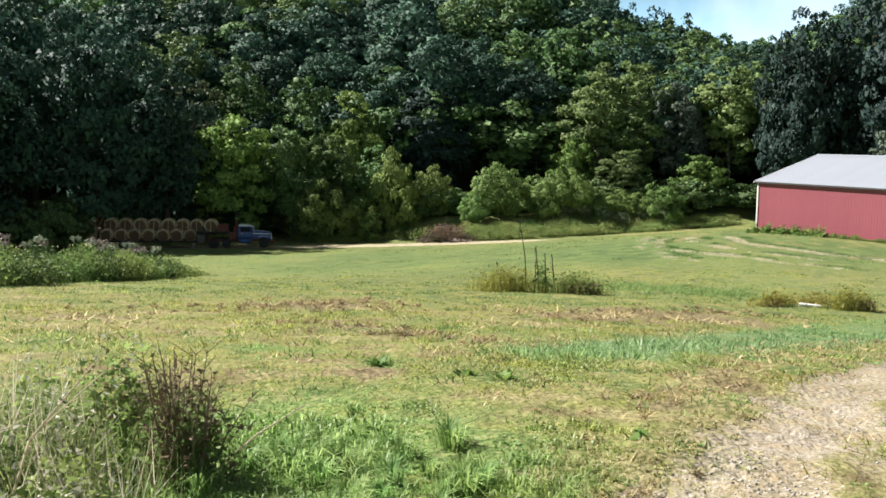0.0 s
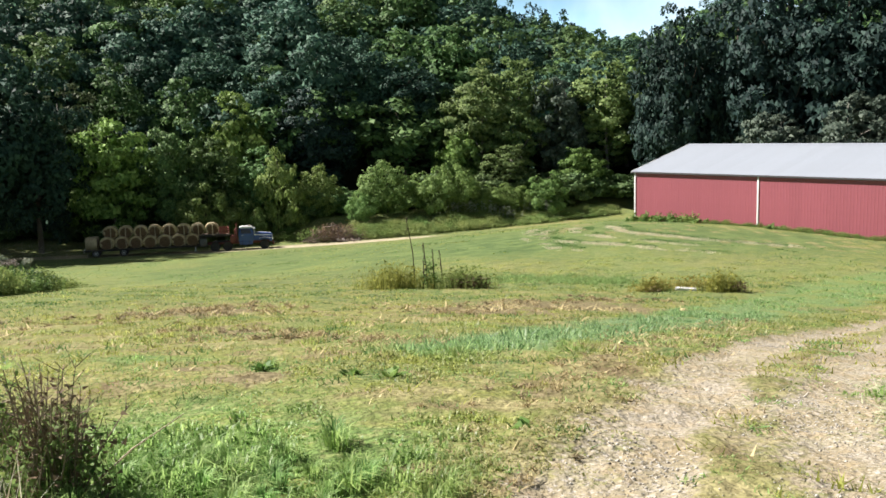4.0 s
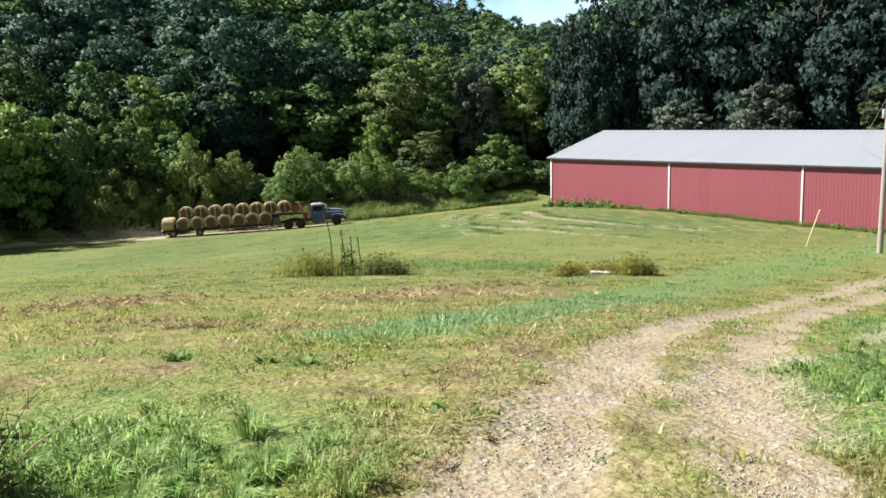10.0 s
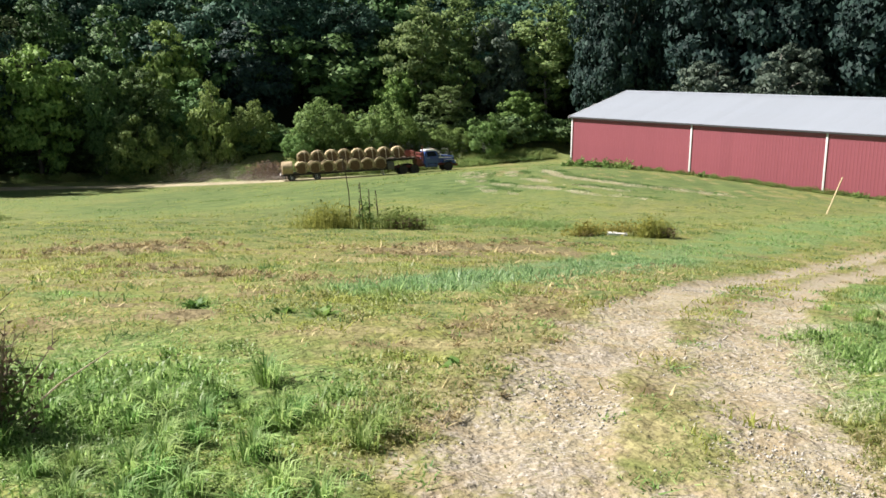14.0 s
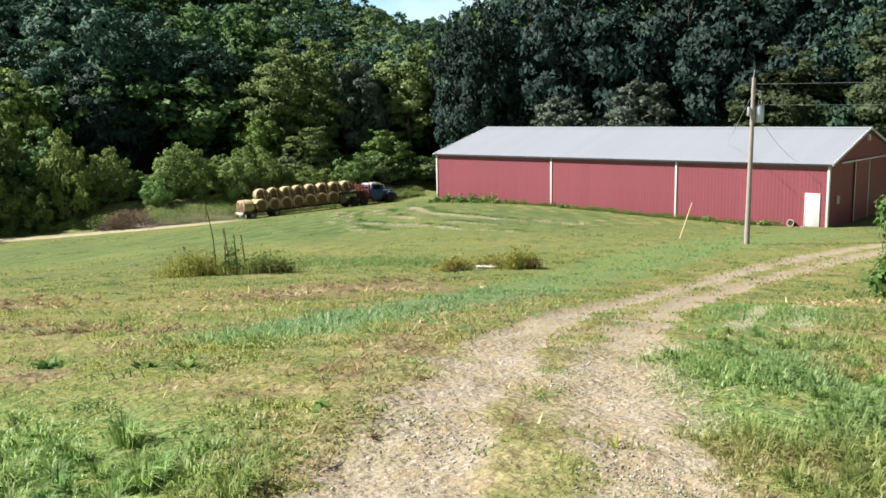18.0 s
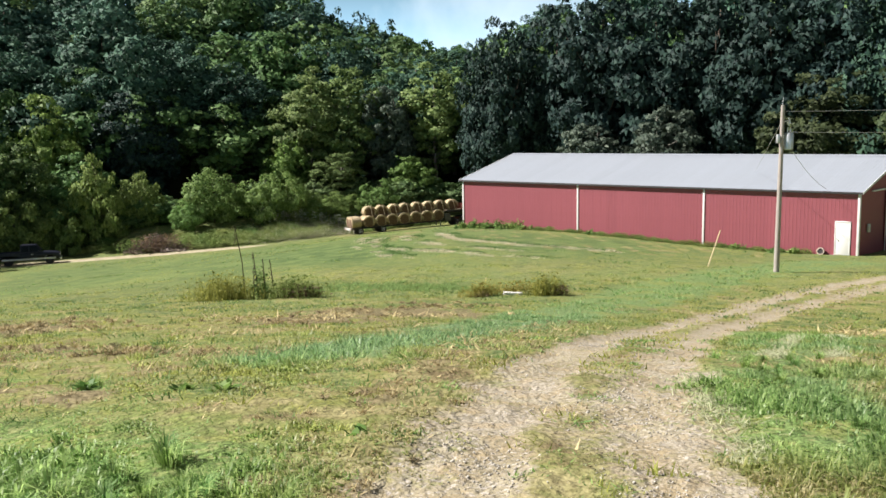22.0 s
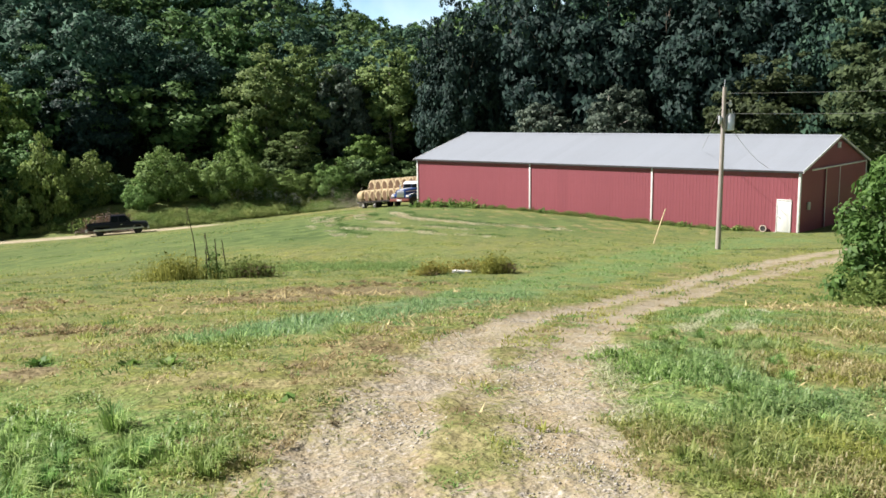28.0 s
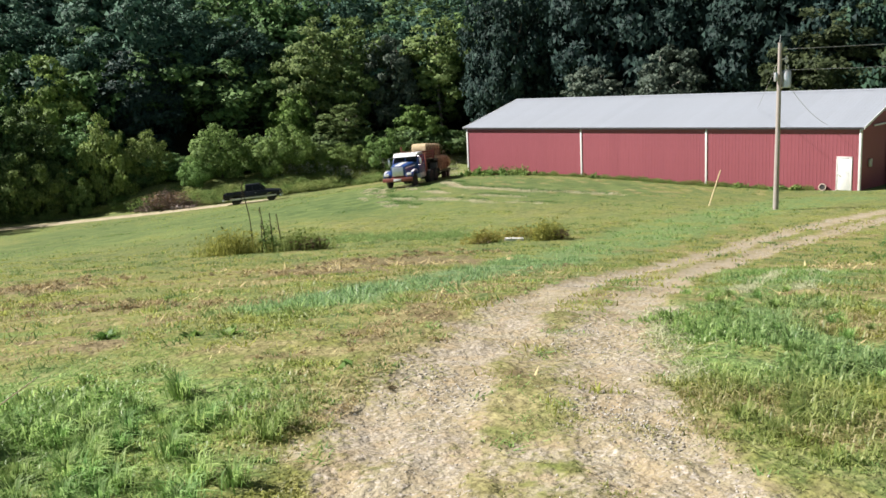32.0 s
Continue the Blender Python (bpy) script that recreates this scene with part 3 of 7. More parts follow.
M_RED = mat("red_siding", (0.290, 0.078, 0.098), 0.5, other=(0.255, 0.068, 0.085), scale=0.5, amount=0.8, spread=0.035)
M_ROOF = mat("roof_metal", (0.335, 0.37, 0.415), 0.5, metal=0.2, other=(0.31, 0.335, 0.365), scale=0.4, spread=0.03)
M_WHITE = mat("white_trim", (0.74, 0.74, 0.725), 0.45, other=(0.68, 0.67, 0.64), scale=3.0)
M_DARKIN = mat("dark_steel", (0.05, 0.05, 0.052), 0.6, scale=3.0)
M_CONC = mat("concrete", (0.42, 0.40, 0.37), 0.9, scale=3.0, bump=0.3)
M_POLE = mat("weathered_pole", (0.40, 0.36, 0.33), 0.9, other=(0.27, 0.235, 0.205), scale=4.0, bump=0.4)
M_GALV = mat("galvanized", (0.62, 0.64, 0.66), 0.4, metal=0.6, scale=6.0)
M_WIRE = mat("wire", (0.42, 0.42, 0.42), 0.5, scale=3.0)
M_RUBBER = mat("rubber", (0.022, 0.022, 0.023), 0.8, other=(0.05, 0.045, 0.04), scale=5.0)

# ---- the land ----
def surface_z(x, y, bare):
    """The land with its small unevenness."""
    rr = np.hypot(np.asarray(x, float) - 0.4, y)
    fade = smooth(120, 20, rr)
    return ground_z(x, y) + (fbm(x * 0.7, y * 0.7, 60) - 0.5) * 0.16 * fade + (fbm(x * 3, y * 3, 63) - 0.5) * 0.07 * smooth(40, 8, rr) - 0.05 * bare * fade


def build_ground():
    fine = np.radians(np.concatenate([np.arange(-36, 54, 0.5), np.arange(54, 324, 5.0)]))
    r = np.concatenate([[0.001, 0.4, 0.9, 1.5, 2.0], 2.4 * 1.018 ** np.arange(0, 250), [240, 290, 360, 460, 620, 900, 1400]])
    a, rr = np.meshgrid(fine, r)
    x, y = rr * np.sin(a) + 0.4, rr * np.cos(a)
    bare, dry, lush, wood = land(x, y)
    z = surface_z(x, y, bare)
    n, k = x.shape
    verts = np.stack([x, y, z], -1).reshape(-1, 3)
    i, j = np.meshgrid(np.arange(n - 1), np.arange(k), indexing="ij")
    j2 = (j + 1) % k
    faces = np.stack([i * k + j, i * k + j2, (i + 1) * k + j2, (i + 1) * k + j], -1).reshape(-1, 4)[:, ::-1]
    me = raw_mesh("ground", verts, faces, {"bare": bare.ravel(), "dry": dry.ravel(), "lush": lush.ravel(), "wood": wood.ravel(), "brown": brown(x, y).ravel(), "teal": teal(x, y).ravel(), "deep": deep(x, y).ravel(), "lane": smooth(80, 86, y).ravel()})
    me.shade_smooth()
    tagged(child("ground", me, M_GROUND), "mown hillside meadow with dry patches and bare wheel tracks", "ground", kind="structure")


build_ground()


# ---- the barn ----
BARN = pose(23.68, 70.89, 0, 0, 0, -60.07)
BL, BW, BH, BR = 31.72, 14.31, 3.92, 1.95


def sheet_mesh(name, width, length, rib=0.007, ribs=4):
    """A ribbed metal sheet: width along x, length along z, outside towards -y."""
    outline, step = [], width / ribs
    for i in range(ribs):
        x0 = i * step
        outline += [(x0, 0), (x0 + step * 0.70, 0), (x0 + step * 0.76, -rib), (x0 + step * 0.93, -rib)]
    outline += [(width, 0)]
    verts, faces = [], []
    for z in (0, length):
        verts += [(x, y, z) for x, y in outline]
    n = len(outline)
    for i in range(n - 1):
        faces.append((i, i + 1, n + i + 1, n + i))
    me = bpy.data.meshes.new(name)
    me.from_pydata(verts, [], faces)
    return me


def build_barn():
    barn = thing("barn", BARN, "long red metal-sided pole barn with grey gable roof and white trim", "barn")
    bm = bmesh.new()
    t = 0.1
    for lo, hi in (((0.03, 0.03, -0.9), (BL - 0.03, 0.03 + t, BH - 0.06)), ((0.03, BW - t - 0.03, -0.9), (BL - 0.03, BW - 0.03, BH - 0.06))):
        box(bm, lo, hi)
    for x in (0.03, BL - 0.03 - t):
        gable = [(0.14, -0.9), (BW - 0.14, -0.9), (BW - 0.14, BH - 0.06), (BW / 2, BH + BR - 0.08), (0.14, BH - 0.06)]
        a = [bm.verts.new((x, p, q)) for p, q in gable]
        b = [bm.verts.new((x + t, p, q)) for p, q in gable]
        bm.faces.new(a), bm.faces.new(b[::-1])
        for i in range(5):
            bm.faces.new((a[i], b[i], b[(i + 1) % 5], a[(i + 1) % 5]))
    part("wall_core", bm, M_DARKIN, barn, "dark framing behind the siding", True)
    wide = BL / 34
    me = sheet_mesh("siding_panel", wide, BH + 0.8)
    for i in range(34):
        if i == 33:
            continue
        child("siding_panel", me, M_RED, barn, m=pose(i * wide, 0, -0.85))
    # the last sheet is cut round the small door
    top = sheet_mesh("siding_panel", wide, BH - 2.12)
    child("siding_panel", top, M_RED, barn, m=pose(33 * wide, 0, 2.07))
    side = sheet_mesh("siding_panel", 0.42, 2.95, ribs=2)
    child("siding_panel", side, M_RED, barn, m=pose(BL - 0.42, 0, -0.88))
    for i in range(34):
        child("siding_panel", me, M_RED, barn, m=pose((i + 1) * wide, BW, -0.85, 0, 0, 180))
    deep = BW / 16
    for i in range(16):
        mid = (i + 0.5) * deep
        h = BH + BR * (1 - abs(mid - BW / 2) / (BW / 2))
        gm = sheet_mesh("gable_panel", deep, h + 0.86)
        slope = BR / (BW / 2) * deep / 2
        for v in gm.vertices:
            if v.co.z > 1:
                v.co.z += slope * (2 * v.co.x / deep - 1) * (1 if mid < BW / 2 else -1) - 0.06
        child("gable_panel", gm, M_RED, barn, m=pose(BL, i * deep, -0.85, 0, 0, 90))
        gm2 = gm.copy()
        for v in gm2.vertices:
            if v.co.z > 1:
                v.co.z -= 2 * slope * (2 * v.co.x / deep - 1) * (1 if mid < BW / 2 else -1)
        child("gable_panel", gm2, M_RED, barn, m=pose(0, (i + 1) * deep, -0.85, 0, 0, -90))
    # roof sheets, eave to ridge
    run = math.hypot(BW / 2 + 0.2, BR * (BW / 2 + 0.2) / (BW / 2))
    tilt = math.degrees(math.atan2(BR, BW / 2))
    rw = (BL + 0.5) / 34
    rm = sheet_mesh("roof_sheet", rw, run, rib=0.007)
    for i in range(34):
        child("roof_sheet", rm, M_ROOF, barn, m=pose(-0.25 + i * rw, -0.2, BH + 0.02 - 0.2 * BR / (BW / 2), tilt - 90, 0, 0))
        child("roof_sheet", rm, M_ROOF, barn, m=pose(-0.25 + (i + 1) * rw, BW + 0.2, BH + 0.02 - 0.2 * BR / (BW / 2), tilt - 90, 0, 180))
    bm = bmesh.new()
    zr = BH + BR + 0.03
    prism_x(bm, [(BW / 2 - 0.3, zr - 0.065), (BW / 2, zr + 0.035), (BW / 2 + 0.3, zr - 0.065), (BW / 2, zr + 0.02)], -0.26, BL + 0.26)
    part("ridge_cap", bm, M_ROOF, barn, flat=True)
    for side, y0 in (("front", 0), ("back", BW)):
        s = -1 if side == "front" else 1
        bm = bmesh.new()
        ze = BH - 0.2 * BR / (BW / 2)
        box(bm, (-0.25, min(y0 + s * 0.17, y0 + s * 0.205), ze - 0.11), (BL + 0.25, max(y0 + s * 0.17, y0 + s * 0.205), ze + 0.0), 0.008)
        part("eave_fascia", bm, M_DARKIN, barn, "dark eave trim")
        bm = bmesh.new()
        box(bm, (-0.2, min(y0, y0 + s * 0.165), ze - 0.03), (BL + 0.2, max(y0 + s * 0.035, y0 + s * 0.165), ze - 0.012))
        part("soffit", bm, M_DARKIN, barn, flat=True)
    for x0 in (-0.27, BL + 0.235):
        for s in (0, 1):
            bm = bmesh.new()
            lowz, topz = BH - 0.22 * BR / (BW / 2), BH + BR
            ya, yb = (-0.22, BW / 2) if s == 0 else (BW + 0.22, BW / 2)
            prism_x(bm, [(ya, lowz - 0.10), (yb, topz - 0.10), (yb, topz + 0.05), (ya, lowz + 0.05)], x0, x0 + 0.035)
            part("rake_trim", bm, M_WHITE, barn, "white rake trim along the gable", True)
    for x in (0.02, 11.52, 21.71, BL - 0.02):
        bm = bmesh.new()
        box(bm, (x - 0.065, -0.06, -0.7), (x + 0.065, -0.024, BH - 0.16), 0.006)
        part("corner_board" if x < 1 or x > 30 else "downspout", bm, M_WHITE, barn, "white vertical trim strip")
    for x, s in ((-0.03, -1), (BL + 0.03, 1)):
        for y in (0.07, BW - 0.07):
            bm = bmesh.new()
            box(bm, (x - 0.02, y - 0.09, -0.7), (x + 0.02, y + 0.09, BH - 0.12), 0.006)
            part("corner_board", bm, M_WHITE, barn, "white vertical trim strip")
    # small white door
    dx0, dx1 = 30.34, 31.27
    bm = bmesh.new()
    for lo, hi in (((dx0, -0.05, 0), (dx0 + 0.07, 0.05, 2.07)), ((dx1 - 0.07, -0.05, 0), (dx1, 0.05, 2.07)), ((dx0, -0.05, 2.0), (dx1, 0.05, 2.09))):
        box(bm, lo, hi, 0.008)
    frame_part = part("door_frame", bm, M_WHITE, barn)
    bm = bmesh.new()
    box(bm, (dx0 + 0.075, -0.03, 0.02), (dx1 - 0.075, 0.02, 1.99), 0.01)
    door = part("door", bm, M_DOOR, barn, "closed plain white door")
    bm = bmesh.new()
    rod(bm, (dx0 + 0.15, -0.03, 1.0), (dx0 + 0.15, -0.08, 1.0), 0.018)
    bmesh.ops.create_uvsphere(bm, u_segments=10, v_segments=8, radius=0.035, matrix=Matrix.Translation((dx0 + 0.15, -0.1, 1.0)))
    part("door_knob", bm, M_GALV, door)
    bm = bmesh.new()
    box(bm, (dx0 - 0.15, -0.5, -0.35), (dx1 + 0.15, -0.03, 0.0), 0.02)
    part("door_step", bm, M_CONC, barn, "low concrete step")
    # sliding doors on the gable
    bm = bmesh.new()
    box(bm, (BL + 0.05, 2.0, 3.80), (BL + 0.17, BW - 0.4, 3.91), 0.02)
    part("door_track", bm, M_WHITE, barn, "white sliding door track cover")
    for y0, y1 in ((4.66, 7.58), (7.60, 10.6)):
        bm = bmesh.new()
        box(bm, (BL + 0.07, y0, -0.1), (BL + 0.11, y1, 3.80))
        leaf = part("sliding_door", bm, M_RED, barn, "closed red sliding door leaf", True)
        for y in (y0 + 0.06,):
            bm = bmesh.new()
            box(bm, (BL + 0.11, y - 0.05, -0.1), (BL + 0.135, y + 0.05, 3.78), 0.005)
            part("door_edge", bm, M_WHITE, leaf, "white door edge strip")
    bm = bmesh.new()
    box(bm, (BL + 0.03, 7.02, 5.05), (BL + 0.22, 7.3, 5.45), 0.03)
    part("gable_light", bm, M_WHITE, barn, "white lamp housing under the gable")
    bm = bmesh.new()
    box(bm, (BL + 0.03, 1.35, 1.35), (BL + 0.17, 1.7, 1.85), 0.02)
    part("meter_box", bm, M_GALV, barn, "grey meter box")


def prism_x(bm, outline, x0, x1):
    """A solid whose (y, z) outline runs from x0 to x1."""
    a = [bm.verts.new((x0, y, z)) for y, z in outline]
    b = [bm.verts.new((x1, y, z)) for y, z in outline]
    n = len(a)
    faces = [bm.faces.new(a), bm.faces.new(b[::-1])]
    for i in range(n):
        faces.append(bm.faces.new((a[i], b[i], b[(i + 1) % n], a[(i + 1) % n])))
    bmesh.ops.recalc_face_normals(bm, faces=faces)


M_DOOR = mat("white_door", (0.78, 0.78, 0.77), 0.4, other=(0.78, 0.78, 0.76), scale=2.0)
build_barn()


# ---- pole, wires, marker ----
def build_pole():
    px, py = 27.2, 35.0
    pz = float(ground_z(px, py))
    pole = thing("utility_pole", pose(px, py, pz), "weathered wooden utility pole with transformer in the meadow", "utility pole")
    top = 8.8 - pz
    bm = bmesh.new()
    rod(bm, (-0.03, 0, -0.4), (0.04, 0, top), 0.135, 0.090, 14)
    part("shaft", bm, M_POLE, pole)
    bm = bmesh.new()
    lathe(bm, [(0.16, -0.42), (0.205, -0.38), (0.21, 0.25), (0.17, 0.36), (0.06, 0.40)], 18, "Z")
    can = part("transformer", bm, M_GALV, pole, "pale grey transformer can")
    can.matrix_basis = pose(0.36, -0.08, top - 1.65)
    for dx in (-0.08, 0.08):
        bm = bmesh.new()
        rod(bm, (dx, 0, 0.36), (dx, 0, 0.62), 0.03, 0.02)
        part("bushing", bm, M_WHITE, can)
    bm = bmesh.new()
    rod(bm, (0.1, -0.02, top - 1.5), (0.34, -0.08, top - 1.5), 0.03)
    rod(bm, (0.1, -0.02, top - 1.85), (0.34, -0.08, top - 1.85), 0.03)
    part("bracket", bm, M_GALV, pole)
    bm = bmesh.new()
    rod(bm, (0.12, 0, top - 0.78), (0.33, -0.05, top - 0.70), 0.03)
    bmesh.ops.create_uvsphere(bm, u_segments=10, v_segments=8, radius=0.10, matrix=Matrix.Translation((0.36, -0.05, top - 0.82)))
    rod(bm, (0.36, -0.05, top - 0.95), (0.36, -0.05, top - 0.6), 0.045)
    part("cutout_fuse", bm, M_WHITE, pole, "white ceramic fuse holder")
    bm = bmesh.new()
    box(bm, (-0.26, -0.10, top - 1.75), (-0.13, 0.04, top - 1.35), 0.02)
    part("secondary_rack", bm, M_GALV, pole)
    bm = bmesh.new()
    rod(bm, (0.02, 0, top), (0.05, 0, top + 0.35), 0.02, 0.012)
    part("top_pin", bm, M_GALV, pole)

    def wire(name, a, b, sag, label, r=0.010):
        a, b = Vector(a), Vector(b)
        pts = []
        for i in range(25):
            t = i / 24
            p = a.lerp(b, t)
            p.z -= sag * 4 * t * (1 - t)
            pts.append(p)
        bm = bmesh.new()
        tube(bm, pts, r, 5)
        tagged(part(name, bm, M_WIRE), label, "power line")

    base = Vector((px, py, pz))
    far = Vector((77.0, 45.0, 8.6))
    wire("overhead_wire", base + Vector((0.2, 0, top - 0.3)), far + Vector((0, 0, 1.2)), 0.25, "thin overhead power wire across the woods")
    wire("overhead_wire", base + Vector((0.3, -0.05, top - 1.25)), far + Vector((0, 0, -0.2)), 0.45, "thin overhead neutral wire across the woods")
    wire("service_wire", base + Vector((0.1, 0, top - 1.4)), BARN @ Vector((29.8, -0.1, 4.02)), 0.35, "slack service wire from pole to barn eave")
    wire("guy_wire", base + Vector((-0.08, 0, top - 0.9)), Vector((52.5, 73.0, 1.2)), 0.0, "taut guy wire running behind the barn")
    fp = thing("utility_pole", pose(77.0, 45.0, float(ground_z(77, 45))), "distant wooden utility pole at the wood's edge", "utility pole")
    bm = bmesh.new()
    rod(bm, (0, 0, -0.4), (0, 0, 10.4), 0.16, 0.11, 10)
    part("shaft", bm, M_POLE, fp)


build_pole()


M_RUSTY = mat("rusty_pale", (0.60, 0.50, 0.42), 0.7, other=(0.42, 0.30, 0.22), scale=8.0)


def build_marker():
    x, y = 26.2, 38.9
    z = float(ground_z(x, y))
    stake = thing("marker_stake", pose(x, y, z), "leaning yellow marker stake in the grass", "stake")
    bm = bmesh.new()
    rod(bm, (-0.15, 0, -0.1), (0.72, 0.25, 1.75), 0.035, 0.03, 8)
    part("rod", bm, mat("yellow_stake", (0.68, 0.56, 0.33), 0.5, other=(0.55, 0.43, 0.24)), stake)
    tx, ty = 38.25, 45.1
    tyre = thing("old_tyre", pose(tx, ty, float(ground_z(tx, ty)) + 0.22, -10, 0, -52) @ Matrix.Diagonal((0.74, 0.95, 0.74, 1)), "old tyre leaning against the red barn wall", "tyre")
    bm = bmesh.new()
    lathe(bm, [(0.22, -0.085), (0.27, -0.105), (0.32, -0.06), (0.32, 0.06), (0.27, 0.105), (0.22, 0.085)], 22)
    ring = part("tyre_ring", bm, M_RUBBER, tyre)
    bm = bmesh.new()
    for i in range(30):
        a0, a1 = 2 * math.pi * i / 30, 2 * math.pi * (i + 1) / 30
        q = [bm.verts.new((math.cos(a) * r, -0.104 if r < 0.28 else -0.098, math.sin(a) * r)) for a, r in ((a0, 0.235), (a1, 0.235), (a1, 0.305), (a0, 0.305))]
        bm.faces.new(q)
    bmesh.ops.remove_doubles(bm, verts=bm.verts, dist=0.0005)
    bmesh.ops.solidify(bm, geom=bm.faces[:], thickness=0.006)
    part("whitewall", bm, M_RUSTY, ring, "faded pale sidewall")
    bm = bmesh.new()
    lathe(bm, [(0.215, -0.075), (0.22, -0.06), (0.16, -0.03), (0.07, -0.05), (0.03, -0.05)], 18)
    part("rim", bm, M_RUSTY, tyre, "pale rusty rim")
    slab = thing("concrete_slab", pose(11.9, 30.2, float(ground_z(11.9, 30.2)) + 0.12, 3, 4, -12), "pale weathered slab among yellowing weeds", "slab")
    bm = bmesh.new()
    box(bm, (-0.36, -0.12, -0.45), (0.36, 0.12, 0.0), 0.02)
    part("block", bm, M_WHITE, slab)


build_marker()


# ---- plants ----
def unit(v):
    return v / np.maximum(1e-6, np.linalg.norm(v, axis=-1, keepdims=True))


def leaf_cloud(rs, centres, spreads, counts, size, squash=1.0, shell=0.42):
    """Small bent leaf cards scattered through ellipsoid clumps; returns vertices and faces."""
    all_c, all_n = [], []
    for c, s, n in zip(centres, spreads, counts):
        d = unit(rs.normal(size=(n, 3)))
        r = rs.rand(n, 1) ** shell
        all_c.append(np.asarray(c) + d * r * np.asarray(s))
        all_n.append(d)
    c, nrm = np.vstack(all_c), np.vstack(all_n)
    nrm = unit(nrm * 0.8 + np.array([0, 0, 0.30]) + rs.normal(size=c.shape) * 0.30)
    u = unit(np.cross(nrm, rs.normal(size=c.shape)))
    v = np.cross(nrm, u)
    sz = size * (0.6 + 0.8 * rs.rand(len(c), 1))
    a, b = c - u * sz, c + u * sz - nrm * sz * 0.3
    p, q = c + v * sz * 0.62 * squash + nrm * sz * 0.12, c - v * sz * 0.62 * squash + nrm * sz * 0.12
    verts = np.stack([a, p, b, q], 1).reshape(-1, 3)
    faces = np.arange(len(c) * 4).reshape(-1, 4)
    return verts, faces


def crown_mesh(name, seed, tall, wide, base, lobes, leaves, size, top=0.45, lobe=0.155, ragged=0.30, inner=1100):
    """A crown of many billowing lobes set round an uneven ellipsoid, leafy above and outside, with dark hollows between them."""
    rs = np.random.RandomState(seed)
    mid, half = base + (tall - base) * top, np.array([wide, wide, (tall - base) * 0.5])
    i = np.arange(lobes) + 0.5
    h = 1 - 2 * i / lobes
    a = i * 2.39996 + rs.uniform(-0.5, 0.5, lobes)
    way = np.stack([np.sqrt(1 - h * h) * np.cos(a), np.sqrt(1 - h * h) * np.sin(a), h], 1)
    way = unit(way + rs.normal(size=way.shape) * 0.10)
    bulge = 1 + ragged * np.sin(2.0 * a + seed) * np.cos(2.6 * h + seed * 1.7) + rs.uniform(-ragged, ragged * 0.5, lobes)
    centre = way * half * np.clip(bulge, 0.45, 1.2)[:, None] * 0.86
    centre[:, 2] = np.where(centre[:, 2] > 0, centre[:, 2] * (tall - mid) / half[2], centre[:, 2] * (mid - base) / half[2]) + mid
    lean = rs.normal(size=2) * 0.04
    centre[:, :2] += lean * centre[:, 2:]
    radius = wide * lobe * rs.uniform(0.55, 1.6, lobes) * (1.1 - 0.25 * np.abs(h))
    counts = np.maximum(6, (leaves * radius ** 2 / np.sum(radius ** 2)).astype(int))
    k = np.repeat(np.arange(lobes), counts)
    out = unit(way * np.array([1, 1, 0.6]) + np.array([0, 0, 0.55]))
    d = unit(rs.normal(size=(len(k), 3)) + out[k] * 0.75)
    c = centre[k] + d * radius[k][:, None] * np.array([1.2, 1.2, 0.72]) * (rs.rand(len(k), 1) ** 0.30 + np.abs(rs.normal(size=(len(k), 1))) * 0.16)
    soft = unit(d * 0.62 + out[k] * 0.55 + rs.normal(size=d.shape) * 0.34)
    if inner:
        g = unit(rs.normal(size=(inner, 3))) * rs.rand(inner, 1) ** 0.5 * half * 0.64
        g[:, 2] = g[:, 2] * 1.0 + (tall + base) / 2
        c, soft = np.vstack([c, g]), np.vstack([soft, unit(rs.normal(size=g.shape))])
    big = np.concatenate([size * (0.6 + 0.8 * rs.rand(len(k))), np.full(inner, size * 1.8)])[:, None]
    n = unit(soft + rs.normal(size=soft.shape) * 0.45)
    u = unit(np.cross(n, rs.normal(size=c.shape)))
    v = np.cross(n, u)
    verts = np.stack([c - u * big * 0.9 - v * big * 0.5, c + u * big * 0.9 - v * big * 0.4, c + v * big * 0.95], 1).reshape(-1, 3)
    me = raw_mesh(name, verts, np.arange(len(verts)).reshape(-1, 3))
    me.shade_smooth()
    me.normals_split_custom_set_from_vertices(np.repeat(soft, 3, axis=0).tolist())
    return me, [tuple(q) for q in centre]


def trunk_mesh(name, seed, tall, thick, centres):
    rs = random.Random(seed)
    bm = bmesh.new()
    bend = [(rs.uniform(-.3, .3), rs.uniform(-.3, .3)) for _ in range(5)]
    pts = [(bend[i][0] * i / 4, bend[i][1] * i / 4, -0.6 + (tall * 0.85 + 0.6) * i / 4) for i in range(5)]
    tube(bm, pts, [thick * 1.25, thick * 0.95, thick * 0.7, thick * 0.42, thick * 0.15], 7)
    for c in rs.sample(centres, min(9, len(centres))):
        z0 = min(c[2] * 0.75, tall * 0.7)
        k = max(0, min(3, int((z0 + 0.6) / (tall * 0.85 + 0.6) * 4)))
        s = Vector(pts[k]).lerp(Vector(pts[k + 1]), 0.5)
        e = Vector(c)
        mid = s.lerp(e, 0.5) + Vector((0, 0, 0.25))
        tube(bm, [s, mid, e], [thick * 0.38, thick * 0.22, thick * 0.08], 5)
    me = bpy.data.meshes.new(name)
    bm.to_mesh(me)
    bm.free()
    me.shade_smooth()
    return me


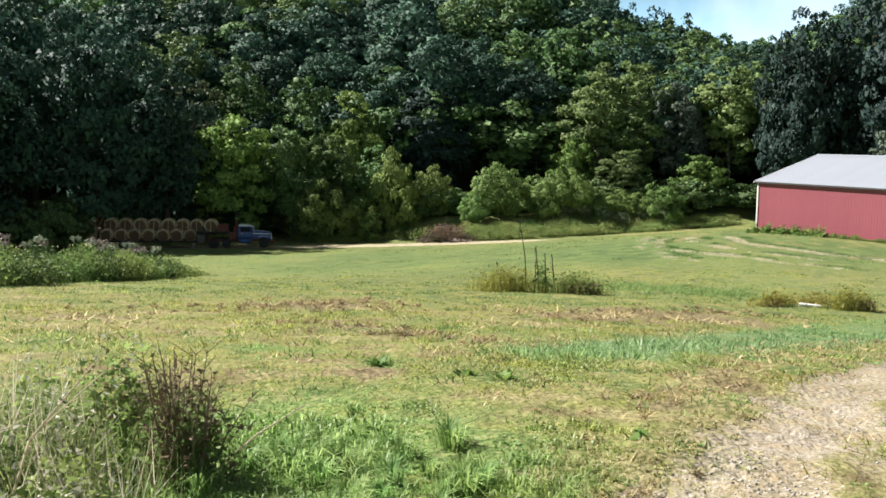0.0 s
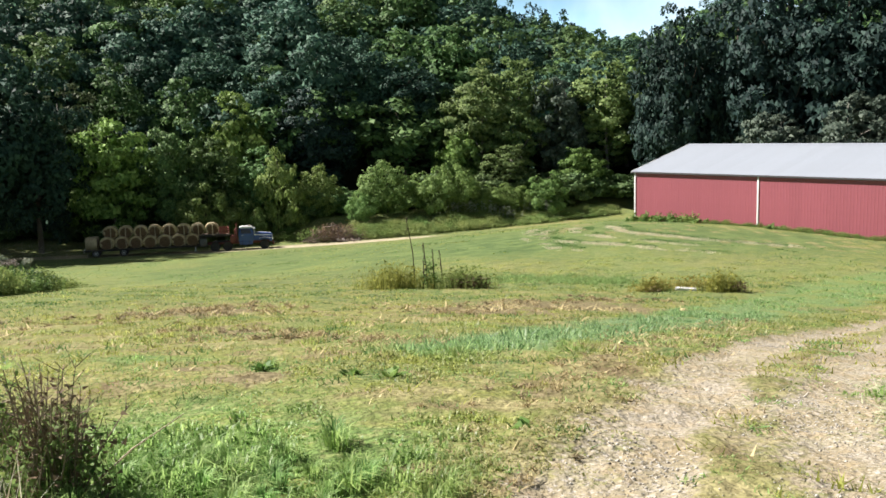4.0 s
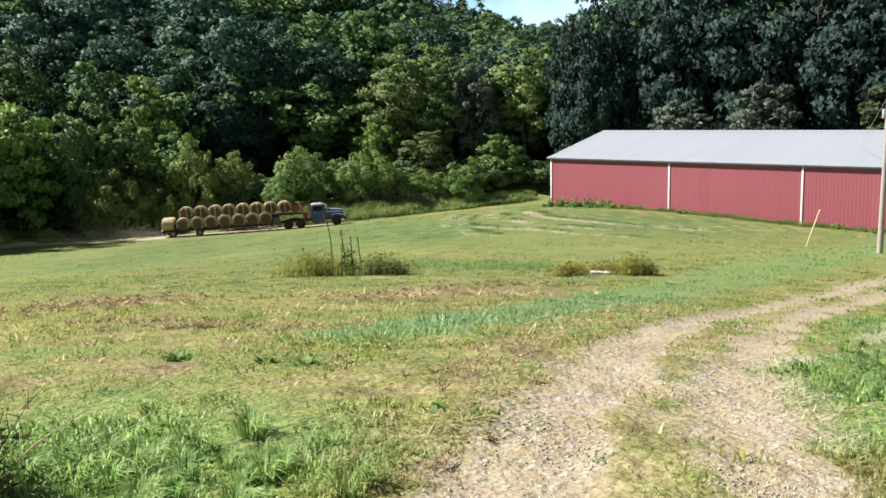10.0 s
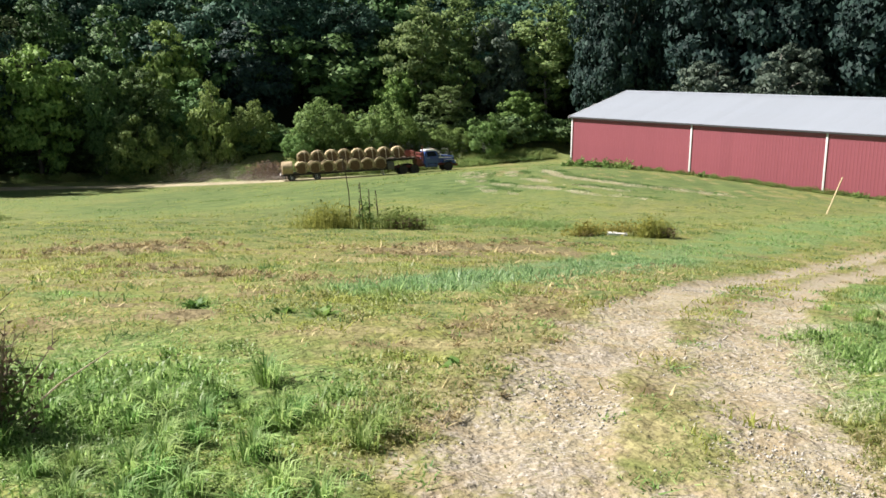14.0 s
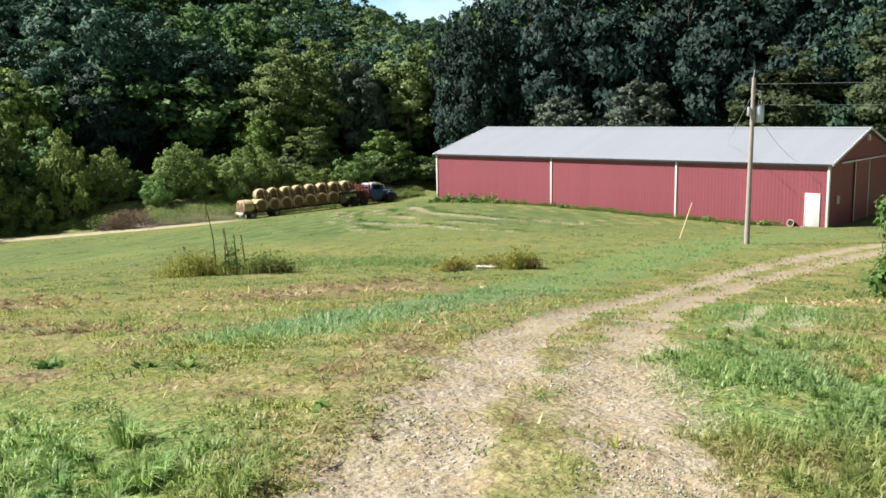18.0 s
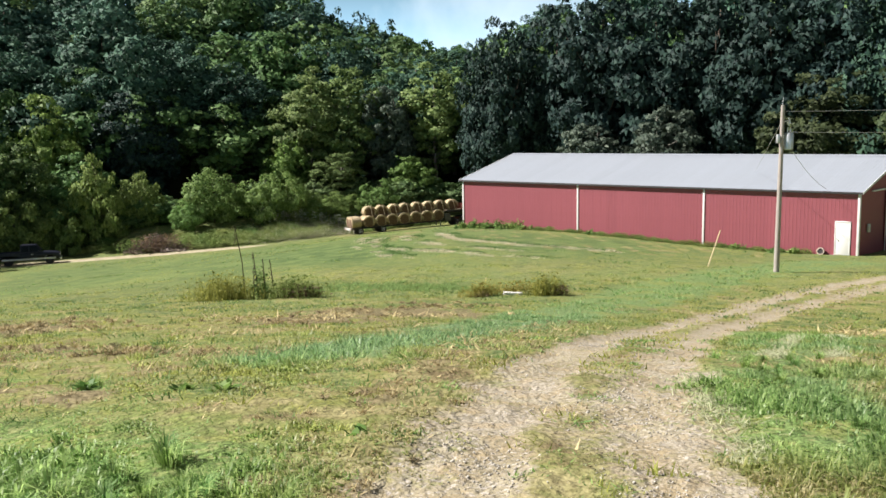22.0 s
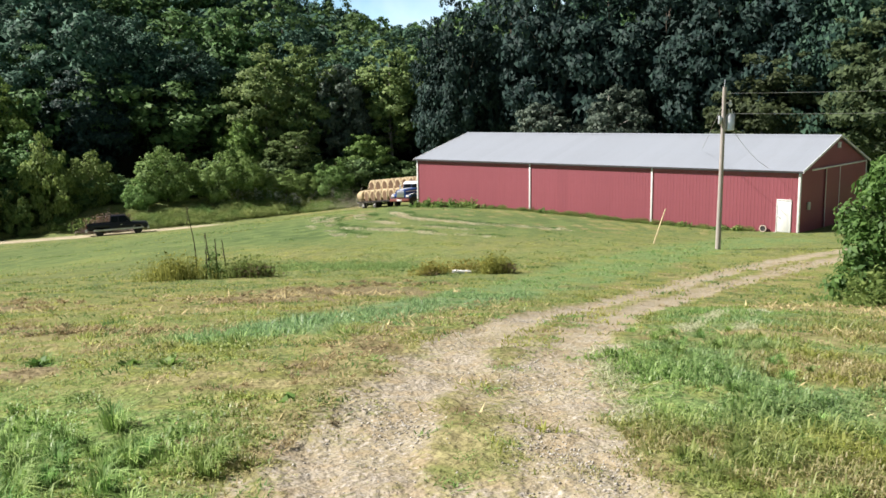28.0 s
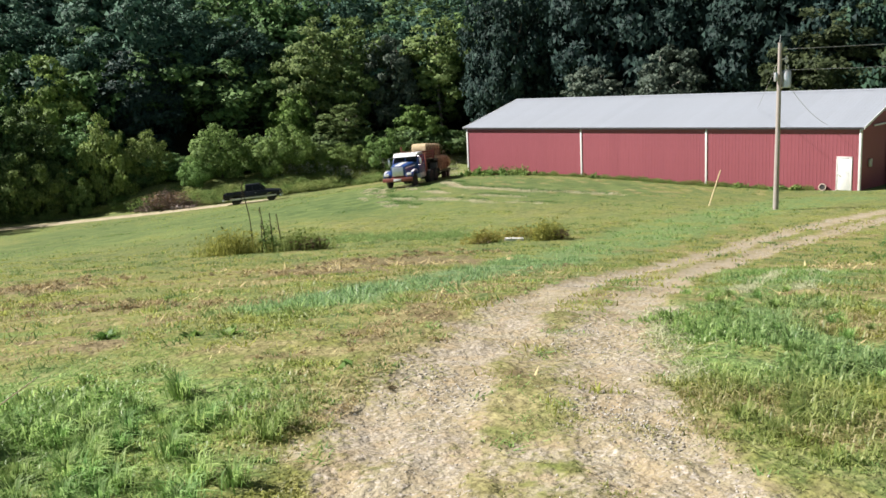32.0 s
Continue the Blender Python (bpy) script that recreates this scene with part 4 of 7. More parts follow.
def make_tree(name, seed, tall, wide, base, lobes, leaves, size, leaf, bark, label, thick=0.26, **shape):
    tree = thing(name, pose(0, 0, -300), label, "tree" if name.endswith("tree") else "shrub")
    cm, centres = crown_mesh("crown", seed, tall, wide, base, lobes, leaves, size, **shape)
    child("trunk", trunk_mesh("trunk", seed, tall, thick, centres), bark, tree)
    child("crown", cm, leaf, tree)
    return tree


def planted(model, x, y, s=1.0, sz=None, turn=None, sink=0.0, label=""):
    z = float(ground_z(x, y)) - sink
    turn = random.uniform(0, 360) if turn is None else turn
    ob = copy_thing(model, pose(x, y, z, random.uniform(-2, 2), random.uniform(-2, 2), turn) @ Matrix.Diagonal((s, s, sz or s, 1)))
    if label:
        tagged(ob, label)
    return ob


# the skyline over the saddle, as bearing in degrees and rise over distance
RIDGE_AZ = (3.0, 8.6, 9.5, 11.0, 12.5, 13.7, 14.4, 15.5, 16.6, 17.5, 18.5, 19.5, 20.7, 22.3, 24.3, 26.0)
RIDGE_UP = (0.30, 0.19, 0.141, 0.138, 0.136, 0.131, 0.121, 0.114, 0.101, 0.097, 0.102, 0.112, 0.121, 0.134, 0.146, 0.30)

# single trees: kind, bearing, distance, rise of the top, half width
EDGE_TREES = (("oak", -28.2, 104, 0.125, 6.5), ("oak", -22.2, 106, 0.128, 6.0), ("oak", -18.2, 107, 0.075, 4.6), ("drab", -16.6, 120, 0.066, 4.6), ("light", -14.0, 112, 0.030, 4.7), ("maple", -10.4, 112, 0.024, 3.5),
              ("light", -6.7, 119, 0.050, 4.4), ("maple", -8.2, 112, 0.000, 4.0), ("maple", -5.2, 112.5, -0.012, 3.6), ("walnut", -1.9, 124, 0.052, 4.8), ("oak", 4.0, 130, 0.082, 5.4), ("light", 7.2, 119, 0.004, 2.6),
              ("olive", 8.8, 123, 0.078, 4.4), ("olive", 11.3, 123, 0.086, 4.2), ("silver", 14.0, 122, 0.068, 3.6), ("olive", 16.8, 123, 0.080, 4.6), ("olive", 10.6, 116, -0.014, 3.0), ("light", 15.4, 117, -0.018, 2.8))
SLOPE_TREES = (("maple", -13.4, 131, 0.082, 4.8), ("maple", -9.5, 126, 0.066, 5.2), ("oak", -5.0, 130, 0.078, 4.8), ("maple", -1.2, 150, 0.110, 7.0), ("oak", 1.6, 132, 0.070, 4.6), ("maple", 3.4, 156, 0.105, 6.4), ("maple", 7.2, 152, 0.098, 5.8),
               ("oak", -6.0, 160, 0.122, 8.0), ("oak", -12.0, 157, 0.135, 7.6), ("maple", -17.5, 140, 0.108, 5.6), ("oak", -21.5, 134, 0.16, 6.5), ("maple", 14.6, 150, 0.092, 6.4), ("silver", 11.4, 165, 0.105, 6.4), ("oak", -25.5, 130, 0.17, 6.5), ("oak", 9.9, 150, 0.098, 5.0))
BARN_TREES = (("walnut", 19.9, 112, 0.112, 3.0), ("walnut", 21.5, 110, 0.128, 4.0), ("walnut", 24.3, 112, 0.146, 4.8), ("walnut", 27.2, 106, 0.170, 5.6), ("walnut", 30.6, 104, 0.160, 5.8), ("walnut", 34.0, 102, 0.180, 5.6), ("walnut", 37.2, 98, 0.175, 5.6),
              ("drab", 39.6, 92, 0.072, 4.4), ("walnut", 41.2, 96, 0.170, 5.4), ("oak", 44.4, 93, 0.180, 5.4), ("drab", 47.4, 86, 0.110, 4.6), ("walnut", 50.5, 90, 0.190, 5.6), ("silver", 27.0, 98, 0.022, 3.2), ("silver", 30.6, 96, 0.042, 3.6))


def build_woods():
    random.seed(5)
    dark, mid, thin = "tall dark green broadleaf tree in the dense hillside wood", "mid-green broadleaf tree in the dense hillside wood", "thin olive-green tree with pale bare trunk"
    # name, seed, height, half width, crown's foot, lobes, leaves, leaf size, leaves' and bark's material, label, trunk
    spec = {"oak": [("oak_tree", k, 17, 5.6, 1.2, 120, 9600, 0.235, M_OAK, M_BARK, dark, .30) for k in (1, 2, 3)],
            "walnut": [("walnut_tree", k, 17, 5.4, 1.4, 125, 9600, 0.235, M_WALNUT_SHADE, M_BARK, "tall blue-green broadleaf tree behind the barn, leaves coloured as in shade", .30) for k in (12, 13)],
            "maple": [("maple_tree", k, 15, 5.2, 0.5, 105, 9000, 0.23, M_MAPLE, M_GREYBARK, mid, .24) for k in (4, 5, 14)],
            "light": [("ash_tree", k, 12, 4.6, 0.3, 84, 8600, 0.215, M_ASH, M_BARK, "bright yellow-green tree at the meadow's edge", .20) for k in (9, 15)],
            "olive": [("ash_tree", k, 17, 4.2, 2.6, 96, 6400, 0.215, M_OLIVE, M_GREYBARK, thin, .20) for k in (6, 25)],
            "drab": [("ash_tree", k, 16, 4.3, 2.0, 98, 6800, 0.21, M_DRAB, M_GREYBARK, "dull brownish-green tree with pale trunk", .18) for k in (7, 17)],
            "silver": [("willow_tree", 18, 14, 4.2, 0.8, 90, 7800, 0.21, M_SILVERLEAF, M_GREYBARK, "grey-green tree with silvery leaves in the wood", .20)],
            "far": [("oak_tree", k, 17, 6.0, 2.0, 64, 3400, 0.38, m, M_BARK, lab, .30) for k, m, lab in ((21, M_OAK, dark), (22, M_MAPLE, mid), (23, M_MAPLE, mid), (24, M_OAK, dark))],
            "shrub": [("thicket_shrub", k, 5, 3.6, -0.4, 70, 9000, 0.125, M_SHRUB, M_BARK, "rounded light green shrub at the meadow's edge", .10) for k in (10, 19)],
            "thicket": [("thicket_shrub", 11, 5, 3.8, -0.3, 40, 4200, 0.22, M_THICKET, M_BARK, "dense dark green thicket shrub below the trees", .10)]}
    shape = {"shrub": dict(lobe=0.15, ragged=0.30, inner=300), "thicket": dict(lobe=0.18, inner=420), "olive": dict(lobe=0.15, ragged=0.36, inner=420), "drab": dict(lobe=0.15, ragged=0.36, inner=420), "far": dict(lobe=0.19, inner=420)}
    models, size = {}, {}
    for key, kinds in spec.items():
        models[key] = [make_tree(*s, **shape.get(key, {})) for s in kinds]
        for ob, s in zip(models[key], kinds):
            size[ob] = (s[2] * 1.03, s[3])
    group = "trees of the hillside wood"

    def grown(kind, x, y, wide, tall, turn=None):
        """A tree of that half width and height, standing on the land."""
        model = random.choice(models[kind])
        return tagged(planted(model, x, y, 1.12 * wide / size[model][1], tall / size[model][0], turn), group=group)

    for rows in (EDGE_TREES, SLOPE_TREES, BARN_TREES):
        for kind, az, far, rise, wide in rows:
            x, y = far * math.sin(radians(az)), far * math.cos(radians(az))
            grown(kind, x, y, wide, 7.65 + far * rise - float(ground_z(x, y)))
    # rows up the hill, of which the crowns show between the nearer trees
    depth, row = 13.0, 0
    while depth < 125:
        step = 8.0 + depth * 0.045
        x = -86.0 + (row % 2) * step / 2
        while x < 106:
            px, py = x + random.uniform(-2.4, 2.4), float(treeline(x)) + depth + random.uniform(-2.4, 2.4)
            x += step * random.uniform(0.82, 1.2)
            az, far = math.degrees(math.atan2(px, py)), math.hypot(px, py)
            if az < -36 or az > 57:
                continue
            tall, wide = random.uniform(13, 19), random.uniform(4.6, 6.4)
            base = float(ground_z(px, py))
            if az > 26 and depth < 40:
                tall *= 1.35
            if 8.6 < az < 25.5:
                room = 7.65 + far * float(np.interp(az, RIDGE_AZ, RIDGE_UP)) * random.uniform(0.90, 0.985) - base
                if room < 5:
                    continue
                if tall > room:
                    wide, tall = wide * max(0.6, room / tall), room
            grown("far" if depth > 30 or random.random() < 0.4 else random.choice(("oak", "oak", "maple")), px, py, wide, tall)
        depth += step * 0.95
        row += 1
    # the trees along the skyline
    az = 8.8
    while az < 19.0:
        far = 205 + random.uniform(-6, 14)
        x, y = far * math.sin(radians(az)), far * math.cos(radians(az))
        rise = float(np.interp(az, RIDGE_AZ, RIDGE_UP)) * random.uniform(0.96, 1.01)
        grown("far", x, y, random.uniform(2.6, 4.4), max(6, 7.65 + far * rise - float(ground_z(x, y))))
        az += random.uniform(0.7, 1.3)
    # the dark corner of the wood that comes down to the lane
    # most of these oaks stand out of view, added to shade the lane
    for x, y in ((-62, 110), (-51, 83.5), (-57, 80), (-63, 76), (-70, 90), (-64, 95)):
        grown("oak", x, y, random.uniform(5.4, 6.6), random.uniform(20, 24))
    for x, y in ((-47.5, 86.5), (-44.5, 88.5), (-41.5, 90.2), (-52, 80), (-55, 77), (-49, 83)):
        planted(models["thicket"][0], x, y, 0.9, random.uniform(0.8, 1.2))
    # dark growth under the first rows
    x = -80.0
    while x < 95:
        model = models["thicket"][0]
        planted(model, x, float(treeline(x)) + random.uniform(-0.5, 4.0), random.uniform(0.7, 1.1), random.uniform(0.5, 0.9))
        x += random.uniform(3.4, 5.6)
    # light green shrubs that stand out before the wood
    for x, y, w, h in ((-15.9, 105.9, 3.9, 7.2), (-8.2, 108.8, 3.3, 10.4), (5.2, 110.0, 3.8, 6.4), (10.8, 108.8, 3.1, 5.6), (13.8, 109.2, 2.8, 5.4), (-10.9, 105.6, 1.7, 4.2), (2.0, 107.3, 2.0, 3.4),
                       (25.0, 108.6, 2.7, 5.2), (-3.6, 111.6, 3.0, 6.4), (-12.4, 108.2, 2.6, 5.6), (19.4, 110.0, 2.6, 3.2), (21.8, 109.8, 2.2, 3.0), (17.0, 109.6, 2.0, 3.0)):
        model = random.choice(models["shrub"])
        planted(model, x, y, w / 3.6, h / 5.15)
    for kinds in models.values():
        for m in kinds:
            for o in list(m.children) + [m]:
                bpy.data.objects.remove(o)


build_woods()


def stems(rs, x, y, z, tall, thick, lean=0.25):
    """Thin upright slivers; returns vertices and triangles."""
    n = len(x)
    a = rs.rand(n) * 2 * math.pi
    side = np.stack([np.cos(a), np.sin(a), np.zeros(n)], 1) * (thick / 2)[:, None]
    base = np.stack([x, y, z - 0.03], 1)
    tip = base + np.stack([rs.normal(size=n) * lean * tall, rs.normal(size=n) * lean * tall, tall], 1)
    verts = np.stack([base - side, base + side, tip], 1).reshape(-1, 3)
    return verts, np.arange(3 * n).reshape(-1, 3)


def blades(rs, x, y, z, tall, thick, way, lean):
    """Grass blades that rise and arch over along way (radians); returns vertices and triangles."""
    n = len(x)
    d = np.stack([np.cos(way), np.sin(way), np.zeros(n)], 1)
    side = np.stack([-np.sin(way), np.cos(way), np.zeros(n)], 1) * (thick / 2)[:, None]
    up = np.array([0, 0, 1.0])
    p0 = np.stack([x, y, z - 0.02], 1)
    p1 = p0 + up * (tall * 0.72)[:, None] + d * (tall * lean * 0.28)[:, None]
    p2 = p1 + up * (tall * (0.34 - 0.42 * lean))[:, None] + d * (tall * lean * 0.75)[:, None]
    verts = np.stack([p0 - side, p0 + side, p1 + side * 0.8, p1 - side * 0.8, p2], 1).reshape(-1, 3)
    tri = np.array([(0, 1, 2), (0, 2, 3), (3, 2, 4)])
    return verts, (np.arange(n)[:, None, None] * 5 + tri[None]).reshape(-1, 3)


def herb_mesh(name, seed, wide, deep, tall, n_stem, n_leaf, leaf_size, thick=0.02):
    """A clump of upright weeds: slivers and small leaves, all triangles."""
    rs = np.random.RandomState(seed)
    x, y = rs.normal(size=n_stem) * wide * 0.42, rs.normal(size=n_stem) * deep * 0.42
    fall = np.exp(-((x / wide) ** 2 + (y / deep) ** 2) * 0.9)
    h = tall * (0.45 + 0.55 * rs.rand(n_stem)) * (0.55 + 0.45 * fall)
    v1, f1 = stems(rs, x, y, np.zeros(n_stem), h, np.full(n_stem, thick), 0.12)
    k = rs.randint(0, n_stem, n_leaf)
    up = rs.rand(n_leaf) ** 0.7
    loose = min(0.10, wide * 0.13)
    c = np.stack([x[k] + rs.normal(size=n_leaf) * loose, y[k] + rs.normal(size=n_leaf) * loose, h[k] * up], 1)
    d = rs.normal(size=(n_leaf, 3)) * np.array([1, 1, 0.5]) + np.array([0, 0, 0.25])
    d /= np.linalg.norm(d, axis=1)[:, None]
    s = np.cross(d, rs.normal(size=(n_leaf, 3)))
    s /= np.linalg.norm(s, axis=1)[:, None]
    ls = leaf_size * (0.5 + rs.rand(n_leaf, 1))
    v2 = np.stack([c - s * ls * 0.3, c + s * ls * 0.3, c + d * ls], 1).reshape(-1, 3)
    verts = np.vstack([v1, v2])
    return raw_mesh(name, verts, np.arange(len(verts)).reshape(-1, 3))


def herb(name, me, material, parent, label="", m=None):
    """Joined foliage that nobody could count."""
    return tagged(child(name, me, material, parent, label, m), kind="stuff")


def build_weeds():
    rs = random.Random(8)
    # rough band of tall weeds along the wood
    band = thing("tall_weeds", pose(0, 0, 0), "rough band of tall green weeds along the wood", "weeds", kind="stuff")
    meshes = [herb_mesh("weed_clump", 20 + k, 1.3, 1.1, 1.25, 130, 950, 0.125, 0.022) for k in range(4)]
    for i in range(300):
        x = rs.uniform(1.5, 33) if i < 270 else rs.uniform(-28, -6)
        y = (102.2 + 2.6 * min(1, max(0, x - 12) / 10) + rs.uniform(0, 3.6)) if i < 270 else float(treeline(x)) - rs.uniform(3.5, 9.5)
        if min(away(np.array(x), np.array(y), LANE), away(np.array(x), np.array(y), LOOP)) < 2.6:
            continue
        herb("weed_growth", meshes[i % 4], M_BRIGHT if i % 4 else M_SHRUB, band, m=pose(x, y, float(ground_z(x, y)), 0, 0, rs.uniform(0, 360)) @ Matrix.Diagonal((1.2, 1.0, rs.uniform(0.35, 0.9), 1)))
    # pale flowering bush in the band
    for x, y in ((19.2, 106.4), (17.2, 107.6), (12.6, 107.4), (21.6, 108.4), (24.4, 108.6), (14.8, 108.0)):
        ob = thing("flowering_weeds", pose(x, y, float(ground_z(x, y))), "greyish pale flowering weeds beside the wood", "weeds")
        herb("foliage", herb_mesh("foliage", 31, 1.6, 1.0, 2.0, 70, 460, 0.22), M_WEED, ob)
        herb("bloom", herb_mesh("foliage", 32, 1.5, 0.9, 2.2, 40, 420, 0.20), M_SILVERY, ob)
    # brush pile by the lane
    pile = thing("brush_pile", pose(-1.3, 102.2, float(ground_z(-1.3, 102.2))), "heap of dead brown brush beside the dirt lane", "brush pile")
    bm = bmesh.new()
    for i in range(320):
        a, r = rs.uniform(0, 6.28), rs.uniform(0, 1) ** 0.6
        c = Vector((math.cos(a) * r * 3.7, math.sin(a) * r * 1.5, rs.uniform(0.1, 2.3) * (1.05 - r)))
        d = Vector((rs.uniform(-1, 1), rs.uniform(-1, 1), rs.uniform(-0.25, 0.7))).normalized() * rs.uniform(0.4, 1.1)
        rod(bm, c - d, c + d, rs.uniform(0.015, 0.05), 0.008, 5)
    part("tangled_brushwood", bm, mat("dead_wood", (0.20, 0.15, 0.125), 0.9, other=(0.10, 0.075, 0.062), scale=5.0), pile, flat=True)
    herb("dead_foliage", herb_mesh("foliage", 41, 3.2, 1.3, 2.2, 140, 1700, 0.17), M_DEAD, pile)
    herb("vine_growth", herb_mesh("foliage", 42, 2.4, 1.1, 1.9, 60, 500, 0.20), M_WEED, pile, "green vines growing through the heap", pose(-2.4, 0.4, 0))
    for k in range(5):
        herb("pale_debris", herb_mesh("foliage", 43 + k, 0.5, 0.3, 0.35, 10, 30, 0.22), M_PALE, pile, m=pose(0.4 + 0.5 * k, -1.3 - 0.1 * k, 0.1))
    # high weeds on the open slope
    patch = thing("weed_patch", pose(0, 0, 0), "dense patch of tall dark weeds on the slope", "weeds")
    for i in range(100):
        t, back = rs.random(), rs.uniform(0, 1) ** 1.3
        x = -16.6 + 8.4 * t - 8.0 * t * t - back * 5.0
        y = 54.0 - 24.5 * t + rs.uniform(-1.2, 1.2) + back * 1.5
        h = (0.35 + 0.75 * min(1, t * 2.2)) * rs.uniform(0.8, 1.15) * (0.85 + 0.5 * back)
        herb("weed_growth", meshes[i % 4], (M_WEED, M_THICKET, M_SHRUB, M_WEED)[i % 4], patch, m=pose(x, y, float(ground_z(x, y)), 0, 0, rs.uniform(0, 360)) @ Matrix.Diagonal((0.85, 0.85, h, 1)))
    for i in range(34):
        t, back = rs.uniform(0.15, 1), rs.uniform(0.3, 1)
        x, y = -16.6 + 8.4 * t - 8.0 * t * t - back * 5.0, 54.0 - 24.5 * t + back * 1.5
        herb("flower_head", herb_mesh("flower_head", 60 + i % 3, 0.28, 0.25, 0.30, 8, 50, 0.12), M_SILVERY if i % 2 else M_PALE, patch, "pale fluffy flower head", pose(x, y, float(ground_z(x, y)) + rs.uniform(1.35, 1.8)))
    # clump with dead stalks
    clump = thing("weed_clump", pose(2.6, 33.4, float(ground_z(2.6, 33.4))), "yellow-green weed clump with tall dead stalks", "weeds")
    herb("foliage", herb_mesh("foliage", 71, 1.5, 0.8, 1.25, 900, 700, 0.10, 0.022), M_GOLD, clump, m=pose(-0.9, 0, 0))
    herb("foliage", herb_mesh("foliage", 72, 1.2, 0.7, 0.95, 600, 900, 0.10, 0.022), M_WEED, clump, m=pose(1.7, -0.3, 0))
    herb("green_foliage", herb_mesh("foliage", 73, 0.5, 0.4, 1.3, 70, 300, 0.12, 0.02), M_SHRUB, clump, m=pose(0.45, 0.1, 0))
    herb("dead_foliage", herb_mesh("foliage", 74, 0.9, 0.5, 0.55, 160, 500, 0.10, 0.015), M_DEAD, clump, m=pose(1.9, -0.45, 0))
    for dx, h, lean in ((-0.12, 2.75, -0.14), (0.35, 1.75, -0.10), (0.62, 1.5, -0.05), (0.95, 1.45, -0.12), (0.2, 1.2, 0.05)):
        bm = bmesh.new()
        pts = [(dx, 0, 0), (dx + lean * 0.4, 0.03, h * 0.5), (dx + lean * h * 0.7, 0.0, h)]
        tube(bm, pts, [0.03, 0.022, 0.012], 6)
        for i in range(14):
            q = Vector(pts[2]) + Vector((rs.uniform(-.05, .05) - lean * 0.1 * i * .05, rs.uniform(-.05, .05), -0.055 * i))
            bmesh.ops.create_icosphere(bm, subdivisions=1, radius=rs.uniform(0.016, 0.032), matrix=Matrix.Translation(q))
        part("dead_stalk", bm, M_STALK, clump, "dark dead flower stalk")
    # clump round the slab
    clump = thing("weed_clump", pose(11.9, 30.0, float(ground_z(11.9, 30.0))), "yellowing low weed clump round a pale slab", "weeds")
    herb("foliage", herb_mesh("foliage", 81, 0.8, 0.45, 0.70, 400, 500, 0.09, 0.020), M_GOLD, clump, m=pose(-1.3, 0.1, 0))
    herb("foliage", herb_mesh("foliage", 82, 0.8, 0.5, 0.9, 450, 500, 0.09, 0.020), M_GOLD, clump, m=pose(1.25, -0.1, 0))
    herb("foliage", herb_mesh("foliage", 83, 1.5, 0.4, 0.5, 150, 600, 0.10, 0.016), M_GOLD, clump, m=pose(0.2, 0.55, 0))
    herb("dead_foliage", herb_mesh("foliage", 84, 0.4, 0.3, 0.4, 60, 220, 0.10, 0.015), M_DEAD, clump, m=pose(1.75, -0.2, 0))
    herb("dead_foliage", herb_mesh("foliage", 85, 0.4, 0.25, 0.3, 50, 160, 0.10, 0.015), M_DEAD, clump, m=pose(-1.35, -0.1, 0))
    # nettles and grass at the foot of the barn wall
    for i in range(26):
        w = BARN @ Vector((0.3 + i * 0.33 if i < 22 else (13.2, 24.3, 27.0, 28.2)[i - 22], -rs.uniform(0.35, 1.1), 0))
        ob = thing("nettle_clump", pose(w.x, w.y, float(ground_z(w.x, w.y)), 0, 0, rs.uniform(0, 360)), "broad-leaved green weeds at the barn wall", "weeds", "weeds along the barn wall")
        herb("foliage", herb_mesh("foliage", 90 + i % 7, (0.5, 0.3, 0.42, 0.6)[i % 4], 0.4, (0.35, 0.75, 0.5, 0.6, 0.3, 0.85, 0.45)[i % 7] if i < 22 else 0.4, 22, 80, 0.20), M_SHRUB, ob)
    # uncut grass along the barn wall
    strip = thing("wall_grass", pose(0, 0, 0), "uncut pale green grass along the barn wall", "grass", kind="stuff")
    for i in range(60):
        w = BARN @ Vector((7.5 + i * 0.36, -rs.uniform(0.1, 0.6), 0))
        herb("grass_growth", meshes[i % 4], M_WEED, strip, m=pose(w.x, w.y, float(ground_z(w.x, w.y)), 0, 0, rs.uniform(0, 360)) @ Matrix.Diagonal((0.35, 0.35, rs.uniform(0.08, 0.36), 1)))
    # bush beside the track
    bx, by = 21.0, 18.0
    bush = thing("leafy_bush", pose(bx, by, float(ground_z(bx, by))), "tall leafy green bush beside the gravel track", "bush")
    r2 = np.random.RandomState(7)
    cs, sp, ct = [], [], []
    for i in range(150):
        a, r, h = r2.rand() * 6.28, r2.rand() ** 0.5, r2.rand()
        cs.append((math.cos(a) * r * 2.5 * (1.05 - 0.35 * h), math.sin(a) * r * 1.9 * (1.05 - 0.35 * h), 0.12 + h * 3.6))
        sp.append((0.46, 0.46, 0.42))
        ct.append(105)
    v, f = leaf_cloud(r2, cs, sp, ct, 0.115, squash=0.75)
    child("leaves", raw_mesh("leaves", v, f), M_BUSH, bush)
    bm = bmesh.new()
    for c in cs[::2]:
        tube(bm, [(c[0] * 0.15, c[1] * 0.15, -0.1), (c[0] * 0.5, c[1] * 0.5, c[2] * 0.6), c], [0.03, 0.02, 0.008], 5)
    tagged(part("stem_growth", bm, M_BARK, bush), kind="stuff")
    herb("undergrowth", herb_mesh("foliage", 99, 2.2, 1.3, 1.3, 200, 1700, 0.15), M_WEED, bush, "grey-green weeds at the foot", pose(-1.9, -1.0, 0))


